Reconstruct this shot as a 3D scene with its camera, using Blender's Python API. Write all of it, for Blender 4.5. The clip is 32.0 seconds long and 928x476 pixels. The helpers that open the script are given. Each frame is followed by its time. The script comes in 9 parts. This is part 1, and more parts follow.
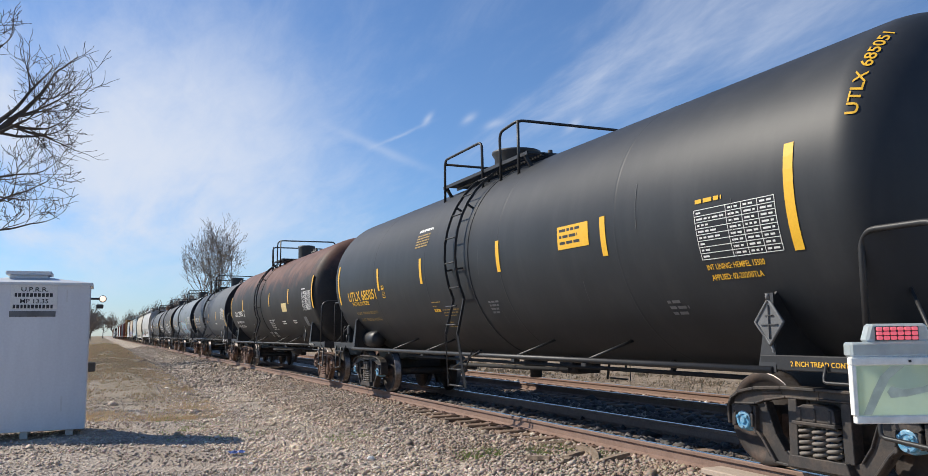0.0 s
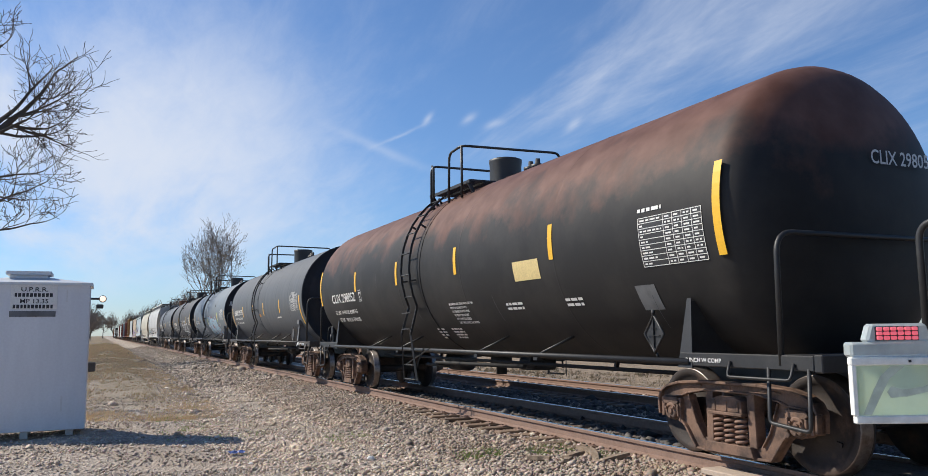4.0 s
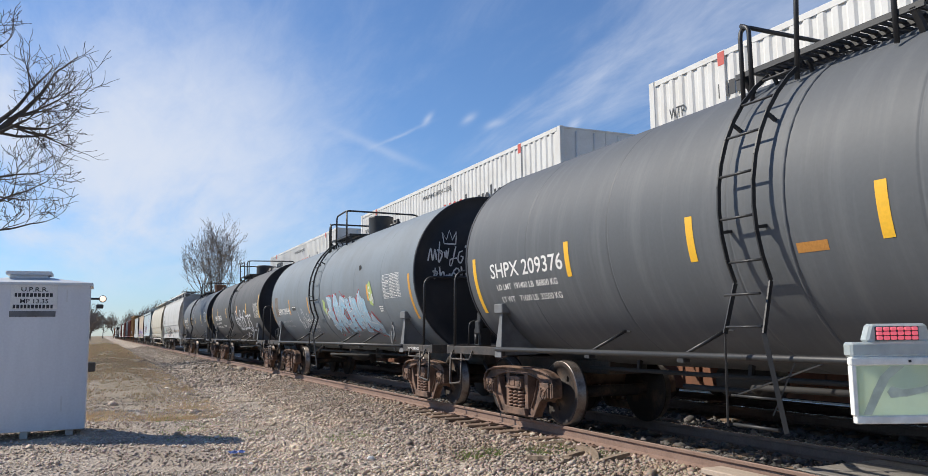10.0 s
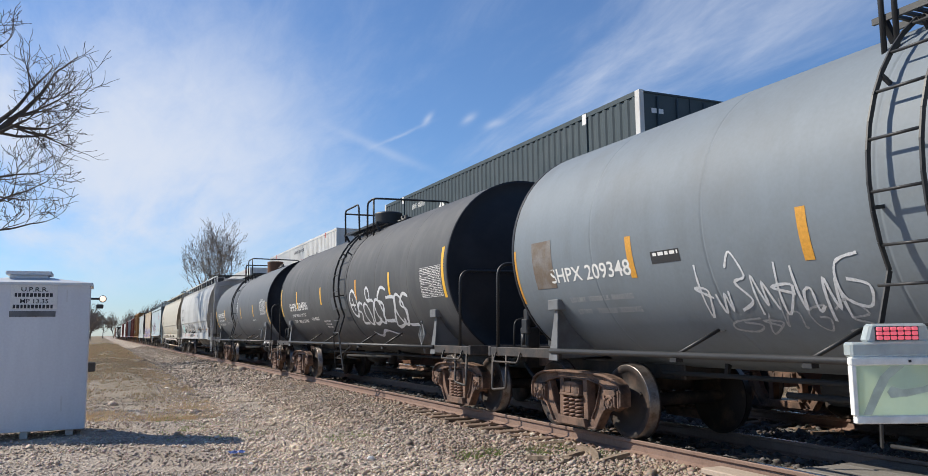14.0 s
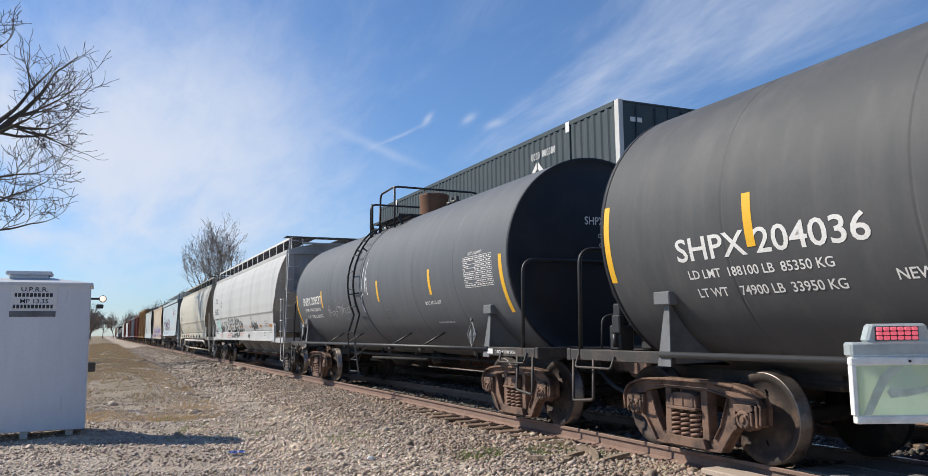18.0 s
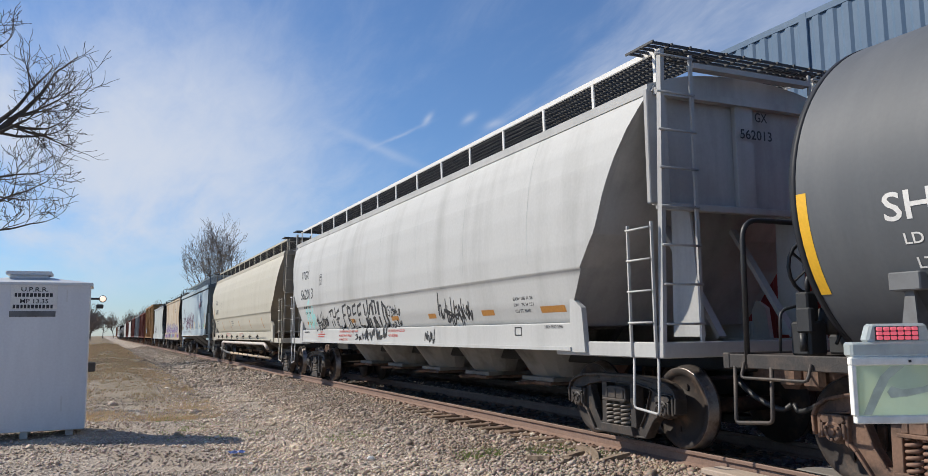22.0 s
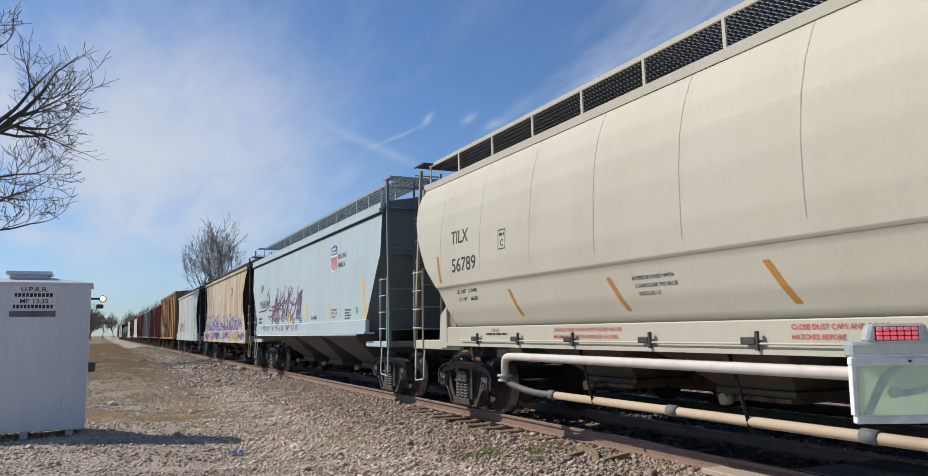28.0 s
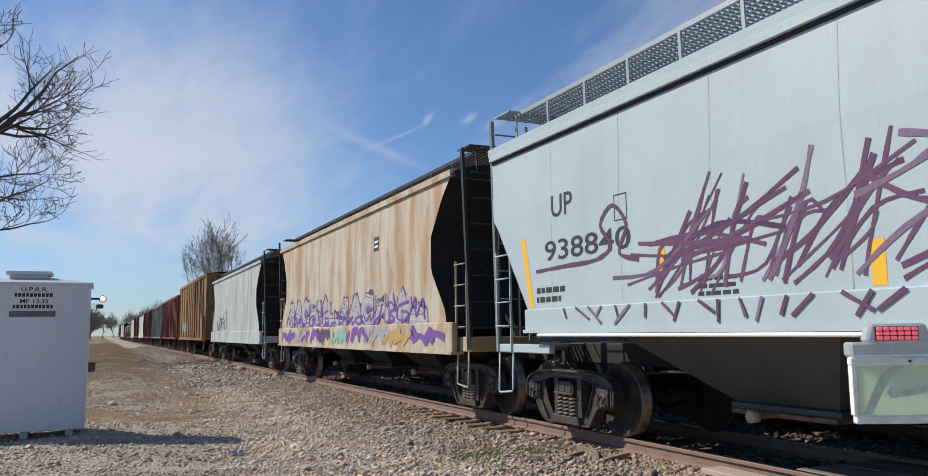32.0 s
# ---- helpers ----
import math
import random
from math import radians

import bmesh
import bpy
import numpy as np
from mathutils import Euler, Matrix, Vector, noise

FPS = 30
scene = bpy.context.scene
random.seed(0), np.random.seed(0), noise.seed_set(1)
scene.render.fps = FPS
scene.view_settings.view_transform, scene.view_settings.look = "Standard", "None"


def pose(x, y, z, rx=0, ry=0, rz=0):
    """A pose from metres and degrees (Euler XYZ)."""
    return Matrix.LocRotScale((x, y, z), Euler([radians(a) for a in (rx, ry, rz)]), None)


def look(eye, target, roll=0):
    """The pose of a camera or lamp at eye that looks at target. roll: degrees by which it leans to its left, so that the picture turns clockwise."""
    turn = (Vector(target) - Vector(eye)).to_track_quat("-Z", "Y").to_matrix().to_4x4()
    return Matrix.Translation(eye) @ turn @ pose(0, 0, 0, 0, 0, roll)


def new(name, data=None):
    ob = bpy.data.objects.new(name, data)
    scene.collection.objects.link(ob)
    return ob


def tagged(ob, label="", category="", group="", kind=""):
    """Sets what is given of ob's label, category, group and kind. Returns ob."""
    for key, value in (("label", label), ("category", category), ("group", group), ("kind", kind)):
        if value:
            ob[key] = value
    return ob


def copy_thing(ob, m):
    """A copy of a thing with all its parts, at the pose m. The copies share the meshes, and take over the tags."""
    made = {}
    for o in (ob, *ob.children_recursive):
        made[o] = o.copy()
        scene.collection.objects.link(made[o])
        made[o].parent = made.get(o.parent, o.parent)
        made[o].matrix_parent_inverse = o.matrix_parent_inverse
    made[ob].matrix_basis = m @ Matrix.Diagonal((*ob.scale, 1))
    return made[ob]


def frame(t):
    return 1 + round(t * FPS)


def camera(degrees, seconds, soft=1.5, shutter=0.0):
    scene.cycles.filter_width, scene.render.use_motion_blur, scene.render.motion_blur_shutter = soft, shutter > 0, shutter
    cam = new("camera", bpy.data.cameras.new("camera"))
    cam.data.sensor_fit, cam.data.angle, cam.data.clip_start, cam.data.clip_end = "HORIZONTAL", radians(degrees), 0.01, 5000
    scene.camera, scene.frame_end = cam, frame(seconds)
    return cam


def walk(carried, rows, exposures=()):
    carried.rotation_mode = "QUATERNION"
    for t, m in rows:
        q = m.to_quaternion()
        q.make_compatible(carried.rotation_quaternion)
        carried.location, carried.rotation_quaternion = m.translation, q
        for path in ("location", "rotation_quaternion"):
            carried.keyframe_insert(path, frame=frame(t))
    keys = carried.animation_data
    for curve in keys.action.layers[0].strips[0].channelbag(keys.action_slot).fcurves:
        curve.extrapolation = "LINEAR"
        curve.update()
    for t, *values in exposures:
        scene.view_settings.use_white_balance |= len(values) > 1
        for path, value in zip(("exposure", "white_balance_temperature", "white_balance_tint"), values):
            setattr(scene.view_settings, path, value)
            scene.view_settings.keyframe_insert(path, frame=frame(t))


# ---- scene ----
# World: the near track runs along Y, its rail tops lie at z = 0 and its centre line at x = 0.
EYE = (-6.822, 0.0, 1.352)
YAW, TILT = radians(24.715), radians(6.754)
AIM = (EYE[0] + math.sin(YAW) * math.cos(TILT), EYE[1] + math.cos(YAW) * math.cos(TILT), EYE[2] + math.sin(TILT))
cam = camera(61.1, 32.0, 0.8)
walk(cam, [(0.0, look(EYE, AIM, -0.704)), (32.0, look(EYE, AIM, -0.704))], exposures=[(0.0, 0.14), (19.0, 0.14), (24.0, -0.10), (32.0, -0.10)])

# ---- light ----
SUN_ELEV, SUN_TURN = radians(41), radians(-50)
sun_dir = Vector((math.sin(SUN_TURN) * math.cos(SUN_ELEV), math.cos(SUN_TURN) * math.cos(SUN_ELEV), math.sin(SUN_ELEV)))
sun = new("sun", bpy.data.lights.new("sun", "SUN"))
sun.data.energy, sun.data.angle, sun.data.color = 5.0, radians(0.55), (1.0, 0.93, 0.81)
sun.matrix_world = look((0, 0, 30), Vector((0, 0, 30)) - sun_dir)


def make_world():
    w = bpy.data.worlds.new("sky")
    scene.world = w
    w.use_nodes = True
    nt = w.node_tree
    nt.nodes.clear()
    N, L = nt.nodes.new, nt.links.new
    sky = N("ShaderNodeTexSky")
    sky.sky_type, sky.sun_disc = "NISHITA", False
    sky.sun_elevation, sky.sun_rotation = SUN_ELEV, SUN_TURN
    sky.air_density, sky.dust_density, sky.ozone_density = 1.0, 0.1, 3.0
    co = N("ShaderNodeTexCoord")
    sep = N("ShaderNodeSeparateXYZ")
    L(co.outputs["Generated"], sep.inputs[0])

    def mth(op, a, b=None, clamp=False):
        n = N("ShaderNodeMath")
        n.operation, n.use_clamp = op, clamp
        for k, v in enumerate((a, b)):
            if v is None:
                continue
            if isinstance(v, (int, float)):
                n.inputs[k].default_value = v
            else:
                L(v, n.inputs[k])
        return n.outputs[0]

    # thin high cloud: a sheet at one height, streaked by the wind
    zz = mth("ADD", mth("MAXIMUM", sep.outputs[2], 0.0), 0.16)
    px, py = mth("DIVIDE", sep.outputs[0], zz), mth("DIVIDE", sep.outputs[1], zz)
    comb = N("ShaderNodeCombineXYZ")
    L(px, comb.inputs[0]), L(py, comb.inputs[1])

    def noise_tex(scale, turn, stretch, detail, rough, seed):
        mp = N("ShaderNodeMapping")
        mp.inputs["Location"].default_value = (seed, seed * 0.37, 0)
        mp.inputs["Rotation"].default_value = (0, 0, radians(turn))
        mp.inputs["Scale"].default_value = (stretch, 1.0, 1.0)
        L(comb.outputs[0], mp.inputs[0])
        n = N("ShaderNodeTexNoise")
        n.inputs["Scale"].default_value, n.inputs["Detail"].default_value = scale, detail
        n.inputs["Roughness"].default_value, n.inputs["Distortion"].default_value = rough, 0.4
        L(mp.outputs[0], n.inputs["Vector"])
        return n.outputs["Fac"]

    big = noise_tex(0.42, 20, 1.0, 3, 0.5, 3.1)
    streak = noise_tex(0.9, 62, 3.4, 8, 0.60, 7.7)
    fine = noise_tex(3.2, 55, 2.6, 9, 0.66, 1.3)
    # a broad veil towards the north-west, streaks elsewhere
    az = mth("ARCTAN2", sep.outputs[0], sep.outputs[1])
    el = mth("ARCSINE", sep.outputs[2])
    wob = mth("MULTIPLY", mth("SUBTRACT", streak, 0.5), 0.22)
    da = mth("DIVIDE", mth("SUBTRACT", mth("ADD", az, wob), 0.05), 0.24)
    de = mth("DIVIDE", mth("SUBTRACT", mth("ADD", el, mth("MULTIPLY", wob, 0.5)), 0.225), 0.19)
    veil = mth("EXPONENT", mth("MULTIPLY", mth("ADD", mth("MULTIPLY", da, da), mth("MULTIPLY", de, de)), -1.0))
    cover = mth("ADD", mth("MULTIPLY", big, 0.42), mth("MULTIPLY", streak, 0.72))
    cover = mth("ADD", cover, mth("MULTIPLY", fine, 0.30))
    db = mth("DIVIDE", mth("SUBTRACT", mth("ADD", az, wob), 0.80), 0.30)
    dh = mth("DIVIDE", mth("SUBTRACT", mth("ADD", el, wob), 0.40), 0.16)
    veil2 = mth("EXPONENT", mth("MULTIPLY", mth("ADD", mth("MULTIPLY", db, db), mth("MULTIPLY", dh, dh)), -1.0))
    cover = mth("ADD", cover, mth("MULTIPLY", veil, 0.70))
    cover = mth("ADD", cover, mth("MULTIPLY", veil2, 0.30))
    ramp = N("ShaderNodeMapRange")
    ramp.interpolation_type = "SMOOTHSTEP"
    ramp.inputs["From Min"].default_value, ramp.inputs["From Max"].default_value = 0.72, 1.46
    ramp.inputs["To Min"].default_value, ramp.inputs["To Max"].default_value = 0.0, 0.92
    L(cover, ramp.inputs["Value"])
    low = mth("MULTIPLY", mth("SUBTRACT", sep.outputs[2], 0.01, True), 9.0, True)
    mask = mth("MULTIPLY", ramp.outputs[0], low)
    # two torn-off wisps of contrail
    for ca, ce, ta, ln, wd, am in ((0.386, 0.268, 0.9, 0.009, 0.0038, 0.42), (0.440, 0.268, 0.6, 0.010, 0.0045, 0.36), (0.472, 0.262, 0.3, 0.012, 0.0045, 0.30), (0.575, 0.257, 0.65, 0.012, 0.0050, 0.35), (0.350, 0.248, 0.39, 0.032, 0.0020, 0.24), (0.325, 0.230, -0.39, 0.060, 0.0060, 0.22)):
        ua, ue = mth("SUBTRACT", az, ca), mth("SUBTRACT", el, ce)
        al = mth("ADD", mth("MULTIPLY", ua, math.cos(ta)), mth("MULTIPLY", ue, math.sin(ta)))
        ac = mth("SUBTRACT", mth("MULTIPLY", ue, math.cos(ta)), mth("MULTIPLY", ua, math.sin(ta)))
        ac = mth("ADD", ac, mth("MULTIPLY", mth("SUBTRACT", fine, 0.5), 0.008))
        al, ac = mth("DIVIDE", al, ln), mth("DIVIDE", ac, wd)
        wisp = mth("EXPONENT", mth("MULTIPLY", mth("ADD", mth("MULTIPLY", al, al), mth("MULTIPLY", ac, ac)), -1.0))
        mask = mth("ADD", mask, mth("MULTIPLY", wisp, am), True)
    gain = N("ShaderNodeMix")
    gain.data_type, gain.blend_type = "RGBA", "MULTIPLY"
    gain.inputs["Factor"].default_value = 1.0
    L(sky.outputs[0], gain.inputs["A"])
    air = N("ShaderNodeMix")
    air.data_type = "RGBA"
    L(mth("EXPONENT", mth("MULTIPLY", mth("MAXIMUM", el, 0.0), -11.0)), air.inputs["Factor"])
    air.inputs["A"].default_value, air.inputs["B"].default_value = (0.80, 0.98, 1.20, 1), (0.62, 0.76, 1.05, 1)
    L(air.outputs["Result"], gain.inputs["B"])
    mix = N("ShaderNodeMix")
    mix.data_type = "RGBA"
    L(mask, mix.inputs["Factor"])
    L(gain.outputs["Result"], mix.inputs["A"])
    mix.inputs["B"].default_value = (6.6, 7.1, 8.1, 1)
    bg = N("ShaderNodeBackground")
    bg.inputs["Strength"].default_value = 0.10
    L(mix.outputs["Result"], bg.inputs["Color"])
    out = N("ShaderNodeOutputWorld")
    L(bg.outputs[0], out.inputs["Surface"])


make_world()
# ---- materials ----
MATS = {}


def mat(name, color, rough=0.6, metal=0.0, grain=0.12, gscale=40.0, stain=None, sscale=1.5, samount=0.4,
        streak=0.0, bump=0.15, bscale=60.0, spec=0.5, glow=None, glowpow=0.0, rand=0.0, stretch=(1, 1, 1), lo=0.45, hi=0.65):
    """A painted, rusted or earthy surface: base colour, fine grain, larger stains and small relief, all in metres of object space."""
    if name in MATS:
        return MATS[name]
    m = bpy.data.materials.new(name)
    MATS[name] = m
    m.use_nodes = True
    nt = m.node_tree
    N, L = nt.nodes.new, nt.links.new
    b = nt.nodes["Principled BSDF"]
    b.inputs["Roughness"].default_value, b.inputs["Metallic"].default_value = rough, metal
    b.inputs["Specular IOR Level"].default_value = spec
    co = N("ShaderNodeTexCoord")

    def nz(scale, detail, st=(1, 1, 1), rough_=0.55):
        mp = N("ShaderNodeMapping")
        mp.inputs["Scale"].default_value = st
        L(co.outputs["Object"], mp.inputs[0])
        n = N("ShaderNodeTexNoise")
        n.inputs["Scale"].default_value, n.inputs["Detail"].default_value, n.inputs["Roughness"].default_value = scale, detail, rough_
        L(mp.outputs[0], n.inputs["Vector"])
        return n.outputs["Fac"]

    def mixc(fac, a, c, kind="MIX"):
        n = N("ShaderNodeMix")
        n.data_type, n.blend_type = "RGBA", kind
        for sock, v in (("Factor", fac), ("A", a), ("B", c)):
            if isinstance(v, (float, int)):
                n.inputs[sock].default_value = v
            elif isinstance(v, tuple):
                n.inputs[sock].default_value = (*v[:3], 1)
            else:
                L(v, n.inputs[sock])
        return n.outputs["Result"]

    def rng(v, a, c, d, e):
        n = N("ShaderNodeMapRange")
        n.inputs[1].default_value, n.inputs[2].default_value, n.inputs[3].default_value, n.inputs[4].default_value = a, c, d, e
        L(v, n.inputs[0])
        return n.outputs[0]

    col = tuple(color)
    if stain:
        f = rng(nz(sscale, 6, stretch, 0.62), lo, hi, 0.0, samount)
        col = mixc(f, col, tuple(stain))
    if streak:
        f = rng(nz(3.5, 5, (1, 1, 0.12)), 0.48, 0.72, 0.0, streak)
        col = mixc(f, col, (0.05, 0.045, 0.04) if sum(color) > 0.3 else (0.30, 0.28, 0.26))
    if grain:
        f = rng(nz(gscale, 4), 0.3, 0.7, 1 - grain, 1 + grain)
        cmb = N("ShaderNodeCombineColor")
        for k in range(3):
            L(f, cmb.inputs[k])
        col = mixc(1.0, col, cmb.outputs[0], "MULTIPLY")
    if rand:
        oi = N("ShaderNodeObjectInfo")
        f = rng(oi.outputs["Random"], 0, 1, 1 - rand, 1 + rand)
        cmb = N("ShaderNodeCombineColor")
        for k in range(3):
            L(f, cmb.inputs[k])
        col = mixc(1.0, col, cmb.outputs[0], "MULTIPLY")
    if isinstance(col, tuple):
        b.inputs["Base Color"].default_value = (*col[:3], 1)
    else:
        L(col, b.inputs["Base Color"])
    if bump:
        bp = N("ShaderNodeBump")
        bp.inputs["Strength"].default_value, bp.inputs["Distance"].default_value = bump, 0.01
        L(nz(bscale, 5), bp.inputs["Height"])
        L(bp.outputs[0], b.inputs["Normal"])
    if glow:
        b.inputs["Emission Color"].default_value, b.inputs["Emission Strength"].default_value = (*glow, 1), glowpow
    return m


M_RAIL = mat("rail_rust", (0.23, 0.148, 0.112), 0.8, 0.0, stain=(0.15, 0.09, 0.065), sscale=6, bump=0.3)
M_RAILTOP = mat("rail_polished", (0.55, 0.53, 0.50), 0.25, 1.0, stain=(0.35, 0.25, 0.18), sscale=8, samount=0.3, bump=0.03)
M_TIE = mat("tie_wood", (0.16, 0.105, 0.07), 0.9, stain=(0.30, 0.24, 0.19), sscale=5, stretch=(0.3, 3, 1), bump=0.6, bscale=25, rand=0.25)
M_STEEL = mat("brown_cast_steel", (0.185, 0.110, 0.075), 0.8, 0.0, stain=(0.05, 0.034, 0.028), sscale=4, samount=0.9, bump=0.4)
M_BLACKSTEEL = mat("black_cast_steel", (0.045, 0.040, 0.037), 0.6, 0.1, stain=(0.11, 0.08, 0.06), sscale=5, samount=0.6, bump=0.3)
M_TREAD = mat("wheel_rim_steel", (0.20, 0.18, 0.17), 0.40, 0.9, stain=(0.08, 0.055, 0.04), sscale=7, samount=0.7, bump=0.08)
# rust patches on a plate darkened to carry the side frame's shadow
M_WHEEL = mat("wheel_rust_shaded", (0.032, 0.024, 0.021), 0.75, 0.1, stain=(0.12, 0.075, 0.052), sscale=2.6, samount=0.8, bump=0.25, lo=0.52, hi=0.66)
M_BLACK = mat("black_paint", (0.022, 0.022, 0.023), 0.5, stain=(0.05, 0.048, 0.045), sscale=3, bump=0.08)
# near-black of dirty underparts, with the shade beneath cars mixed in
M_UNDER = mat("underside_grime_shade", (0.016, 0.015, 0.014), 0.8, stain=(0.035, 0.028, 0.024), sscale=3, bump=0.2)
M_YELLOW = mat("reflective_yellow", (0.82, 0.46, 0.03), 0.45, grain=0.06, bump=0.05)
M_ORANGE = mat("reflective_orange_brown", (0.42, 0.19, 0.04), 0.5, grain=0.15, bump=0.05)
M_WHITE = mat("white_marking", (0.74, 0.73, 0.70), 0.6, grain=0.08, bump=0.03)
M_DKMARK = mat("black_marking", (0.03, 0.03, 0.032), 0.6, grain=0.1, bump=0.02)
M_REDMARK = mat("red_marking", (0.50, 0.08, 0.06), 0.6, grain=0.1, bump=0.02)
M_SPRING = mat("spring_rust", (0.23, 0.135, 0.095), 0.75, 0.0, stain=(0.12, 0.075, 0.055), sscale=12, bump=0.15)
M_DSPRING = mat("spring_dusty", (0.20, 0.175, 0.15), 0.75, 0.0, stain=(0.09, 0.075, 0.065), sscale=12, bump=0.15)
M_BLUE = mat("blue_bearing_cap", (0.10, 0.30, 0.46), 0.45, stain=(0.40, 0.46, 0.50), sscale=22, samount=0.6, bump=0.05)


def stone_material(name, cols, patchy=None):
    """Each loose piece takes its own tint; patchy adds a dusty tone in broad patches."""
    m = bpy.data.materials.new(name)
    m.use_nodes = True
    nt = m.node_tree
    N, L = nt.nodes.new, nt.links.new
    b = nt.nodes["Principled BSDF"]
    b.inputs["Roughness"].default_value = 0.85
    g = N("ShaderNodeNewGeometry")
    r = N("ShaderNodeValToRGB")
    e = r.color_ramp.elements
    e[0].position, e[0].color = 0.0, (*cols[0], 1)
    e[1].position, e[1].color = 1.0, (*cols[-1], 1)
    for k, c in enumerate(cols[1:-1]):
        q = e.new((k + 1) / (len(cols) - 1))
        q.color = (*c, 1)
    L(g.outputs["Random Per Island"], r.inputs[0])
    co = N("ShaderNodeTexCoord")
    if patchy:
        # whole patches are dustier or darker than others
        pn = N("ShaderNodeTexNoise")
        pn.inputs["Scale"].default_value, pn.inputs["Detail"].default_value = 0.55, 5
        L(co.outputs["Object"], pn.inputs["Vector"])
        pr = N("ShaderNodeMapRange")
        pr.inputs[1].default_value, pr.inputs[2].default_value, pr.inputs[3].default_value, pr.inputs[4].default_value = 0.38, 0.62, 0.15, 0.75
        L(pn.outputs["Fac"], pr.inputs[0])
        pm = N("ShaderNodeMix")
        pm.data_type = "RGBA"
        L(pr.outputs[0], pm.inputs["Factor"]), L(r.outputs[0], pm.inputs["A"])
        pm.inputs["B"].default_value = (*patchy, 1)
        r = pm
    n = N("ShaderNodeTexNoise")
    n.inputs["Scale"].default_value, n.inputs["Detail"].default_value = 45, 3
    L(co.outputs["Object"], n.inputs["Vector"])
    mx = N("ShaderNodeMix")
    mx.data_type, mx.blend_type = "RGBA", "OVERLAY"
    mx.inputs["Factor"].default_value = 0.5
    L(r.outputs["Result"] if patchy else r.outputs[0], mx.inputs["A"]), L(n.outputs["Color"], mx.inputs["B"])
    L(mx.outputs["Result"], b.inputs["Base Color"])
    return m


# ---- mesh tools ----
def part(name, bm, material, parent=None, label="", smooth=False):
    me = bpy.data.meshes.new(name)
    if smooth:
        for f in bm.faces:
            f.smooth = True
    bm.to_mesh(me)
    bm.free()
    for m in (material if isinstance(material, (list, tuple)) else [material]):
        me.materials.append(m)
    ob = new(name, me)
    if parent:
        ob.parent = parent
    if label:
        ob["label"] = label
    return ob


def raw(name, verts, faces, material, parent=None, label="", smooth=False):
    me = bpy.data.meshes.new(name)
    me.from_pydata([tuple(v) for v in verts], [], faces)
    if smooth:
        me.polygons.foreach_set("use_smooth", [True] * len(me.polygons))
    for m in (material if isinstance(material, (list, tuple)) else [material]):
        me.materials.append(m)
    me.update()
    ob = new(name, me)
    if parent:
        ob.parent = parent
    if label:
        ob["label"] = label
    return ob


def box(bm, x0, x1, y0, y1, z0, z1, bev=0.0, mi=0):
    g = bmesh.ops.create_cube(bm, size=1.0, matrix=Matrix.Translation(((x0 + x1) / 2, (y0 + y1) / 2, (z0 + z1) / 2)) @ Matrix.Diagonal((abs(x1 - x0), abs(y1 - y0), abs(z1 - z0), 1)))
    vs = g["verts"]
    fs = list({f for v in vs for f in v.link_faces})
    if mi:
        for f in fs:
            f.material_index = mi
    if bev:
        es = list({e for v in vs for e in v.link_edges})
        bmesh.ops.bevel(bm, geom=es, offset=bev, segments=1, affect="EDGES", profile=0.6)


def beam(bm, a, b, w, h=None, mi=0):
    """A square bar from a to b."""
    a, b = Vector(a), Vector(b)
    d = b - a
    q = d.to_track_quat("Z", "Y").to_matrix().to_4x4()
    g = bmesh.ops.create_cube(bm, size=1.0, matrix=Matrix.Translation((a + b) / 2) @ q @ Matrix.Diagonal((w, h or w, d.length, 1)))
    if mi:
        for f in {f for v in g["verts"] for f in v.link_faces}:
            f.material_index = mi


def tube(bm, pts, r, seg=8, mi=0, closed=False):
    """A round bar along points."""
    pts = [Vector(p) for p in pts]
    n = len(pts)
    rings = []
    up = Vector((0, 0, 1))
    prev = None
    for i, p in enumerate(pts):
        if closed:
            d = (pts[(i + 1) % n] - pts[i - 1]).normalized()
        else:
            d = (pts[min(i + 1, n - 1)] - pts[max(i - 1, 0)]).normalized()
        if prev is None:
            s = d.cross(up if abs(d.z) < 0.95 else Vector((1, 0, 0))).normalized()
        else:
            s = (prev - d * prev.dot(d)).normalized()
        prev = s
        t = d.cross(s)
        rings.append([bm.verts.new(p + r * (math.cos(2 * math.pi * k / seg) * s + math.sin(2 * math.pi * k / seg) * t)) for k in range(seg)])
    m = n if closed else n - 1
    for i in range(m):
        a, b = rings[i], rings[(i + 1) % n]
        for k in range(seg):
            f = bm.faces.new((a[k], a[(k + 1) % seg], b[(k + 1) % seg], b[k]))
            f.smooth, f.material_index = True, mi
    if not closed:
        for rg, flip in ((rings[0], False), (rings[-1], True)):
            f = bm.faces.new(rg if flip else rg[::-1])
            f.material_index = mi


def bend(pts, r=0.12, n=4):
    """Rounds the corners of a run of points."""
    pts = [Vector(p) for p in pts]
    out = [pts[0]]
    for a, b, c in zip(pts, pts[1:], pts[2:]):
        u, v = (a - b), (c - b)
        rr = min(r, u.length * 0.45, v.length * 0.45)
        p, q = b + u.normalized() * rr, b + v.normalized() * rr
        for k in range(n + 1):
            t = k / n
            out.append((1 - t) ** 2 * p + 2 * t * (1 - t) * b + t * t * q)
    out.append(pts[-1])
    return out


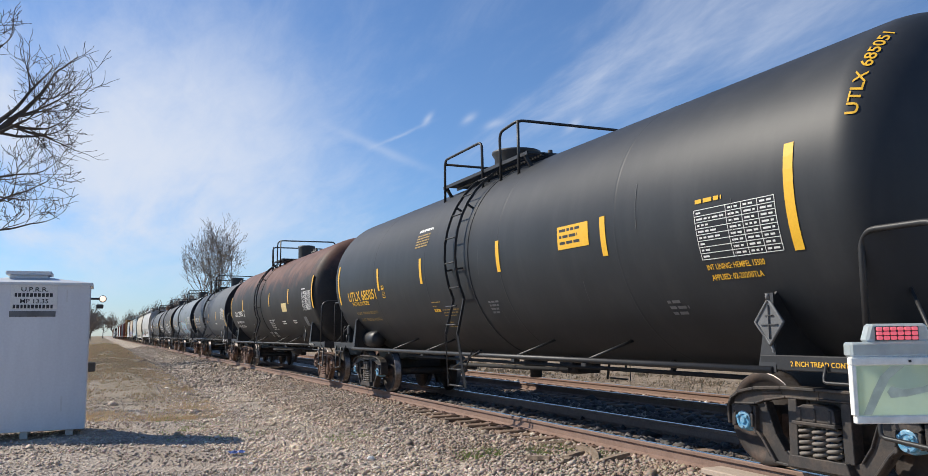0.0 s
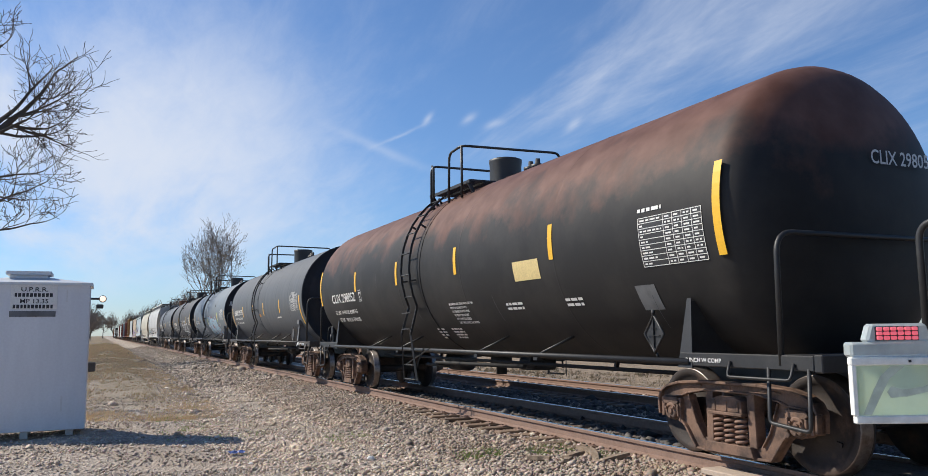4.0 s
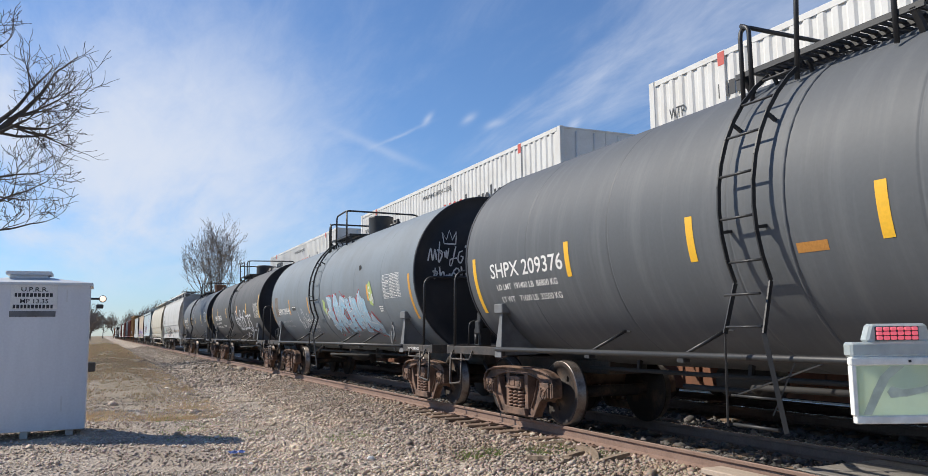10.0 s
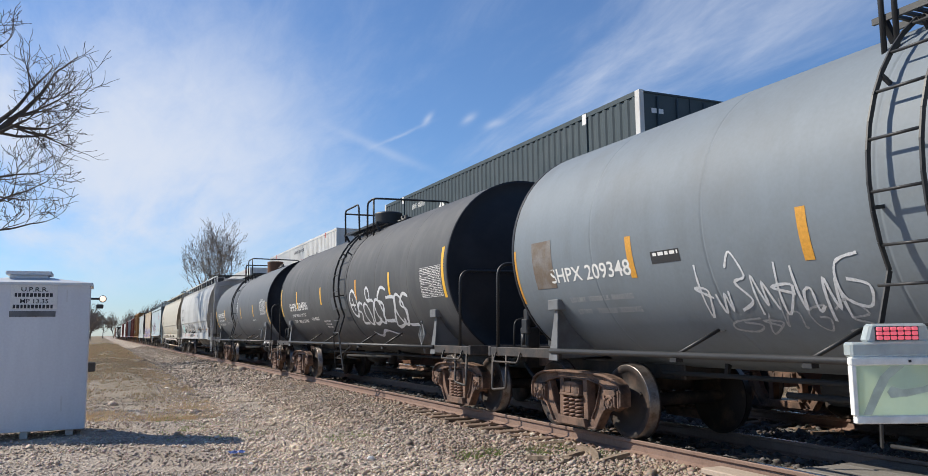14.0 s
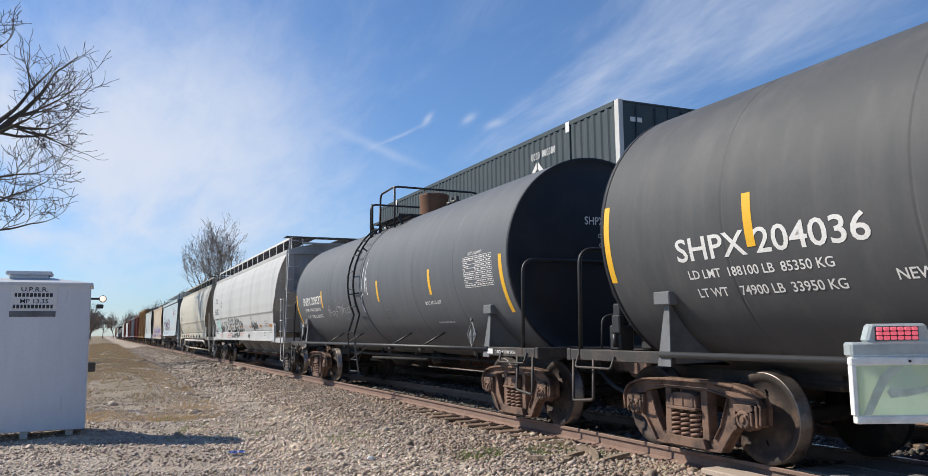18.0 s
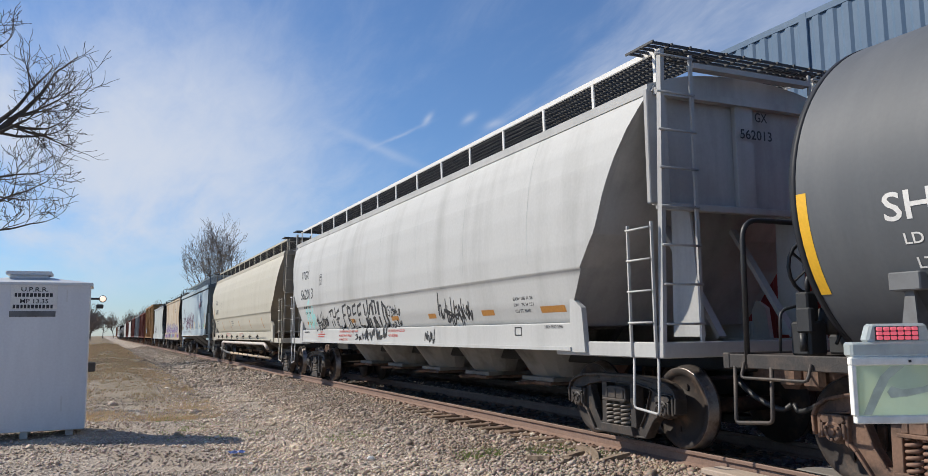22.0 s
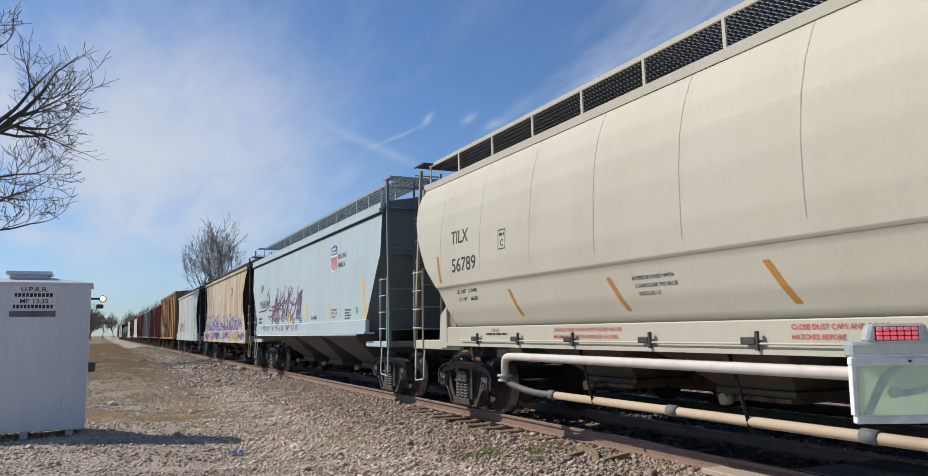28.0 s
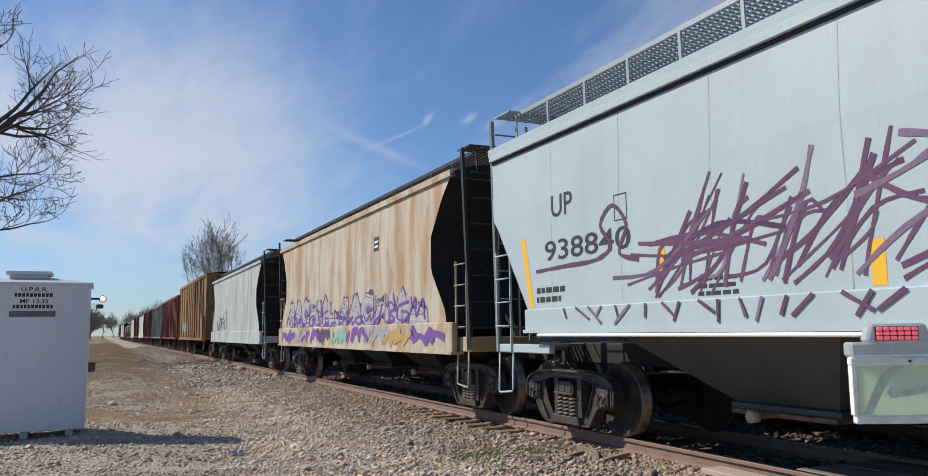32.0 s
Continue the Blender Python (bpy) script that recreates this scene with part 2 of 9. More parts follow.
def lathe(bm, prof, axis="x", seg=32, mi=0, smooth=True):
    """Turns a profile of (along, radius) about an axis through the origin."""
    rings = []
    for a, r in prof:
        ring = []
        for k in range(seg):
            c, s = r * math.cos(2 * math.pi * k / seg), r * math.sin(2 * math.pi * k / seg)
            ring.append(bm.verts.new((a, c, s) if axis == "x" else ((c, a, s) if axis == "y" else (c, s, a))))
        rings.append(ring)
    for a, b in zip(rings, rings[1:]):
        for k in range(seg):
            f = bm.faces.new((a[k], a[(k + 1) % seg], b[(k + 1) % seg], b[k]))
            f.smooth, f.material_index = smooth, mi
    for ring in (rings[0], rings[-1]):
        f = bm.faces.new(ring)
        f.material_index = mi
    return rings


def shift(bm, m):
    bmesh.ops.transform(bm, matrix=m, verts=bm.verts)


def fix(bm):
    bmesh.ops.recalc_face_normals(bm, faces=bm.faces)
    return bm


# ---- travel of the two trains ----
K = 1.03


def near_y(t):
    """How far along Y the near train stands at t, from where it stands at 16 s."""
    u = t - 16.0
    return -K * (4.4067 * u + 0.019039 * u * u - 0.00003026 * u ** 3)


TIMES = [0.0, 1.0, 2.0, 3.0, 4.0, 5.0, 6.0, 7.0, 8.0, 9.0, 10.0, 11.0, 12.0, 13.0, 14.0, 15.0, 16.0, 17.0, 18.0, 19.0, 20.0,
         21.0, 22.0, 23.0, 24.0, 25.0, 26.0, 27.0, 28.0, 29.0, 30.0, 31.0, 32.0]
MOVING = []      # (thing, x, y at 16 s, which train)
WHEELS = []      # wheelsets that roll


# ---- trucks ----
def plate(bm, poly, x0, x1, mi=0):
    """A flat outline of (y, z) with thickness in x."""
    a = [bm.verts.new((x0, y, z)) for y, z in poly]
    b = [bm.verts.new((x1, y, z)) for y, z in poly]
    n = len(poly)
    fs = [bm.faces.new(a), bm.faces.new(b[::-1])]
    for k in range(n):
        fs.append(bm.faces.new((a[k], b[k], b[(k + 1) % n], a[(k + 1) % n])))
    for f in fs:
        f.material_index = mi


def lathe_x(bm, at, prof, seg=14):
    b2 = bmesh.new()
    lathe(b2, prof, "x", seg)
    shift(b2, Matrix.Translation(at))
    me = bpy.data.meshes.new("tmp")
    b2.to_mesh(me), b2.free()
    bm.from_mesh(me)
    bpy.data.meshes.remove(me)


def strap(bm, pts, t, x0, x1, mi=0):
    """A flange of thickness t along a run of (y, z), wider than the web that it borders."""
    n = len(pts)
    off = []
    for i, p in enumerate(pts):
        a, c = pts[max(i - 1, 0)], pts[min(i + 1, n - 1)]
        dy, dz = c[0] - a[0], c[1] - a[1]
        ln = math.hypot(dy, dz) or 1.0
        off.append((p[0] - dz / ln * t, p[1] + dy / ln * t))
    for i in range(n - 1):
        plate(bm, [pts[i], pts[i + 1], off[i + 1], off[i]], x0, x1, mi)


def side_frame(bm, s):
    """A cast side frame: thin webs, open windows, wide flanges along the edges, jaws over the bearings."""
    w0, w1 = s * 0.965, s * 1.025
    f0, f1 = s * 0.915, s * 1.075
    for m in (1, -1):
        chord = [(0, 0.81), (0.40, 0.81), (0.74, 0.785), (0.94, 0.74), (1.05, 0.675), (1.10, 0.58), (1.09, 0.41)]
        plate(bm, [(m * y, z) for y, z in chord + [(1.02, 0.40), (1.01, 0.60), (0.74, 0.615), (0.62, 0.655), (0.36, 0.70), (0, 0.70)]], w0, w1)
        strap(bm, [(m * y, z) for y, z in chord], -0.030 * m, f0, f1)
        strap(bm, [(m * y, z) for y, z in ((1.01, 0.60), (0.74, 0.615), (0.62, 0.655), (0.36, 0.70), (0, 0.70))], -0.020 * m, s * 0.935, s * 1.055)
        # tension arm down to the spring seat
        arm = [(0.745, 0.36), (0.68, 0.30), (0.52, 0.09), (0.30, 0.08), (0, 0.08)]
        plate(bm, [(m * y, z) for y, z in [(0.62, 0.655), (0.74, 0.62)] + arm[:4] + [(0.30, 0.19), (0.40, 0.22), (0.50, 0.36), (0.585, 0.58)]], w0 + s * 0.006, w1 - s * 0.006)
        strap(bm, [(m * y, z) for y, z in arm], -0.026 * m, f0 + s * 0.01, f1 - s * 0.012)
        strap(bm, [(m * y, z) for y, z in ((0.40, 0.22), (0.50, 0.36), (0.585, 0.58), (0.61, 0.65))], -0.018 * m, s * 0.94, s * 1.048)
        plate(bm, [(m * y, z) for y, z in ((0.715, 0.60), (0.755, 0.60), (0.765, 0.36), (0.73, 0.33))], f0, f1 - s * 0.008)
        plate(bm, [(m * y, z) for y, z in ((1.00, 0.60), (1.035, 0.60), (1.04, 0.39), (1.005, 0.39))], f0, f1 - s * 0.008)
        # column, bearing adapter, lug over the jaw
        plate(bm, [(m * y, z) for y, z in ((0.235, 0.70), (0.335, 0.70), (0.345, 0.19), (0.245, 0.19))], s * 0.92, s * 1.05)
        plate(bm, [(m * y, z) for y, z in ((0.77, 0.605), (0.97, 0.605), (1.00, 0.555), (0.955, 0.525), (0.785, 0.525), (0.745, 0.555))], s * 0.93, s * 1.085)
        plate(bm, [(m * y, z) for y, z in ((0.74, 0.52), (0.775, 0.54), (0.765, 0.40), (0.74, 0.40))], s * 0.95, s * 1.09)
        plate(bm, [(m * y, z) for y, z in ((0.955, 0.54), (0.99, 0.52), (0.99, 0.40), (0.965, 0.40))], s * 0.95, s * 1.09)
        plate(bm, [(m * y, z) for y, z in ((0.42, 0.735), (0.66, 0.72), (0.66, 0.74), (0.42, 0.765))], w1 - s * 0.01, w1 + s * 0.012)
    # spring seat and the bolster's end in the window
    plate(bm, [(-0.34, 0.10), (0.34, 0.10), (0.30, 0.205), (-0.30, 0.205)], s * 0.90, s * 1.10)
    plate(bm, [(-0.215, 0.515), (0.215, 0.515), (0.20, 0.635), (0.12, 0.665), (-0.12, 0.665), (-0.20, 0.635)], s * 0.80, s * 1.095)
    plate(bm, [(-0.235, 0.485), (0.235, 0.485), (0.235, 0.517), (-0.235, 0.517)], s * 0.80, s * 1.125)
    for y in (-0.16, 0.0, 0.16):
        plate(bm, [(y - 0.016, 0.52), (y + 0.016, 0.52), (y + 0.016, 0.63), (y - 0.016, 0.63)], s * 1.09, s * 1.105)


def truck_meshes():
    bm = bmesh.new()
    side_frame(bm, -1), side_frame(bm, 1)
    fix(bm)
    bmesh.ops.bevel(bm, geom=[e for e in bm.edges if len(e.link_faces) == 2 and e.calc_face_angle(0) > 0.6], offset=0.006, segments=1, affect="EDGES")
    box(bm, -0.95, 0.95, -0.19, 0.19, 0.50, 0.72, 0.02)
    box(bm, -0.70, 0.70, -0.62, -0.52, 0.36, 0.48)
    box(bm, -0.70, 0.70, 0.52, 0.62, 0.36, 0.48)
    fix(bm)
    frame_me = bpy.data.meshes.new("truck_frame")
    bm.to_mesh(frame_me), bm.free()
    bm = bmesh.new()
    for s in (1, -1):
        prof = [(0.66, 0.12), (0.66, 0.457 + 0.026), (0.69, 0.457 + 0.026), (0.705, 0.462), (0.80, 0.455), (0.808, 0.445), (0.805, 0.385), (0.785, 0.37), (0.765, 0.27), (0.785, 0.15), (0.82, 0.13), (0.82, 0.09)]
        n0 = len(bm.faces)
        lathe(bm, [(s * a, r) for a, r in prof], "x", 40)
        bm.faces.ensure_lookup_table()
        for f in bm.faces[n0:]:
            c = f.calc_center_median()
            rr = math.hypot(c.y, c.z)
            if abs(c.x) > 0.69 and rr > 0.437:
                f.material_index = 1
        # two cast marks in the plate
        for a in (0.4, 3.6):
            box(bm, min(s * 0.772, s * 0.79), max(s * 0.772, s * 0.79), 0.25 * math.cos(a) - 0.03, 0.25 * math.cos(a) + 0.03, 0.25 * math.sin(a) - 0.02, 0.25 * math.sin(a) + 0.02)
    lathe(bm, [(-1.0, 0.075), (-0.82, 0.085), (-0.6, 0.085), (0.6, 0.085), (0.82, 0.085), (1.0, 0.075)], "x", 14)
    fix(bm)
    ws = bpy.data.meshes.new("wheelset")
    bm.to_mesh(ws), bm.free()
    ws.materials.append(M_WHEEL), ws.materials.append(M_TREAD)
    bm = bmesh.new()
    lathe(bm, [(0.10, 0.08), (0.10, 0.112), (0.0, 0.112), (-0.03, 0.105), (-0.035, 0.092), (-0.075, 0.090), (-0.083, 0.078), (-0.083, 0.058), (-0.073, 0.052), (-0.073, 0.032), (-0.092, 0.028)], "x", 20, 0, False)
    for k in range(3):
        a = k * 2.094 + 0.5
        lathe_x(bm, (-0.083, 0.067 * math.cos(a), 0.067 * math.sin(a)), [(0.0, 0.017), (-0.018, 0.017), (-0.020, 0.010)], 6)
    fix(bm)
    cap = bpy.data.meshes.new("bearing_cap")
    bm.to_mesh(cap), bm.free()
    bm = bmesh.new()
    tube(bm, [(0.058 * math.cos(a * 0.6283), 0.058 * math.sin(a * 0.6283), -0.042 + a * 0.0050) for a in range(56)], 0.0165, 6)
    spr = bpy.data.meshes.new("spring")
    bm.to_mesh(spr), bm.free()
    bm = bmesh.new()
    tube(bm, [(0, -0.36, 0.40), (0, -0.36, 0.60)], 0.02), tube(bm, [(0, -0.62, 0.44), (0, -0.36, 0.50)], 0.022)
    box(bm, -0.06, 0.06, -0.66, -0.58, 0.30, 0.52, 0.01)
    shoe = bpy.data.meshes.new("brake_shoe")
    bm.to_mesh(shoe), bm.free()
    shoe.materials.append(M_STEEL)
    return frame_me, ws, cap, spr, shoe


TRUCK = truck_meshes()
DUP = {}


def with_mat(me, material):
    key = (me.name, material.name)
    if key not in DUP:
        d = me.copy()
        d.materials.clear(), d.materials.append(material)
        DUP[key] = d
    return DUP[key]


def truck(car, yc, material, cap_mat=None, detail=True, label=""):
    frame_me, ws, cap, spr, shoe = TRUCK
    spring_mat = M_SPRING if material is M_STEEL else M_DSPRING
    tr = new("truck", with_mat(frame_me, material))
    tr.parent, tr.location = car, (0, yc, 0)
    if label:
        tr["label"] = label
    for s in (1, -1):
        w = new("wheelset", ws)
        w.parent, w.location = tr, (0, s * 0.865, 0.457)
        if detail:
            WHEELS.append((w, s * 0.865))
        for side in ((-1, 1) if detail else ()):
            c = new("bearing_cap", with_mat(cap, cap_mat or material))
            c.parent, c.location = tr, (side * 1.01, s * 0.865, 0.457)
            if side > 0:
                c.rotation_euler = (0, 0, math.pi)
            b = new("brake_shoe", shoe)
            b.parent, b.location = tr, (side * 0.74, 0, 0)
            if s < 0:
                b.rotation_euler = (0, 0, math.pi)
    if detail:
        for side in (-1, 1):
            for k in (-1, 0, 1):
                sp = new("spring", with_mat(spr, spring_mat))
                sp.parent, sp.location = tr, (side * 1.035, k * 0.148, 0.25)
    return tr


# ---- marks laid on a car's side ----
def font_mesh(text, size, spacing=1.0, shear=0.0):
    cu = bpy.data.curves.new("lettering", "FONT")
    cu.body, cu.size, cu.space_character, cu.shear = text, size, spacing, shear
    cu.resolution_u = 3
    cu.offset = size * 0.012
    tmp = bpy.data.objects.new("lettering", cu)
    me = bpy.data.meshes.new_from_object(tmp)
    bpy.data.objects.remove(tmp)
    vs = [tuple(v.co) for v in me.vertices]
    fs = [tuple(p.vertices) for p in me.polygons]
    bpy.data.meshes.remove(me), bpy.data.curves.remove(cu)
    return vs, fs


def sliced(vs, fs, step):
    """Cuts flat letters into level strips, so that they follow a curved side."""
    bm = bmesh.new()
    made = [bm.verts.new((v[0], v[1], 0.0)) for v in vs]
    for f in fs:
        try:
            bm.faces.new([made[i] for i in f])
        except ValueError:
            pass
    lo, hi = min(v[1] for v in vs), max(v[1] for v in vs)
    for i in range(1, int((hi - lo) / step) + 1):
        bmesh.ops.bisect_plane(bm, geom=bm.verts[:] + bm.edges[:] + bm.faces[:], plane_co=(0, lo + i * step, 0), plane_no=(0, 1, 0))
    bm.verts.index_update()
    out = [tuple(v.co) for v in bm.verts], [tuple(v.index for v in f.verts) for f in bm.faces]
    bm.free()
    return out


def lettering(car, surf, text, y, z, size, material, wide=None, name="lettering", lift=0.0025, spacing=1.0):
    """Words on a side that faces -x: y is their start (the far end), z their base line, wide the length they fill."""
    vs, fs = font_mesh(text, size, spacing)
    if not vs:
        return None
    w = max(v[0] for v in vs)
    k = (wide / w) if wide else 1.0
    if size > 0.13:
        vs, fs = sliced(vs, fs, 0.045)
    return raw(name, [surf(y - v[0] * k, z + v[1], lift) for v in vs], fs, material, car)


def end_lettering(car, text, x, y, z, size, material, wide=None, name="lettering"):
    """Words on an end that faces -y."""
    vs, fs = font_mesh(text, size)
    w = max(v[0] for v in vs)
    k = (wide / w) if wide else 1.0
    return raw(name, [(x + v[0] * k, y, z + v[1]) for v in vs], fs, material, car)


def bars(car, surf, y, z, widths, h, gap, material, name="small_print", lift=0.0025):
    """Lines of print too small to read."""
    vs, fs = [], []
    rnd = random.Random(int(abs(y * 131 + z * 17) * 10))
    for i, w in enumerate(widths):
        zz, yy = z - i * (h + gap), y
        end = y - w
        while yy > end + 0.01:
            ln = rnd.uniform(0.05, 0.16)
            b = max(yy - ln, end)
            k = len(vs)
            vs += [surf(yy, zz, lift), surf(b, zz, lift), surf(b, zz + h, lift), surf(yy, zz + h, lift)]
            fs.append((k, k + 1, k + 2, k + 3))
            yy = b - 0.025
    return raw(name, vs, fs, material, car)


def stripe(car, surf, y, z0, z1, w, material, name="reflective_strip", lean=0.0, lift=0.0022):
    n = 8
    vs, fs = [], []
    for i in range(n + 1):
        z = z0 + (z1 - z0) * i / n
        yo = y + lean * i / n
        vs += [surf(yo + w / 2, z, lift), surf(yo - w / 2, z, lift)]
    for i in range(n):
        fs.append((2 * i, 2 * i + 1, 2 * i + 3, 2 * i + 2))
    return raw(name, vs, fs, material, car)


def ribbon(vs, fs, surf, pts, w, lift):
    """A sprayed stroke along points (y, z)."""
    n = len(pts)
    dense = []
    for a, b in zip(pts, pts[1:]):
        m = max(1, int(math.dist(a, b) / 0.12))
        dense += [(a[0] + (b[0] - a[0]) * i / m, a[1] + (b[1] - a[1]) * i / m) for i in range(m)]
    dense.append(pts[-1])
    k0 = len(vs)
    for i, p in enumerate(dense):
        a, b = dense[max(i - 1, 0)], dense[min(i + 1, len(dense) - 1)]
        dy, dz = b[0] - a[0], b[1] - a[1]
        ln = math.hypot(dy, dz) or 1.0
        ww = w * (0.75 + 0.5 * random.random()) / 2
        ny, nz = -dz / ln * ww, dy / ln * ww
        vs += [surf(p[0] + ny, p[1] + nz, lift), surf(p[0] - ny, p[1] - nz, lift)]
    for i in range(len(dense) - 1):
        k = k0 + 2 * i
        fs.append((k, k + 1, k + 3, k + 2))


def curve_pts(pts, n=6):
    """A smooth run through points."""
    out = []
    P = [pts[0]] + list(pts) + [pts[-1]]
    for i in range(1, len(P) - 2):
        p0, p1, p2, p3 = P[i - 1], P[i], P[i + 1], P[i + 2]
        for k in range(n):
            t = k / n
            out.append(tuple(0.5 * (2 * p1[j] + (p2[j] - p0[j]) * t + (2 * p0[j] - 5 * p1[j] + 4 * p2[j] - p3[j]) * t * t + (3 * p1[j] - p0[j] - 3 * p2[j] + p3[j]) * t ** 3) for j in (0, 1)))
    out.append(tuple(pts[-1]))
    return out


def tag_scrawl(car, surf, y0, y1, z0, z1, letters, w, material, seed, name="graffiti", lift=0.010):
    """A scrawled tag of looping, unreadable strokes."""
    rnd = random.Random(seed)
    vs, fs = [], []
    step = (y1 - y0) / letters
    last = None
    forms = ([(-0.35, 0.8), (0, 1), (0.4, 0.65), (0, 0.5), (0.45, 0.2), (-0.2, 0)], [(-0.4, 0), (-0.2, 1), (0.1, 0.2), (0.3, 0.9), (0.5, 0.1)],
             [(0.4, 0.9), (-0.35, 0.7), (-0.4, 0.2), (0.2, 0), (0.45, 0.4), (-0.1, 0.5)], [(0, 1), (-0.1, 0), (0.5, 0.5), (-0.4, 0.6), (0.6, 0.3)],
             [(-0.3, 1.1), (-0.3, 0.1), (-0.1, 0.5), (0.2, 0.55), (0.3, 0.05), (0.5, 0.1)], [(0.3, 0.5), (0, 0.6), (-0.3, 0.3), (0, 0.02), (0.3, 0.3), (0.2, 0.6), (0.45, 0.1)],
             [(-0.4, 0.5), (-0.2, 0.1), (0.1, 0.5), (0.2, 0.1), (0.5, 0.6)], [(0.2, 1.1), (0.0, -0.2), (-0.3, -0.25), (-0.2, 0.1), (0.4, 0.2)])
    for i in range(letters):
        wide, tall, up = rnd.uniform(0.7, 1.35), rnd.uniform(0.6, 1.15), rnd.uniform(-0.08, 0.12)
        c = y0 + (i + 0.5) * step
        h = (z1 - z0)
        form = rnd.choice([f for f in forms if f is not last])
        last = form
        lean = rnd.uniform(-0.1, 0.3)
        p = [(c + (a * wide + lean * (b - 0.5)) * step, z0 + (b * tall + up) * h) for a, b in form]
        p = [(a + rnd.uniform(-0.08, 0.08) * abs(step), b + rnd.uniform(-0.06, 0.06) * h) for a, b in p]
        ribbon(vs, fs, surf, curve_pts(p), w, lift * 0.25 + 0.0002 * i)
    return raw(name, vs, fs, material, car)


# ---- tank cars ----
def tank_surf(R, zc, belly=1.0):
    def surf(y, z, lift=0.0):
        k = belly if z < zc else 1.0
        d = max(min((z - zc) / (R * k), 0.999), -0.999)
        r = R + lift
        return (-r * math.sqrt(1 - d * d), y, zc + k * r * d)
    return surf


def around(R, zc, deg):
    """A point of the shell's section; 0 is the near side, 90 the top."""
    a = radians(deg)
    return (-R * math.cos(a), zc + R * math.sin(a))


def tank_car(s):
    """s: the car's measures and colours."""
    R, zc, L, hb = s["R"], s["zc"], s["L"], s["hb"]
    car = new("tank_car")
    tagged(car, s["label"], "tank car", "freight cars of the near train")
    MOVING.append((car, 0.0, s["y"], 0))
    shell, trim = s["shell"], s["trim"]
    belly = s.get("belly", 1.0)
    surf = tank_surf(R if s["jacket"] else R + 0.004, zc, belly)
    ysh = s.get("ysh", 0.0)

    def deepen(bm):
        """The shell hangs a little deeper than round."""
        for v in bm.verts:
            if v.co.z < zc:
                v.co.z = zc + (v.co.z - zc) * belly
        return bm
    # shell: plates of slightly unlike bulge, so that seams show
    bm = bmesh.new()
    prof = []
    n = s.get("courses", 7)
    if s["jacket"]:
        for i in range(n):
            a, b = -L + 2 * L * i / n, -L + 2 * L * (i + 1) / n
            prof += [(a + 0.006, R - 0.005), (a + 0.016, R), (a + 0.03, R), (b - 0.03, R), (b - 0.016, R), (b - 0.006, R - 0.005)]
        prof = [(-L, R - 0.02)] + prof + [(L, R - 0.02)]
    else:
        hd = s["head"]
        for k in range(11):
            a = k / 10 * math.pi / 2
            prof.append((-L + hd - hd * math.cos(a) ** 0.9 if k < 10 else -L + hd, max(R * math.sin(a) ** 0.85, 0.02)))
        for i in range(1, n):
            a = -L + hd + 2 * (L - hd) * i / n
            prof += [(a - 0.03, R), (a - 0.015, R), (a, R + 0.004), (a + 0.015, R), (a + 0.03, R)]
        prof += [(-a, r) for a, r in reversed(prof[:11])]
    lathe(bm, prof, "y", 64)
    shift(bm, Matrix.Translation((0, ysh, zc)))
    part("tank_shell", fix(deepen(bm)), shell, car)
    if s["jacket"]:
        for d in (-1, 1):
            bm = bmesh.new()
            pr = [(d * (L - 0.03), R + 0.004), (d * (L + 0.035), R + 0.004), (d * (L + 0.035), R - 0.035), (d * (L + 0.02), R - 0.05)]
            for k in range(1, 7):
                q = k / 6
                pr.append((d * (L + 0.02 + 0.16 * (1 - (1 - q) ** 2)), (R - 0.05) * (1 - q) + 0.02))
            lathe(bm, pr, "y", 64)
            shift(bm, Matrix.Translation((0, 0, zc)))
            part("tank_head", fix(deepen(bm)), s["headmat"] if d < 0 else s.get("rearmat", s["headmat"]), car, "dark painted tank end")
    elif s.get("headmat"):
        bm = bmesh.new()
        hp = [(a - 0.006, r + 0.004) for a, r in prof[:8]]
        lathe(bm, hp, "y", 64)
        shift(bm, Matrix.Translation((0, 0, zc)))
        part("tank_head", fix(bm), s["headmat"], car)
    # manway, fittings and platform on top
    yd, top = s["dome"], zc + R
    bm = bmesh.new()
    rd, fl = s.get("domer", 0.33), s.get("flare", 0.01)
    lathe(bm, [(top - 0.15, rd), (top + 0.02, rd), (top + 0.34, rd), (top + 0.42, rd + fl), (top + 0.46, rd + fl), (top + 0.48, rd - 0.04)], "z", 26)
    shift(bm, Matrix.Translation((0, yd, 0)))
    part("manway_dome", fix(bm), s.get("domemat", trim), car)
    bm = bmesh.new()
    for i in range(6):
        box(bm, 0.38 + 0.02, 0.46, yd - 0.2 + i * 0.08, yd - 0.16 + i * 0.08, top + 0.05, top + 0.14)
    part("hinge_bolts", fix(bm), trim, car)
    for dy in (-0.75, -1.0, 0.62):
        bm = bmesh.new()
        lathe_at(bm, (0.12, yd + dy, 0), [(top - 0.1, 0.1), (top + 0.12, 0.1), (top + 0.13, 0.13), (top + 0.19, 0.13), (top + 0.20, 0.05), (top + 0.30, 0.04)])
        part("valve", fix(bm), trim, car)
    p0, p1 = s["plat"]
    pz = top - 0.08
    bm = bmesh.new()
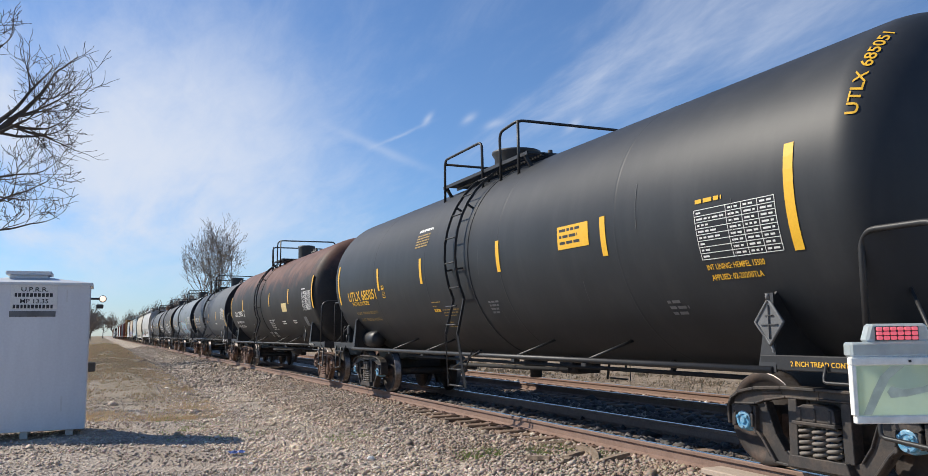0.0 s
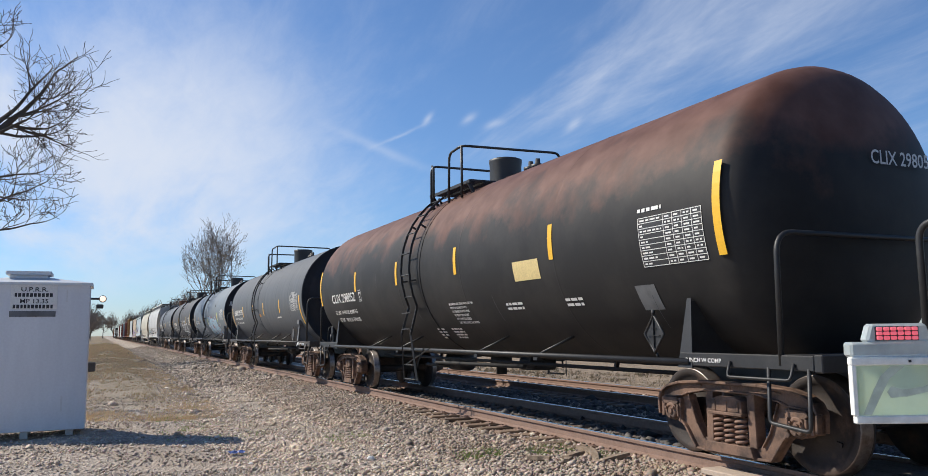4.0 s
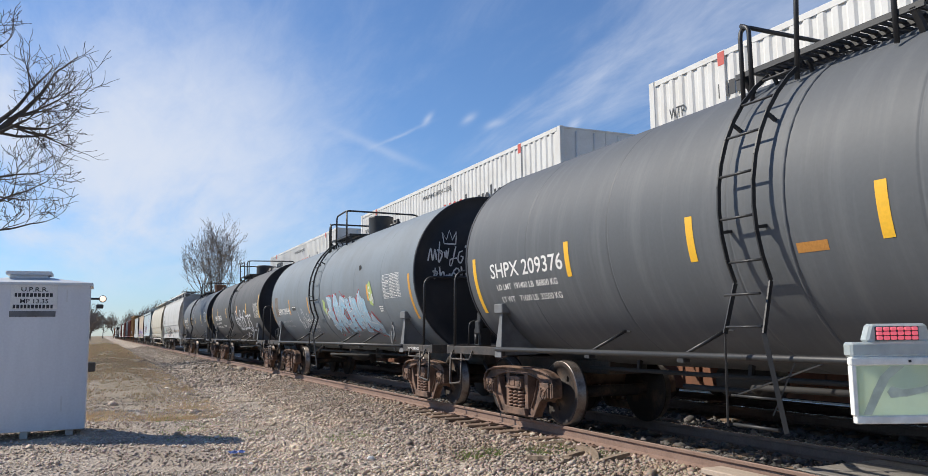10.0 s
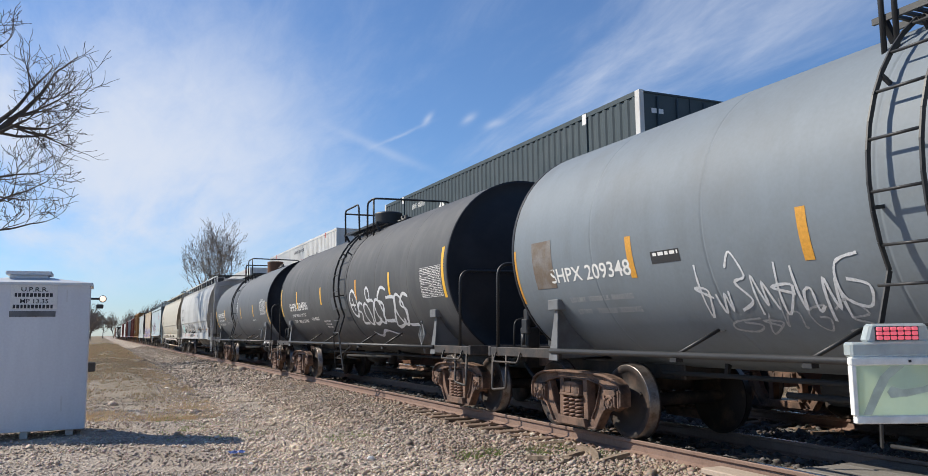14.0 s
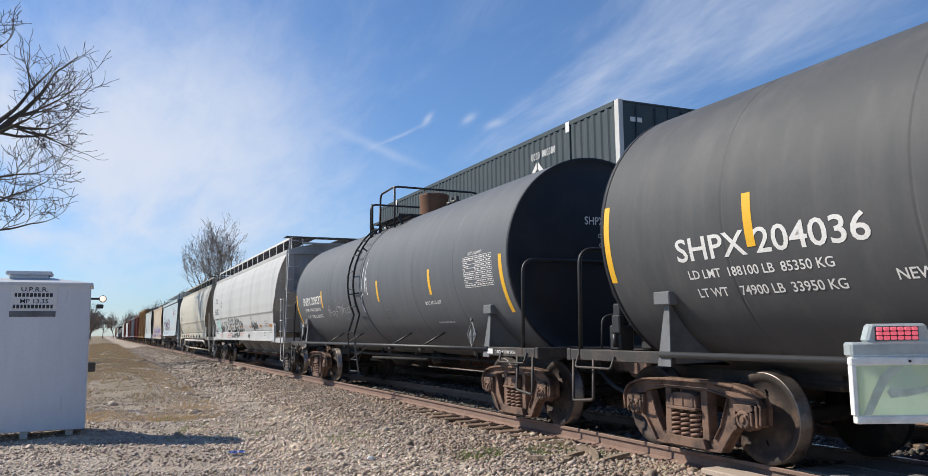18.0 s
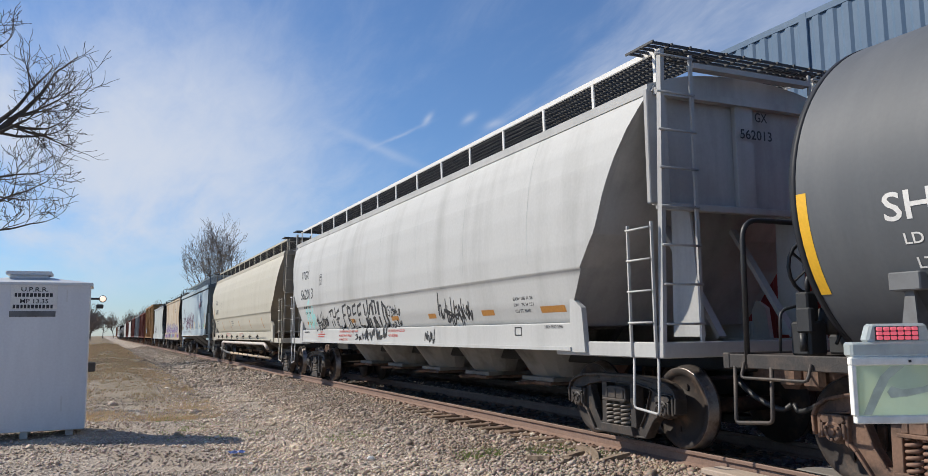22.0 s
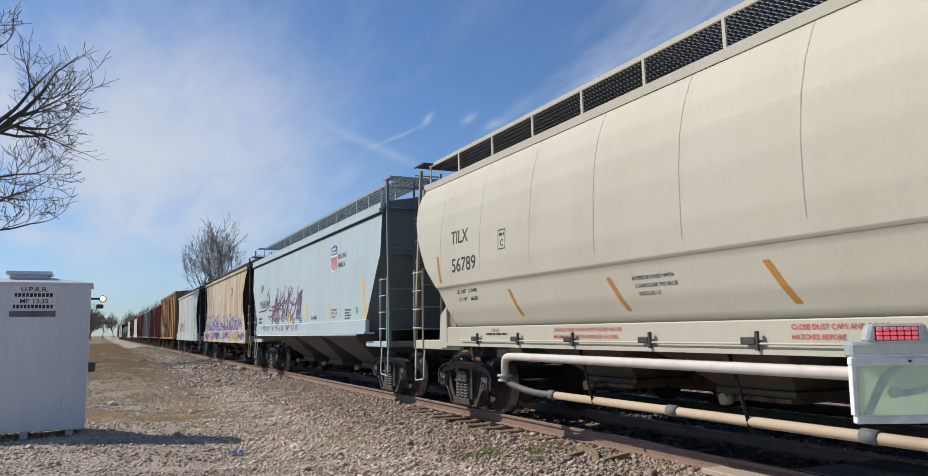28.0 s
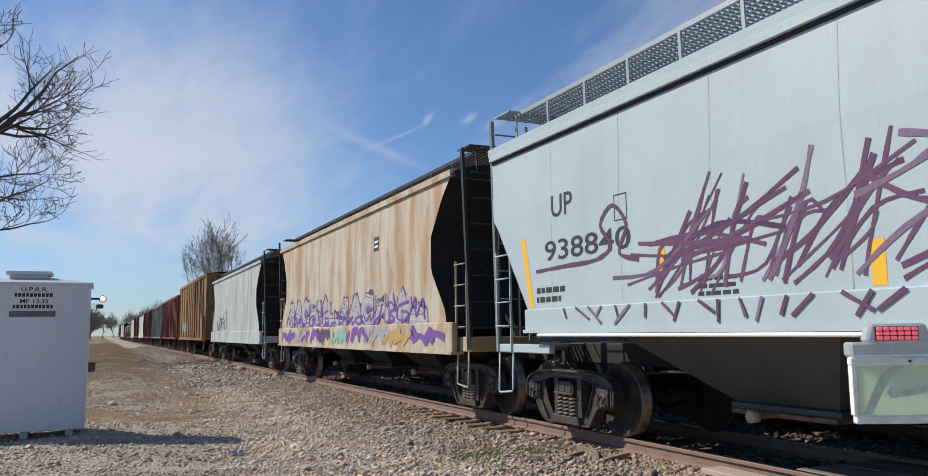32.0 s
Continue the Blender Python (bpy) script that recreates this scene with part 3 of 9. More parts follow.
    for x0, x1 in ((-0.98, -0.42), (0.42, 0.98)):
        for i in range(int((p1 - p0) / 0.09)):
            box(bm, x0, x1, p0 + i * 0.09, p0 + i * 0.09 + 0.03, pz, pz + 0.03)
        for xx in (x0, (x0 + x1) / 2, x1):
            box(bm, xx - 0.015, xx + 0.015, p0, p1, pz - 0.03, pz + 0.025)
        for yy in (p0 + 0.1, p1 - 0.1):
            beam(bm, (x0 if x0 < 0 else x1, yy, pz), (0.86 * (x0 if x0 < 0 else x1), yy, zc + math.sqrt(max(R * R - (0.86 * 0.98) ** 2, 0)) - 0.05), 0.05)
    part("platform", fix(bm), trim, car)
    for run in s["rails"]:
        bm = bmesh.new()
        tube(bm, bend(run, 0.14), 0.024, 7)
        part("handrail", bm, trim, car)
    # ladder that follows the shell on the near and far side
    ly, lw = s["ladder"], 0.43
    for sx in (-1, 1):
        bm = bmesh.new()
        run = [(-(R + 0.02), 0.46), (-(R + 0.10), 1.30)]
        run += [(around(R + 0.12, zc, d)[0], around(R + 0.12, zc, d)[1]) for d in range(-25, 62, 8)]
        flare = [0.13, 0.02] + [0.0] * 11
        for e in (-1, 1):
            pts = [(sx * -x, ly + e * (lw / 2 + flare[min(i, 12)]), z) for i, (x, z) in enumerate(run)]
            for a, b in zip(pts, pts[1:]):
                beam(bm, a, b, 0.016, 0.042)
        for d in (-46, -32, -18, -4, 10, 24, 38, 52):
            x, z = around(R + 0.12, zc, d)
            if d < -26:
                f = (zc + R * math.sin(radians(d)) - 0.46) / 0.84
                x, z = -(R + 0.02 + 0.08 * max(min(f, 1), 0)), zc + R * math.sin(radians(d))
            tube(bm, [(sx * -x, ly - lw / 2, z), (sx * -x, ly + lw / 2, z)], 0.013, 6)
        tube(bm, [(sx * (R + 0.02), ly - lw / 2 - 0.05, 0.48), (sx * (R + 0.02), ly + lw / 2 + 0.05, 0.48)], 0.016, 6)
        tube(bm, [(sx * (R + 0.03), ly - lw / 2 - 0.05, 0.74), (sx * (R + 0.03), ly + lw / 2 + 0.05, 0.74)], 0.013, 6)
        beam(bm, (sx * (R + 0.03), ly + lw / 2, 0.74), (sx * (R - 0.1), ly - lw / 2 - 0.45, 1.05), 0.035, 0.012)
        beam(bm, (sx * (R + 0.03), ly - lw / 2, 0.6), (sx * (R - 0.1), ly - lw / 2 - 0.15, 1.05), 0.035, 0.012)
        for d in (-8, 30, 58):
            x, z = around(R + 0.12, zc, d)
            x2, z2 = around(R - 0.01, zc, d)
            for e in (-1, 1):
                beam(bm, (sx * -x, ly + e * lw / 2, z), (sx * -x2, ly + e * lw / 2, z2), 0.03)
        part("ladder", fix(bm), s.get("laddermat", trim), car, smooth=False)
    # band under the ladder
    bm = bmesh.new()
    tube(bm, [(around(R - 0.004, zc, d0)[0], ly - 0.44, around(R - 0.004, zc, d0)[1]) for d0 in range(0, 360, 8)], 0.022, 6, 0, True)
    part("shell_band", deepen(bm), shell, car)
    # running rail along the side with its braces
    for sx in (-1, 1):
        bm = bmesh.new()
        xr, zr = sx * 1.44, s.get("railz", 1.08)
        tube(bm, [(xr, -hb + 0.1, zr), (xr, hb - 0.1, zr)], 0.034, 8)
        part("side_rail", bm, s.get("railmat", trim), car)
        for f in s.get("braces", (-0.55, -0.27, 0.27, 0.55)):
            bm = bmesh.new()
            y = f * hb
            zt = zr + 0.27
            x2 = sx * math.sqrt(max(R * R - (zt - zc) ** 2, 0.1))
            tube(bm, [(xr, y + 0.13, zr), (x2, y - 0.13, zt)], 0.021, 6)
            box(bm, min(x2, x2 + sx * 0.03), max(x2, x2 + sx * 0.03), y - 0.21, y - 0.07, zt - 0.03, zt + 0.04)
            box(bm, xr - 0.045, xr + 0.045, y + 0.08, y + 0.18, zr - 0.07, zr - 0.03)
            part("rail_brace", fix(bm), trim, car)
    # stub sills, saddles, end platforms
    for d in (-1, 1):
        bm = bmesh.new()
        box(bm, -0.33, 0.33, d * (hb - 1.4), d * (hb + 1.25), 0.72, 1.02, 0.02)
        part("stub_sill", fix(bm), s["sillmat"], car)
        bm = bmesh.new()
        y0, y1 = d * (hb - 0.05), d * (hb + 0.05)
        for yy in (d * (hb - 0.14),):
            pts = [(-1.42, 0.98), (-1.42, 1.12), (-1.38, 1.55), (-1.30, 1.62)]
            arc = [around(R - 0.015, zc, a) for a in range(-34, -91, -8)]
            left = [(x, z) for x, z in arc]
            poly = [(-1.40, 0.98), (-1.36, 1.62), *left, (0, 0.98)]
            full = poly + [(-x, z) for x, z in reversed(poly[:-1])]
            a = [bm.verts.new((x, yy - 0.012, z)) for x, z in full]
            b = [bm.verts.new((x, yy + 0.012, z)) for x, z in full]
            m = len(full)
            bm.faces.new(a), bm.faces.new(b[::-1])
            for k in range(m):
                bm.faces.new((a[k], b[k], b[(k + 1) % m], a[(k + 1) % m]))
        for sx in (-1, 1):
            v = [(sx * 1.45, d * (hb - 0.27), 0.96), (sx * 1.45, d * (hb - 0.06), 0.96), (sx * 1.37, d * (hb - 0.125), 1.66), (sx * 1.37, d * (hb - 0.185), 1.66)]
            w = [(x - sx * 0.02, y, z) for x, y, z in v]
            vv = [bm.verts.new(q) for q in v + w]
            for q in ((0, 1, 2, 3), (4, 5, 6, 7), (0, 1, 5, 4), (1, 2, 6, 5), (2, 3, 7, 6), (3, 0, 4, 7)):
                bm.faces.new([vv[i] for i in q])
            xx, zz = around(R + 0.02, zc, -31)
            if s["jacket"]:
                box(bm, min(sx * -xx * 0.98, sx * (-xx + 0.10)), max(sx * -xx * 0.98, sx * (-xx + 0.10)), d * (hb - 0.15) - 0.13, d * (hb - 0.15) + 0.13, zz - 0.05, zz + 0.09, 0.01)
        part("saddle", fix(bm), s["saddlemat"], car)
        ye, yw = d * (hb + 1.42) + s.get("shove", 0.0) * (0.25 if d > 0 else 0.10), d * (hb - 0.25)
        for sx in (-1, 1):
            bm = bmesh.new()
            box(bm, min(sx * 1.36, sx * 1.44), max(sx * 1.36, sx * 1.44), min(yw, ye), max(yw, ye), 0.98, 1.11, 0.008)
            part("side_sill", fix(bm), s.get("sidesill", s["sillmat"]), car)
        bm = bmesh.new()
        box(bm, -1.44, 1.44, min(ye, ye + d * 0.09), max(ye, ye + d * 0.09), 0.97, 1.12, 0.01)
        part("end_sill", fix(bm), s["sillmat"], car)
        bm = bmesh.new()
        box(bm, -1.355, 1.355, min(ye - d * 0.01, ye - d * 0.7), max(ye - d * 0.01, ye - d * 0.7), 1.06, 1.10)
        part("end_platform", fix(bm), s["sillmat"], car)
        bm = bmesh.new()
        ez = s.get("endz", 2.34)
        yr = d * (hb + (s.get("endy", 0.97) if d < 0 else s.get("reary", 1.46)))
        if s["jacket"] or s.get("crossrail"):
            tube(bm, bend([(-1.42, yr, 1.02), (-1.40, yr, ez), (1.40, yr, ez), (1.42, yr, 1.02)], 0.2, 6), 0.026, 8)
            part("end_handrail", bm, trim, car)
        else:
            # rails along both sides of the end platform
            bm.free()
            for sx in (-1, 1):
                bm = bmesh.new()
                tube(bm, bend([(sx * 1.42, yr, 1.02), (sx * 1.41, yr, ez), (sx * 1.41, yr + d * 0.66, ez), (sx * 1.41, yr + d * 0.66, 1.06)], 0.14, 6), 0.026, 8)
                tube(bm, [(sx * 1.40, yr + d * 0.60, 1.08), (sx * 1.05, yr + d * 0.10, 1.72)], 0.016, 6)
                part("end_handrail", bm, trim, car)
        for sx in (-1, 1):
            bm = bmesh.new()
            tube(bm, bend([(sx * 1.43, ye - d * 0.50, 1.0), (sx * 1.45, ye - d * 0.50, 0.52), (sx * 1.45, ye - d * 0.06, 0.48), (sx * 1.43, ye - d * 0.06, 1.0)], 0.04, 2), 0.019, 6)
            part("step", bm, s["sillmat"], car)
            bm = bmesh.new()
            tube(bm, bend([(sx * 1.45, ye - d * 0.95, 1.04), (sx * 1.50, ye - d * 0.95, 0.90), (sx * 1.50, ye - d * 0.20, 0.90), (sx * 1.45, ye - d * 0.20, 1.04)], 0.04, 2), 0.015, 6)
            part("grab_iron", bm, s["sillmat"], car)
        coupler(car, d, hb)
        truck(car, d * hb, s["truckmat"], s.get("capmat"))
    # hand brake on the rear platform: stand, wheel, cylinder, rods
    yb = hb + 1.02
    bm = bmesh.new()
    box(bm, -1.22, -1.00, yb - 0.10, yb + 0.12, 1.10, 1.40, 0.02)
    box(bm, -1.18, -1.04, yb - 0.06, yb + 0.08, 1.40, 1.66, 0.015)
    box(bm, -1.25, -1.18, yb - 0.14, yb + 0.02, 1.30, 1.52, 0.015)
    tube(bm, bend([(-1.10, yb, 1.66), (-1.10, yb, 1.80), (-0.84, yb, 1.84)], 0.06), 0.022, 7)
    tube(bm, [(-1.26, yb - 0.06, 1.14), (-1.26, yb - 0.06, 1.30)], 0.03, 8)
    part("brake_stand", fix(bm), M_BLACK, car)
    bm = bmesh.new()
    tube(bm, [(-0.86 + 0.24 * math.cos(k * 0.3927), yb + 0.20, 1.90 + 0.24 * math.sin(k * 0.3927)) for k in range(16)], 0.018, 6, 0, True)
    for k in range(5):
        beam(bm, (-0.86, yb + 0.18, 1.90), (-0.86 + 0.24 * math.cos(k * 1.2566), yb + 0.20, 1.90 + 0.24 * math.sin(k * 1.2566)), 0.025, 0.012)
    part("brake_wheel", fix(bm), M_BLACK, car)
    bm = bmesh.new()
    lathe(bm, [(-0.26, 0.02), (-0.24, 0.12), (0.16, 0.12), (0.18, 0.15), (0.24, 0.15), (0.26, 0.03)], "x", 16)
    shift(bm, Matrix.Translation((-0.72, yb - 0.02, 1.40)))
    tube(bm, bend([(-0.9, yb - 0.1, 1.2), (-0.6, yb - 0.05, 1.56), (-0.2, yb, 1.5), (0.1, yb, 1.12)], 0.08), 0.016, 6)
    tube(bm, bend([(-1.30, yb + 0.16, 1.12), (-1.28, yb + 0.16, 1.50), (-0.7, yb + 0.14, 1.62), (-0.4, yb + 0.14, 1.14)], 0.08), 0.014, 6)
    box(bm, -0.75, -0.42, yb - 0.14, yb + 0.12, 1.10, 1.28, 0.02)
    box(bm, -0.1, 0.28, yb - 0.18, yb + 0.08, 1.10, 1.36, 0.02)
    part("brake_cylinder", fix(bm), M_BLACK, car)
    # underside piping and brake rigging
    bm = bmesh.new()
    tube(bm, [(-0.5, -hb + 1.2, 0.82), (-0.5, hb - 1.2, 0.82)], 0.03, 6)
    tube(bm, bend([(-0.9, -2.2, 0.80), (-0.9, 1.4, 0.76), (-0.4, 1.8, 0.66), (-0.4, 3.0, 0.66)], 0.15), 0.035, 6)
    box(bm, -0.40, 0.05, -1.6, -1.1, 0.70, 0.90, 0.03)
    lathe_at(bm, (0.0, 0.3, 0.0), [(0.55, 0.10), (0.72, 0.10), (0.75, 0.2), (0.95, 0.2)])
    for y in (-hb * 0.6, -hb * 0.25, hb * 0.3, hb * 0.62):
        beam(bm, (-0.5, y, 0.80), (-0.45, y, 1.08), 0.05)
    part("brake_rigging", fix(bm), M_UNDER, car)
    bm = bmesh.new()
    lathe(bm, [(-0.45, 0.02), (-0.42, 0.18), (-0.38, 0.22), (0.38, 0.22), (0.42, 0.18), (0.45, 0.02)], "y", 18)
    shift(bm, Matrix.Translation(s.get("reservoir", (0.4, hb * 0.45, 0.72))) @ Matrix.Scale(s.get("tankr", 1.0), 4))
    part("air_reservoir", fix(bm), trim, car)
    # placard holders
    for d in (-1,):
        y, z = s.get("plac", (d * (hb - 0.62), 1.30))
        bm = bmesh.new()
        tube(bm, [(-1.46, y, z - 0.20), (-1.46, y + 0.16, z), (-1.46, y, z + 0.20), (-1.46, y - 0.16, z)], 0.016, 6, 0, True)
        tube(bm, [(-1.465, y, z + 0.20), (-1.465, y, z + 0.25)], 0.02, 6)
        for a, b in (((0.0, -0.15), (0.0, 0.15)), ((-0.10, -0.02), (0.10, -0.02)), ((-0.05, 0.06), (0.05, 0.06))):
            beam(bm, (-1.465, y + a[0], z + a[1]), (-1.465, y + b[0], z + b[1]), 0.02, 0.006)
        plate(bm, [(y, z - 0.19), (y + 0.15, z), (y, z + 0.19), (y - 0.15, z)], -1.458, -1.446)
        tube(bm, [(-1.44, y, z - 0.20), (-1.40, y, zc - 1.50)], 0.016, 6)
        part("placard_holder", fix(bm), s.get("placmat", s["saddlemat"]), car)
    for y, z0, z1 in s["strips"]:
        stripe(car, surf, y, z0, z1, s.get("stripw", 0.105), s.get("stripmat", M_YELLOW))
    return car, surf


def lathe_at(bm, at, prof, seg=14):
    b2 = bmesh.new()
    lathe(b2, prof, "z", seg)
    shift(b2, Matrix.Translation((at[0], at[1], at[2])))
    me = bpy.data.meshes.new("tmp")
    b2.to_mesh(me), b2.free()
    bm.from_mesh(me)
    bpy.data.meshes.remove(me)


def coupler(car, d, hb):
    y = d * (hb + 1.25)
    bm = bmesh.new()
    box(bm, -0.10, 0.10, min(y, y + d * 0.52), max(y, y + d * 0.52), 0.76, 0.92, 0.02)
    box(bm, -0.20, 0.16, min(y + d * 0.46, y + d * 0.74), max(y + d * 0.46, y + d * 0.74), 0.70, 0.98, 0.05)
    box(bm, 0.02, 0.24, min(y + d * 0.40, y + d * 0.60), max(y + d * 0.40, y + d * 0.60), 0.72, 0.96, 0.04)
    part("coupler", fix(bm), M_STEEL, car)
    bm = bmesh.new()
    tube(bm, curve3([(-0.35, y + d * 0.0, 0.80), (-0.38, y + d * 0.3, 0.62), (-0.34, y + d * 0.62, 0.50), (-0.30, y + d * 0.74, 0.56)]), 0.03, 6)
    part("air_hose", bm, M_BLACK, car)


def curve3(pts, n=5):
    P = [Vector(p) for p in pts]
    P = [P[0]] + P + [P[-1]]
    out = []
    for i in range(1, len(P) - 2):
        p0, p1, p2, p3 = P[i - 1], P[i], P[i + 1], P[i + 2]
        for k in range(n):
            t = k / n
            out.append(0.5 * (2 * p1 + (p2 - p0) * t + (2 * p0 - 5 * p1 + 4 * p2 - p3) * t * t + (3 * p1 - p0 - 3 * p2 + p3) * t ** 3))
    out.append(P[-1])
    return out


def table_mark(car, surf, y, z, w, h, cols, rows, line_mat, dark=None, slant=0.0, name="stencil_table"):
    """A ruled test table stencilled on the side; y, z its upper far corner."""
    vs, fs = [], []

    def quad(ya, yb, za, zb, lift=0.0026):
        k = len(vs)
        n = 1 if abs(zb - za) < 0.1 else 6
        for i in range(n + 1):
            zz = za + (zb - za) * i / n
            vs.extend([surf(ya, zz, lift), surf(yb, zz, lift)])
        for i in range(n):
            fs.append((k + 2 * i, k + 2 * i + 1, k + 2 * i + 3, k + 2 * i + 2))
    if dark:
        v2, f2 = [], []
        for i in range(7):
            zz = z - h * i / 6
            v2 += [surf(y, zz, 0.0014), surf(y - w, zz, 0.0014)]
        f2 = [(2 * i, 2 * i + 1, 2 * i + 3, 2 * i + 2) for i in range(6)]
        raw("stencil_panel", v2, f2, dark, car)
    t = 0.007
    for r in range(rows + 1):
        zz = z - h * r / rows
        quad(y, y - w, zz - t, zz)
    first = 0.42 * w
    xs = [0, first] + [first + (w - first) * k / (cols - 1) for k in range(1, cols)]
    for x in xs:
        quad(y - x, y - x - t, z - h, z)
    rnd = random.Random(int(abs(y) * 100))
    for r in range(rows):
        zz = z - h * (r + 0.72) / rows
        for k in range(cols):
            a, b = xs[k] + 0.03, (xs[k + 1] if k + 1 < len(xs) else w) - 0.03
            yy = a
            while yy < b - 0.02:
                ln = min(rnd.uniform(0.03, 0.09), b - yy)
                quad(y - yy, y - yy - ln, zz, zz + h / rows * 0.30)
                yy += ln + 0.02
                if k == 0 and rnd.random() < 0.25:
                    break
    return raw(name, vs, fs, line_mat, car)
# ---- covered hoppers ----
M_CAP = mat("tan_cap", (0.40, 0.33, 0.22), 0.6, stain=(0.3, 0.1, 0.08), sscale=9)
def make_lookup(tab):
    """Straight interpolation in a table of (z, value)."""
    tab = sorted(tab)

    def f(z):
        if z <= tab[0][0]:
            return tab[0][1]
        for (a, u), (b, v) in zip(tab, tab[1:]):
            if z <= b:
                return u + (v - u) * (z - a) / (b - a)
        return tab[-1][1]
    return f


def hopper_car(s):
    side, end, hb = make_lookup(s["side"]), make_lookup(s["end"]), s["hb"]
    z0, z1 = s["side"][0][0], s["side"][-1][0]
    car = new("covered_hopper")
    tagged(car, s["label"], "hopper car", "freight cars of the near train")
    MOVING.append((car, 0.0, s["y"], 0))
    skin, trim = s["skin"], s["trim"]

    def surf(y, z, lift=0.0):
        return (-(side(z) + lift), y, z)
    # body: sides, sloped ends
    zs = [z0 + (z1 - z0) * i / 22 for i in range(23)]
    for q in s["side"]:
        if min(abs(q[0] - z) for z in zs) > 0.004:
            zs.append(q[0])
    zs.sort()
    bm = bmesh.new()
    cols = s.get("panels", 10)
    grid = {}
    for i, z in enumerate(zs):
        e = end(z)
        for sx in (-1, 1):
            for k in range(cols + 1):
                grid[i, sx, k] = bm.verts.new((sx * side(z), -e + 2 * e * k / cols, z))
    for i in range(len(zs) - 1):
        for sx in (-1, 1):
            for k in range(cols):
                bm.faces.new((grid[i, sx, k], grid[i, sx, k + 1], grid[i + 1, sx, k + 1], grid[i + 1, sx, k])).smooth = s.get("round", False)
    last = len(zs) - 1
    for k in range(cols):
        bm.faces.new((grid[0, -1, k], grid[0, -1, k + 1], grid[0, 1, k + 1], grid[0, 1, k]))
        bm.faces.new((grid[last, -1, k], grid[last, -1, k + 1], grid[last, 1, k + 1], grid[last, 1, k]))
    part("body", fix(bm), skin, car)
    for d in (-1, 1):
        bm = bmesh.new()
        rows = []
        for z in zs:
            e, w = end(z), side(z)
            rows.append([bm.verts.new((f * (w + 0.003), d * (e + 0.006 + s.get("endin", -0.12) * (1 - abs(f)) ** 0.5), z)) for f in (-1, -0.94, -0.5, 0, 0.5, 0.94, 1)])
        for a, b in zip(rows, rows[1:]):
            for k in range(6):
                bm.faces.new((a[k], a[k + 1], b[k + 1], b[k]))
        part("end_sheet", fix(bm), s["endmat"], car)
    # seams of the side sheets
    seamys = s.get("seamys") or [(-1 + 2 * k / s.get("seams", 9)) * end(z1) * 0.97 for k in range(1, s.get("seams", 9))]
    for k, ys in enumerate(seamys):
        vs, fs = [], []
        zz = [z for z in zs if z >= s.get("seamz", z0)]
        for z in zz:
            y = max(min(ys, end(z) - 0.03), -end(z) + 0.03)
            wob = 0.010 * math.sin(z * 3 + k)
            vs += [surf(y + 0.006 + wob, z, 0.0015), surf(y - 0.006 + wob, z, 0.0015)]
        fs = [(2 * i, 2 * i + 1, 2 * i + 3, 2 * i + 2) for i in range(len(zz) - 1)]
        raw("side_seam", vs, fs, s["seammat"], car)
    # roof with hatch trough
    bm = bmesh.new()
    e = end(z1)
    for sgn in (-1, 1):
        w = side(z1)
        sec = [(w + 0.05, z1 - 0.07), (w + 0.055, z1 + 0.04), (w - 0.02, z1 + 0.065), (w * 0.55, z1 + 0.17), (0.0, z1 + 0.22), (0.0, z1 - 0.07)]
        a = [bm.verts.new((sgn * x, -e - 0.02, z)) for x, z in sec]
        b = [bm.verts.new((sgn * x, e + 0.02, z)) for x, z in sec]
        n = len(sec)
        bm.faces.new(a), bm.faces.new(b[::-1])
        for k in range(n):
            bm.faces.new((a[k], b[k], b[(k + 1) % n], a[(k + 1) % n]))
    part("roof", fix(bm), s.get("roofmat", skin), car)
    for d in (-1, 1):
        # arched plate that closes the roof's end
        w = side(z1)
        arc = [(w * 1.02 * math.cos(math.pi * k / 14), z1 - 0.05 + (0.30 if s.get("round") else 0.26) * math.sin(math.pi * k / 14)) for k in range(15)]
        bm = bmesh.new()
        fa = [bm.verts.new((x, d * (e + 0.03), z)) for x, z in arc]
        fb = [bm.verts.new((x, d * (e + 0.06), z)) for x, z in arc]
        bm.faces.new(fa), bm.faces.new(fb[::-1])
        for k in range(15):
            bm.faces.new((fa[k], fb[k], fb[(k + 1) % 15], fa[(k + 1) % 15]))
        beam(bm, (-w, d * (e + 0.05), z1 - 0.05), (w, d * (e + 0.05), z1 - 0.05), 0.10, 0.08)
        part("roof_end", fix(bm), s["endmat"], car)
    bm = bmesh.new()
    box(bm, -0.34, 0.34, -e * 0.93, e * 0.93, z1 + 0.20, z1 + 0.30, 0.02)
    part("roof_hatch", fix(bm), s.get("roofmat", skin), car)
    # running boards: grating on posts
    rz, ro, ri, re = s["rb"]
    for sx in (-1, 1):
        bm = bmesh.new()
        n = int(2 * re / 0.075)
        for i in range(n):
            y = -re + i * 0.075
            box(bm, min(sx * ro, sx * ri), max(sx * ro, sx * ri), y, y + 0.022, rz - 0.022, rz)
        m = 7
        for k in range(m + 1):
            x = sx * (ro + (ri - ro) * k / m)
            box(bm, x - 0.009, x + 0.009, -re, re, rz - 0.026, rz - 0.002)
        part("running_board", bm, s["gratemat"], car)
        bm = bmesh.new()
        box(bm, min(sx * (ro + 0.03), sx * ro), max(sx * (ro + 0.03), sx * ro), -re, re, rz - 0.05, rz + 0.01)
        part("board_edge", bm, s.get("postmat", trim), car)
        np_ = s.get("posts", 10)
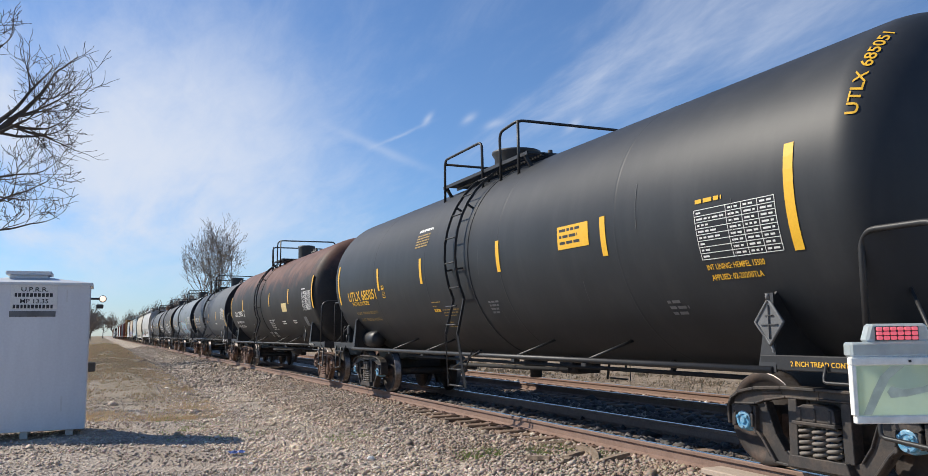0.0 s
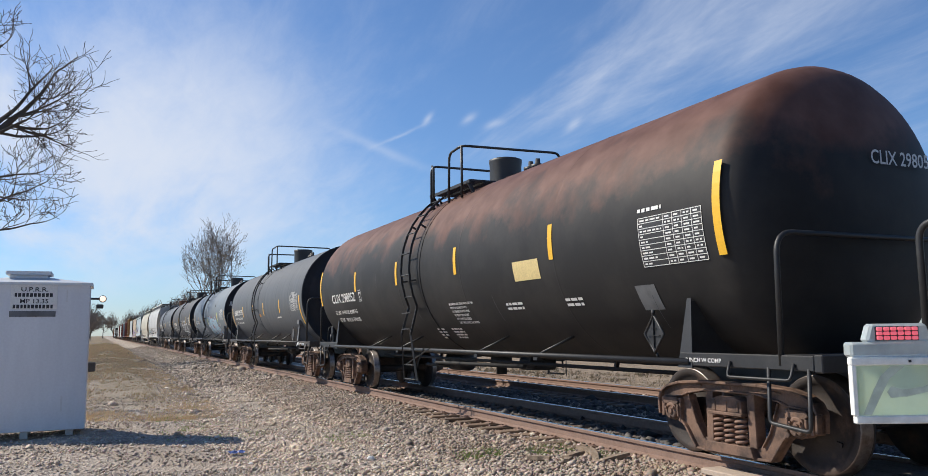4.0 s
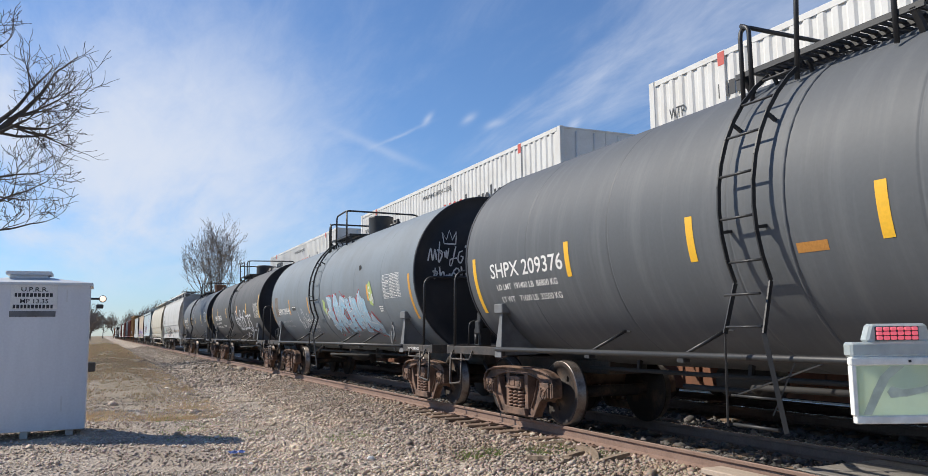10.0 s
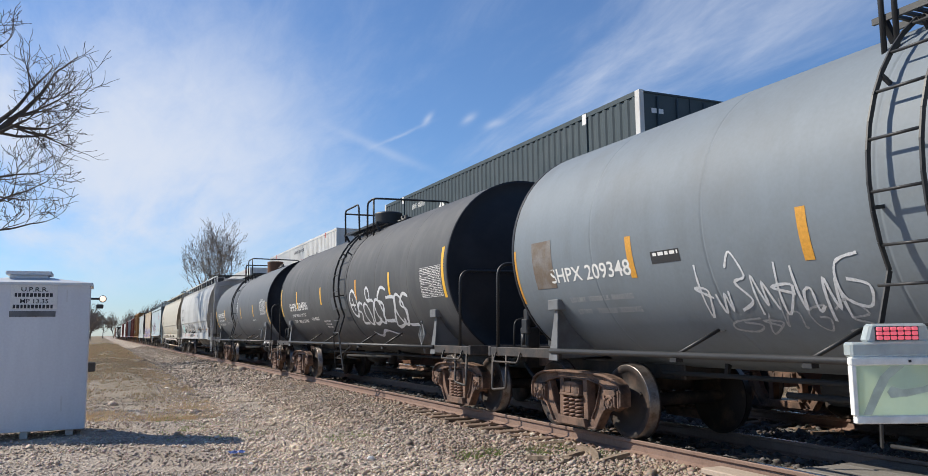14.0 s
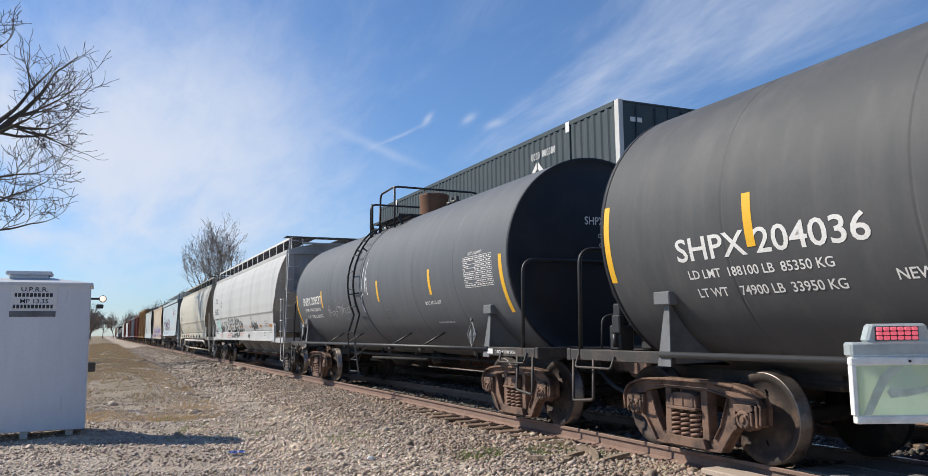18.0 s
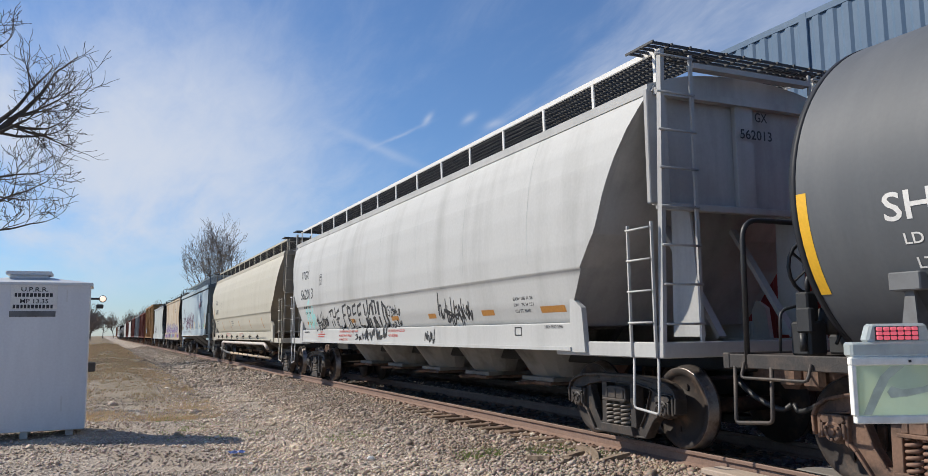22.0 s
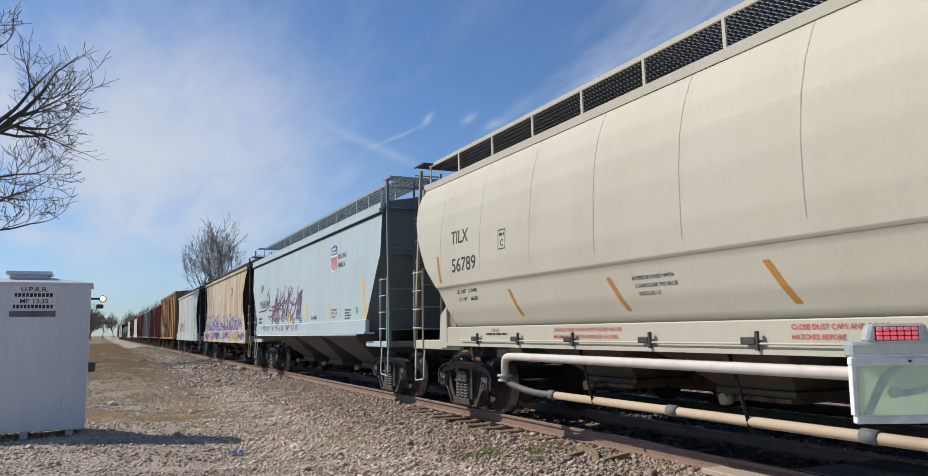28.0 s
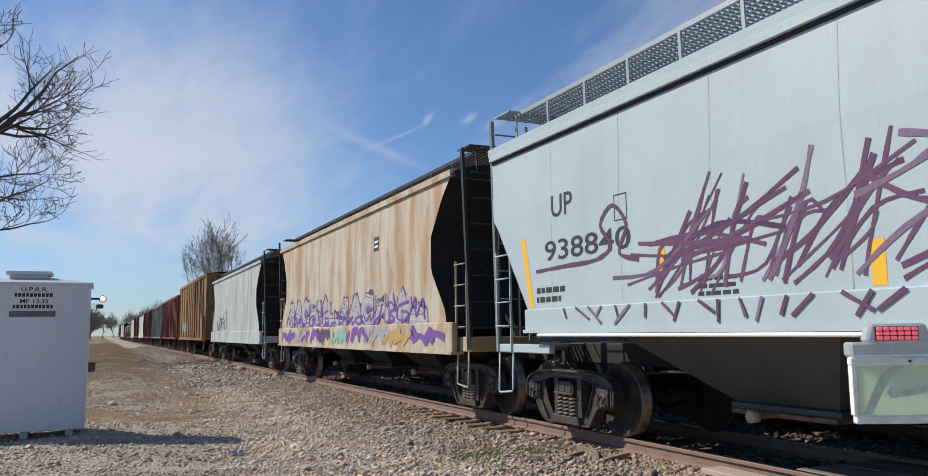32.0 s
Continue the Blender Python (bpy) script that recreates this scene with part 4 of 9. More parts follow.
        for k in range(np_ + 1):
            y = -re + 0.06 + (2 * re - 0.12) * k / np_
            bm = bmesh.new()
            beam(bm, (sx * (ro + 0.01), y, z1 + 0.03), (sx * (ro + 0.02), y, rz), 0.045, 0.02)
            part("board_post", bm, s.get("postmat", trim), car)
    if s.get("chord"):
        for sx in (-1, 1):
            # grooves are near-black strips, the shade of a recess in their colour
            for zz0, zz1, o0, o1, m_, nm in ((3.845, 3.93, 1.55, 1.645, skin, "top_chord"), (3.805, 3.845, 1.55, 1.606, M_UNDER, "chord_groove"), (3.93, 3.95, 1.55, 1.615, M_UNDER, "chord_groove")):
                bm = bmesh.new()
                box(bm, min(sx * o0, sx * o1), max(sx * o0, sx * o1), -e + 0.03, e - 0.03, zz0, zz1, 0.004)
                part(nm, fix(bm), m_, car)
            bm = bmesh.new()
            tube(bm, [(sx * 1.66, -s["sill"][3] + 0.6, 1.29), (sx * 1.66, s["sill"][3] - 0.4, 1.29)], 0.02, 8)
            part("conduit", bm, M_WHITE, car)
    # side sill
    b0, b1, bx, be = s["sill"]
    for sx in (-1, 1):
        bm = bmesh.new()
        box(bm, min(sx * (bx - 0.09), sx * bx), max(sx * (bx - 0.09), sx * bx), -be, be, b0, b1, 0.012)
        box(bm, min(sx * (bx - 0.2), sx * (bx + 0.03)), max(sx * (bx - 0.2), sx * (bx + 0.03)), -be, be, b0 - 0.025, b0 + 0.02)
        part("side_sill", fix(bm), s.get("sillmat", skin), car)
    # chutes
    nb, c0, c1 = s["bays"], s["chute"][0], s["chute"][1]
    span = 2 * s["chute"][2] / nb
    for k in range(nb):
        yc = -s["chute"][2] + span * (k + 0.5)
        bm = bmesh.new()
        w0, w1, l1 = s["chute"][3], 0.42, span * 0.20
        top = [(-w0, -span / 2 + 0.03), (w0, -span / 2 + 0.03), (w0, span / 2 - 0.03), (-w0, span / 2 - 0.03)]
        bot = [(-w1, -l1), (w1, -l1), (w1, l1), (-w1, l1)]
        if s.get("roundchute"):
            top = [(w0 * 0.72 * math.cos(a * 0.3927), span * 0.47 * math.sin(a * 0.3927)) for a in range(16)]
            bot = [(w1 * math.cos(a * 0.3927), l1 * 1.4 * math.sin(a * 0.3927)) for a in range(16)]
        a = [bm.verts.new((x, yc + y, c0)) for x, y in top]
        b = [bm.verts.new((x, yc + y, c1)) for x, y in bot]
        n = len(a)
        bm.faces.new(a), bm.faces.new(b[::-1])
        for i in range(n):
            bm.faces.new((a[i], b[i], b[(i + 1) % n], a[(i + 1) % n]))
        box(bm, -w1 - 0.05, w1 + 0.05, yc - l1 - 0.05, yc + l1 + 0.05, c1 - 0.07, c1, 0.01)
        chute = part("hopper_chute", fix(bm), s["chutemat"], car)
        bm = bmesh.new()
        box(bm, -0.50, 0.50, yc - l1 - 0.02, yc + l1 + 0.02, c1 - 0.12, c1 - 0.07, 0.008)
        tube(bm, [(-0.78, yc + 0.06, c1 - 0.09), (0.78, yc + 0.06, c1 - 0.09)], 0.03, 8)
        part("outlet_gate", fix(bm), s.get("gatemat", M_STEEL), chute)
        if s.get("roundchute"):
            continue
        bm = bmesh.new()
        lathe_x(bm, (-0.80, yc + 0.06, c1 - 0.09), [(-0.05, 0.05), (-0.045, 0.065), (0.05, 0.065), (0.06, 0.03)])
        part("drive_cap", fix(bm), M_CAP, chute)
    # centre sill, end sills, end structure
    bm = bmesh.new()
    be2 = hb + 1.75
    box(bm, -0.30, 0.30, -be2 + 0.4, be2 - 0.4, 0.86, 1.16, 0.02)
    part("centre_sill", fix(bm), M_UNDER, car)
    for d in (-1, 1):
        ye = d * s["ye"]
        esz = s.get("esz", (1.02, 1.26))
        bm = bmesh.new()
        box(bm, -1.48, 1.48, min(ye, ye - d * 0.10), max(ye, ye - d * 0.10), *esz, 0.012)
        part("end_sill", fix(bm), s.get("beammat", skin), car)
        for sx in (-1, 1):
            bm = bmesh.new()
            box(bm, min(sx * 1.40, sx * 1.49), max(sx * 1.40, sx * 1.49), min(ye - d * 0.103, d * be * 0.94), max(ye - d * 0.103, d * be * 0.94), *esz, 0.012)
            part("end_side_sill", fix(bm), skin, car)
        bm = bmesh.new()
        for i in range(5):
            box(bm, -1.39, 1.39, ye - d * (0.16 + i * 0.10) - 0.02, ye - d * (0.16 + i * 0.10) + 0.02, esz[1] - 0.05, esz[1] - 0.015)
        part("end_step_grating", fix(bm), s["gratemat"], car)
        # corner post with end ladder
        for sx in (-1, 1):
            bm = bmesh.new()
            yp = ye - d * 0.04
            beam(bm, (sx * 1.46, yp, 1.05), (sx * (side(z1) - (0.06 if s.get("flatend") else 0.0)), yp, rz - 0.08), 0.07, 0.05)
            xin = sx * 0.92
            beam(bm, (xin, yp, 1.2), (xin, yp, rz - 0.1), 0.04, 0.03)
            for k in range(9):
                z = 1.40 + k * 0.42
                if z < rz - 0.15:
                    tube(bm, [(sx * 1.44, yp - d * -0.05, z), (xin, yp - d * -0.05, z)], 0.014, 6)
            part("end_ladder", fix(bm), s.get("laddermat", trim), car)
            bm = bmesh.new()
            ya, yb = ye - d * 0.10, ye - d * 0.52
            for y in (ya, yb):
                beam(bm, (sx * 1.50, y, 1.05), (sx * 1.50, y, s.get("lz", 2.5)), 0.032, 0.02)
            for k in range(4):
                tube(bm, [(sx * 1.53, ya, 1.42 + k * 0.34), (sx * 1.53, yb, 1.42 + k * 0.34)], 0.012, 6)
            part("side_ladder", fix(bm), s.get("laddermat2", skin), car)
            bm = bmesh.new()
            tube(bm, bend([(sx * 1.47, yb, 1.04), (sx * 1.49, yb, 0.50), (sx * 1.49, ya, 0.46), (sx * 1.47, ya, 1.04)], 0.04, 2), 0.015, 6)
            part("step", bm, s.get("laddermat2", skin), car)
        braces = [((x, ye - d * 0.15, 1.25), (x, d * (end(2.6) - 0.1), 2.6), 0.10, 0.05) for x in (() if s.get("flatend") else (-0.55, 0.55))]
        braces.append(((-0.9, ye - d * 0.06, rz - 0.22), (0.9, ye - d * 0.06, rz - 0.22), 0.12, 0.06))
        if not s.get("round") and not s.get("flatend"):
            braces += [((x, ye - d * 0.10, 1.25), (x, ye - d * 0.10, rz - 0.2), 0.08, 0.06) for x in (-0.5, 0.5)]
        for pa, pb, bw, bh in braces:
            bm = bmesh.new()
            beam(bm, pa, pb, bw, bh)
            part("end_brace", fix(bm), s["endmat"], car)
        if s.get("flatend"):
            # plain upright end wall over the sloped sheet
            bm = bmesh.new()
            yq = d * (end(z1) + 0.02)
            box(bm, -1.50, 1.50, min(yq, yq - d * 0.04), max(yq, yq - d * 0.04), 2.95, z1 + 0.02)
            part("end_panel", fix(bm), s["endmat"], car)
        if s.get("round"):
            # upright end panel over an open bay with flared gusset plates
            bm = bmesh.new()
            yq = d * (end(z1) - 0.03)
            box(bm, -1.30, 1.30, min(yq, yq - d * 0.05), max(yq, yq - d * 0.05), 2.72, z1 - 0.02)
            for x in (-1.27, 0.0, 1.27):
                box(bm, x - 0.14, x + 0.14, min(yq, yq + d * 0.07), max(yq, yq + d * 0.07), 2.72, z1 - 0.02, 0.01)
            box(bm, -1.3, 1.3, min(yq, yq + d * 0.09), max(yq, yq + d * 0.09), 2.66, 2.74, 0.01)
            part("end_panel", fix(bm), s["endmat"], car)
            for sx in (-1, 1):
                bm = bmesh.new()
                pg_ = [(d * (s["ye"] - 0.12), 1.26), (d * (s["ye"] - 0.62), 1.26), (yq - d * 0.30, 2.72), (yq, 2.72)]
                plate(bm, pg_, sx * 0.80, sx * 0.83)
                part("end_gusset", fix(bm), s["endmat"], car)
                bm = bmesh.new()
                plate(bm, [(d * (be - 0.02), 1.08), (d * (be + 0.30), 1.08), (d * (be + 0.24), 1.62), (d * (be - 0.02), 1.78)], sx * 1.46, sx * 1.53)
                part("sill_gusset", fix(bm), skin, car)

        bm = bmesh.new()
        for k in range(5):
            box(bm, -1.45, 1.45, d * (s["ye"] - 0.05 - k * 0.10) - 0.012, d * (s["ye"] - 0.05 - k * 0.10) + 0.012, rz - 0.03, rz)
        for k in range(12):
            x = -1.45 + 2.9 * k / 11
            box(bm, x - 0.01, x + 0.01, min(d * (s["ye"] - 0.5), d * s["ye"]), max(d * (s["ye"] - 0.5), d * s["ye"]), rz - 0.03, rz - 0.005)
        part("crossover_board", bm, s["gratemat"], car)
        coupler(car, d, hb)
        truck(car, d * hb, s["truckmat"], s.get("capmat"))
    bm = bmesh.new()
    lathe(bm, [(-0.45, 0.02), (-0.42, 0.16), (-0.38, 0.2), (0.38, 0.2), (0.42, 0.16), (0.45, 0.02)], "y", 16)
    shift(bm, Matrix.Translation((0.3, s["ye"] - 1.5, 1.45)))
    part("air_reservoir", fix(bm), M_UNDER, car)
    return car, surf


# ---- boxcars and plainer cars further back ----
def box_car(s):
    hb, L, top = s["hb"], s["L"], s["top"]
    car = new("box_car")
    tagged(car, s["label"], "boxcar", "freight cars of the near train")
    MOVING.append((car, 0.0, s["y"], 0))
    bm = bmesh.new()
    box(bm, -1.52, 1.52, -L, L, 1.05, top, 0.03)
    part("body", fix(bm), s["skin"], car)
    bm = bmesh.new()
    n = s.get("ribs", 14)
    for sx in (-1, 1):
        for k in range(n + 1):
            y = -L + 0.06 + (2 * L - 0.12) * k / n
            if abs(y) < s["door"] + 0.1 and n > 0:
                continue
            box(bm, min(sx * 1.515, sx * 1.575), max(sx * 1.515, sx * 1.575), y - 0.05, y + 0.05, 1.15, top - 0.12)
        box(bm, min(sx * 1.51, sx * 1.585), max(sx * 1.51, sx * 1.585), -L, L, top - 0.14, top + 0.02)
        box(bm, min(sx * 1.51, sx * 1.585), max(sx * 1.51, sx * 1.585), -L, L, 1.0, 1.16)
    part("side_post", fix(bm), s["skin"], car)
    for sx in (-1, 1):
        for d in s.get("doors", (-1, 1)):
            bm = bmesh.new()
            y0, y1 = sorted((0.02 * d, d * s["door"]))
            box(bm, min(sx * 1.54, sx * 1.60), max(sx * 1.54, sx * 1.60), y0, y1, 1.12, top - 0.2, 0.008)
            door = part("sliding_door", fix(bm), s.get("doormat", s["skin"]), car)
            for y in (y0 + 0.25 * (y1 - y0), y0 + 0.75 * (y1 - y0)):
                bm = bmesh.new()
                tube(bm, [(sx * 1.64, y, 1.15), (sx * 1.64, y, top - 0.25)], 0.03, 6)
                part("lock_bar", fix(bm), s.get("barmat", s["skin"]), door)
            for k in range(4 if s.get("near") else 0):
                bm = bmesh.new()
                z = 1.4 + (top - 1.8) * k / 3
                box(bm, min(sx * 1.60, sx * 1.63), max(sx * 1.60, sx * 1.63), y0 + 0.08, y1 - 0.08, z - 0.05, z + 0.05)
                part("door_rib", fix(bm), s.get("doormat", s["skin"]), door)
    bm = bmesh.new()
    for sgn in (-1, 1):
        v = [bm.verts.new(q) for q in ((sgn * 1.56, -L - 0.03, top), (sgn * 1.56, L + 0.03, top), (0, L + 0.03, top + 0.14), (0, -L - 0.03, top + 0.14), (sgn * 1.56, -L - 0.03, top - 0.03), (sgn * 1.56, L + 0.03, top - 0.03))]
        bm.faces.new((v[0], v[1], v[2], v[3])), bm.faces.new((v[0], v[1], v[5], v[4]))
    part("roof", fix(bm), s.get("roofmat", s["skin"]), car)
    bm = bmesh.new()
    for d in (-1, 1):
        for k in range(8):
            z = 1.3 + (top - 1.6) * k / 7
            box(bm, -1.35, 1.35, min(d * L, d * (L + 0.06)), max(d * L, d * (L + 0.06)), z - 0.10, z + 0.10, 0.03)
    part("end_rib", fix(bm), s.get("endmat", s["skin"]), car)
    bm = bmesh.new()
    box(bm, -0.3, 0.3, -hb - 1.2, hb + 1.2, 0.78, 1.05)
    for y in (-2.2, 2.2):
        box(bm, -1.4, 1.4, y - 0.08, y + 0.08, 0.8, 1.04)
    part("underframe", fix(bm), M_UNDER, car)
    for d in (-1, 1):
        for sx in (-1, 1):
            bm = bmesh.new()
            ya, yb = d * (L - 0.08), d * (L - 0.50)
            for y in (ya, yb):
                beam(bm, (sx * 1.62, y, 0.5), (sx * 1.62, y, 2.4), 0.04, 0.02)
            for k in range(6):
                tube(bm, [(sx * 1.63, ya, 0.52 + 0.36 * k), (sx * 1.63, yb, 0.52 + 0.36 * k)], 0.014, 5)
            part("side_ladder", fix(bm), s["skin"], car)
        coupler(car, d, hb)
        truck(car, d * hb, M_STEEL, None, False)

    def surf(y, z, lift=0.0):
        return (-(1.60 + lift), y, z)
    return car, surf
# ---- the near train ----
def paint(name, base, rough=0.5, **k):
    return mat(name, base, rough + 0.1, **{"spec": 0.3, "gscale": 25, "grain": 0.035, "bump": 0.035, "bscale": 8, **k})


P_BLACK = paint("tank_black", (0.023, 0.026, 0.030), 0.42, stain=(0.033, 0.036, 0.040), sscale=0.9, samount=0.6, spec=0.34, streak=0.03)


def rust_top():
    """Black paint that has weathered to red-brown along the tank's crown."""
    m = paint("tank_black_rusted_crown", (0.020, 0.019, 0.019), 0.52, spec=0.3, stain=(0.046, 0.042, 0.038), sscale=1.2, samount=0.5)
    nt = m.node_tree
    N, L = nt.nodes.new, nt.links.new
    b = nt.nodes["Principled BSDF"]
    old = b.inputs["Base Color"].links[0].from_socket
    co = N("ShaderNodeTexCoord")
    sep = N("ShaderNodeSeparateXYZ")
    L(co.outputs["Object"], sep.inputs[0])
    nz = N("ShaderNodeTexNoise")
    nz.inputs["Scale"].default_value, nz.inputs["Detail"].default_value, nz.inputs["Roughness"].default_value = 1.1, 7, 0.62
    L(co.outputs["Object"], nz.inputs["Vector"])
    ad = N("ShaderNodeMath")
    ad.operation = "MULTIPLY_ADD"
    L(nz.outputs["Fac"], ad.inputs[0])
    ad.inputs[1].default_value = 2.1
    L(sep.outputs[2], ad.inputs[2])
    rg = N("ShaderNodeMapRange")
    rg.inputs[1].default_value, rg.inputs[2].default_value, rg.inputs[3].default_value, rg.inputs[4].default_value = 3.95, 4.45, 0, 0.97
    L(ad.outputs[0], rg.inputs[0])
    rc = N("ShaderNodeTexNoise")
    rc.inputs["Scale"].default_value, rc.inputs["Detail"].default_value = 2.3, 6
    L(co.outputs["Object"], rc.inputs["Vector"])
    cr = N("ShaderNodeValToRGB")
    cr.color_ramp.elements[0].position, cr.color_ramp.elements[1].position = 0.35, 0.68
    cr.color_ramp.elements[0].color, cr.color_ramp.elements[1].color = (0.090, 0.036, 0.023, 1), (0.155, 0.076, 0.055, 1)
    L(rc.outputs["Fac"], cr.inputs[0])
    mx = N("ShaderNodeMix")
    mx.data_type = "RGBA"
    L(rg.outputs[0], mx.inputs["Factor"])
    L(old, mx.inputs["A"])
    L(cr.outputs[0], mx.inputs["B"])
    L(mx.outputs["Result"], b.inputs["Base Color"])
    return m


P_RUSTTOP = rust_top()
P_GRAY = paint("tank_gray", (0.100, 0.107, 0.115), 0.5, stain=(0.155, 0.16, 0.166), sscale=2.6, stretch=(0.4, 2.6, 0.25), samount=0.45, lo=0.48, hi=0.7, streak=0.10)
P_LGRAY = paint("tank_light_gray", (0.185, 0.215, 0.24), 0.5, stain=(0.15, 0.16, 0.165), sscale=0.8, samount=0.45, streak=0.10)
P_DGRAY = paint("tank_dark_gray", (0.074, 0.076, 0.079), 0.55, stain=(0.100, 0.101, 0.102), sscale=1.0, samount=0.6, streak=0.10)
P_MGRAY = paint("tank_mid_gray", (0.108, 0.116, 0.126), 0.5, stain=(0.145, 0.15, 0.157), sscale=1.6, stretch=(0.5, 2, 0.3), samount=0.4, streak=0.10)
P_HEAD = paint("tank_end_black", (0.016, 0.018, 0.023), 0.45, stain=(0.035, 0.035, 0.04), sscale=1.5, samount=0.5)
P_VT = paint("hopper_white", (0.48, 0.48, 0.465), 0.5, stain=(0.33, 0.325, 0.31), sscale=1.0, stretch=(0.5, 1.3, 0.22), samount=0.65, lo=0.47, hi=0.72)
P_VEND = paint("hopper_gray_end", (0.42, 0.42, 0.415), 0.55, stain=(0.26, 0.25, 0.24), sscale=1.2, streak=0.25)
P_CREAM = paint("hopper_cream", (0.49, 0.46, 0.38), 0.5, stain=(0.42, 0.385, 0.31), sscale=0.8, stretch=(0.6, 1.2, 0.4), samount=0.4)
P_CREAMSEAM = paint("hopper_cream_seam", (0.33, 0.30, 0.235), 0.6)
# the cream side paint dimmed, as shade on the car's ends
P_CREAMEND = paint("hopper_cream_end_shaded", (0.30, 0.27, 0.22), 0.6, stain=(0.18, 0.15, 0.12), sscale=1.0)
P_UP = paint("hopper_pale_blue_gray", (0.43, 0.51, 0.54), 0.4, stain=(0.37, 0.43, 0.45), sscale=0.7, samount=0.5, grain=0.03, bump=0.02, streak=0.05)
# end colour: the side's blue-gray with shade mixed in
P_UPEND = paint("hopper_blue_gray_end_shaded", (0.15, 0.185, 0.20), 0.55, stain=(0.10, 0.12, 0.125), sscale=1.2)
P_RUSTY = paint("hopper_rusty_cream", (0.50, 0.455, 0.37), 0.65, stain=(0.37, 0.23, 0.12), sscale=1.3, stretch=(0.6, 1.5, 0.35), samount=0.9, lo=0.42, hi=0.62)
P_PALE = paint("hopper_pale_gray", (0.44, 0.47, 0.46), 0.6, stain=(0.25, 0.25, 0.23), sscale=1.2, stretch=(0.6, 1.5, 0.3), samount=0.7)
P_BROWN = paint("boxcar_yellow_brown", (0.28, 0.16, 0.065), 0.65, stain=(0.2, 0.10, 0.04), sscale=1.0, samount=0.7)
P_MAROON = paint("boxcar_maroon", (0.15, 0.040, 0.030), 0.65, stain=(0.09, 0.035, 0.028), sscale=1.0, samount=0.6)
P_BOXGRAY = paint("boxcar_gray", (0.20, 0.22, 0.24), 0.65, stain=(0.12, 0.12, 0.12), sscale=1.0, samount=0.6)
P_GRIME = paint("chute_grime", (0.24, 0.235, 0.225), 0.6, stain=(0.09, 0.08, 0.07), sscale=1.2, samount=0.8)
# chutes of the cream hopper: their shade is mixed into this paint
P_CHUTED = paint("chute_shaded", (0.085, 0.078, 0.068), 0.65, stain=(0.16, 0.14, 0.12), sscale=1.5, samount=0.6)
# dark gray for the pale blue-gray hopper's chutes
P_UPCHUTE = paint("chute_dark", (0.070, 0.076, 0.080), 0.5, stain=(0.04, 0.038, 0.036), sscale=1.2, samount=0.6)
P_DGRATE = mat("grating_dark", (0.05, 0.05, 0.052), 0.6, bump=0)
P_GALV = mat("grating_galvanised", (0.30, 0.33, 0.34), 0.5, 0.3, bump=0)
P_SADG = paint("saddle_gray", (0.16, 0.165, 0.17), 0.55, stain=(0.09, 0.085, 0.08), sscale=4, samount=0.5)
P_RUSTDOME = paint("manway_rust", (0.17, 0.085, 0.05), 0.75, stain=(0.10, 0.06, 0.045), sscale=4, samount=0.7)
P_SPRAYW = mat("spray_white", (0.62, 0.63, 0.64), 0.7, grain=0.15, bump=0)
P_SPRAYK = mat("spray_black", (0.03, 0.03, 0.032), 0.7, grain=0.2, bump=0)
P_SPRAYT = mat("spray_teal", (0.30, 0.60, 0.58), 0.7, grain=0.2, bump=0)
P_SPRAYP = stone_material("spray_purple", [(0.075, 0.03, 0.07), (0.14, 0.07, 0.13), (0.10, 0.04, 0.09), (0.24, 0.17, 0.25)])

RAILS_SHPX = [[(-1.0, 1.2, 3.55), (-1.0, 1.2, 4.42), (1.0, 1.2, 4.42), (1.0, 1.2, 3.6)], [(-1.0, 1.08, 3.58), (-1.0, 1.08, 4.36), (-0.98, 1.2, 4.42)],
              [(-1.0, 0.52, 3.65), (-1.0, 0.47, 4.54), (-1.0, -0.5, 4.57), (1.0, -0.62, 4.53), (1.0, -0.60, 3.70), (1.0, 0.2, 3.72)],
              [(-1.0, -0.5, 3.65), (-1.0, -0.5, 4.56)], [(1.0, 1.2, 4.42), (1.0, 0.2, 4.44), (1.0, 0.2, 3.7)]]
RAILS_36 = [[(-1.0, 1.2, 3.75), (-1.0, 1.25, 4.58), (-1.0, 0.04, 4.58), (-1.0, -0.07, 3.65)], [(-1.0, 1.25, 4.50), (1.0, 1.25, 4.50), (1.0, 1.25, 3.75)],
            [(-1.0, -0.69, 3.60), (-1.0, -0.69, 4.50), (-1.0, -1.17, 4.54), (1.0, -1.18, 4.57), (1.0, -1.18, 3.75)], [(-1.0, -1.17, 3.58), (-1.0, -1.17, 4.52)], [(1.0, 1.25, 4.50), (1.0, 0.3, 4.5), (1.0, 0.3, 3.75)]]
RAILS_CL = [[(-1.0, 1.25, 3.70), (-1.0, 1.25, 4.60), (1.0, 1.25, 4.60), (1.0, 1.25, 3.75)], [(-1.0, 1.13, 3.70), (-1.0, 1.13, 4.54), (-0.98, 1.25, 4.60)],
            [(-1.0, 0.40, 3.74), (-1.0, 0.36, 4.66), (-1.0, -0.2, 4.70), (1.0, -0.32, 4.70), (1.0, -0.32, 3.8)], [(-1.0, -0.2, 3.74), (-1.0, -0.2, 4.69)]]
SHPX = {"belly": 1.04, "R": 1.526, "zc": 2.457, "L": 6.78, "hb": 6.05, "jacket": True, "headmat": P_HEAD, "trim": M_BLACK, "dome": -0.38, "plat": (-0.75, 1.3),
        "rails": RAILS_SHPX, "ladder": 0.72, "sillmat": M_BLACKSTEEL, "saddlemat": P_SADG, "truckmat": M_STEEL, "endz": 2.36, "shove": 1.0}


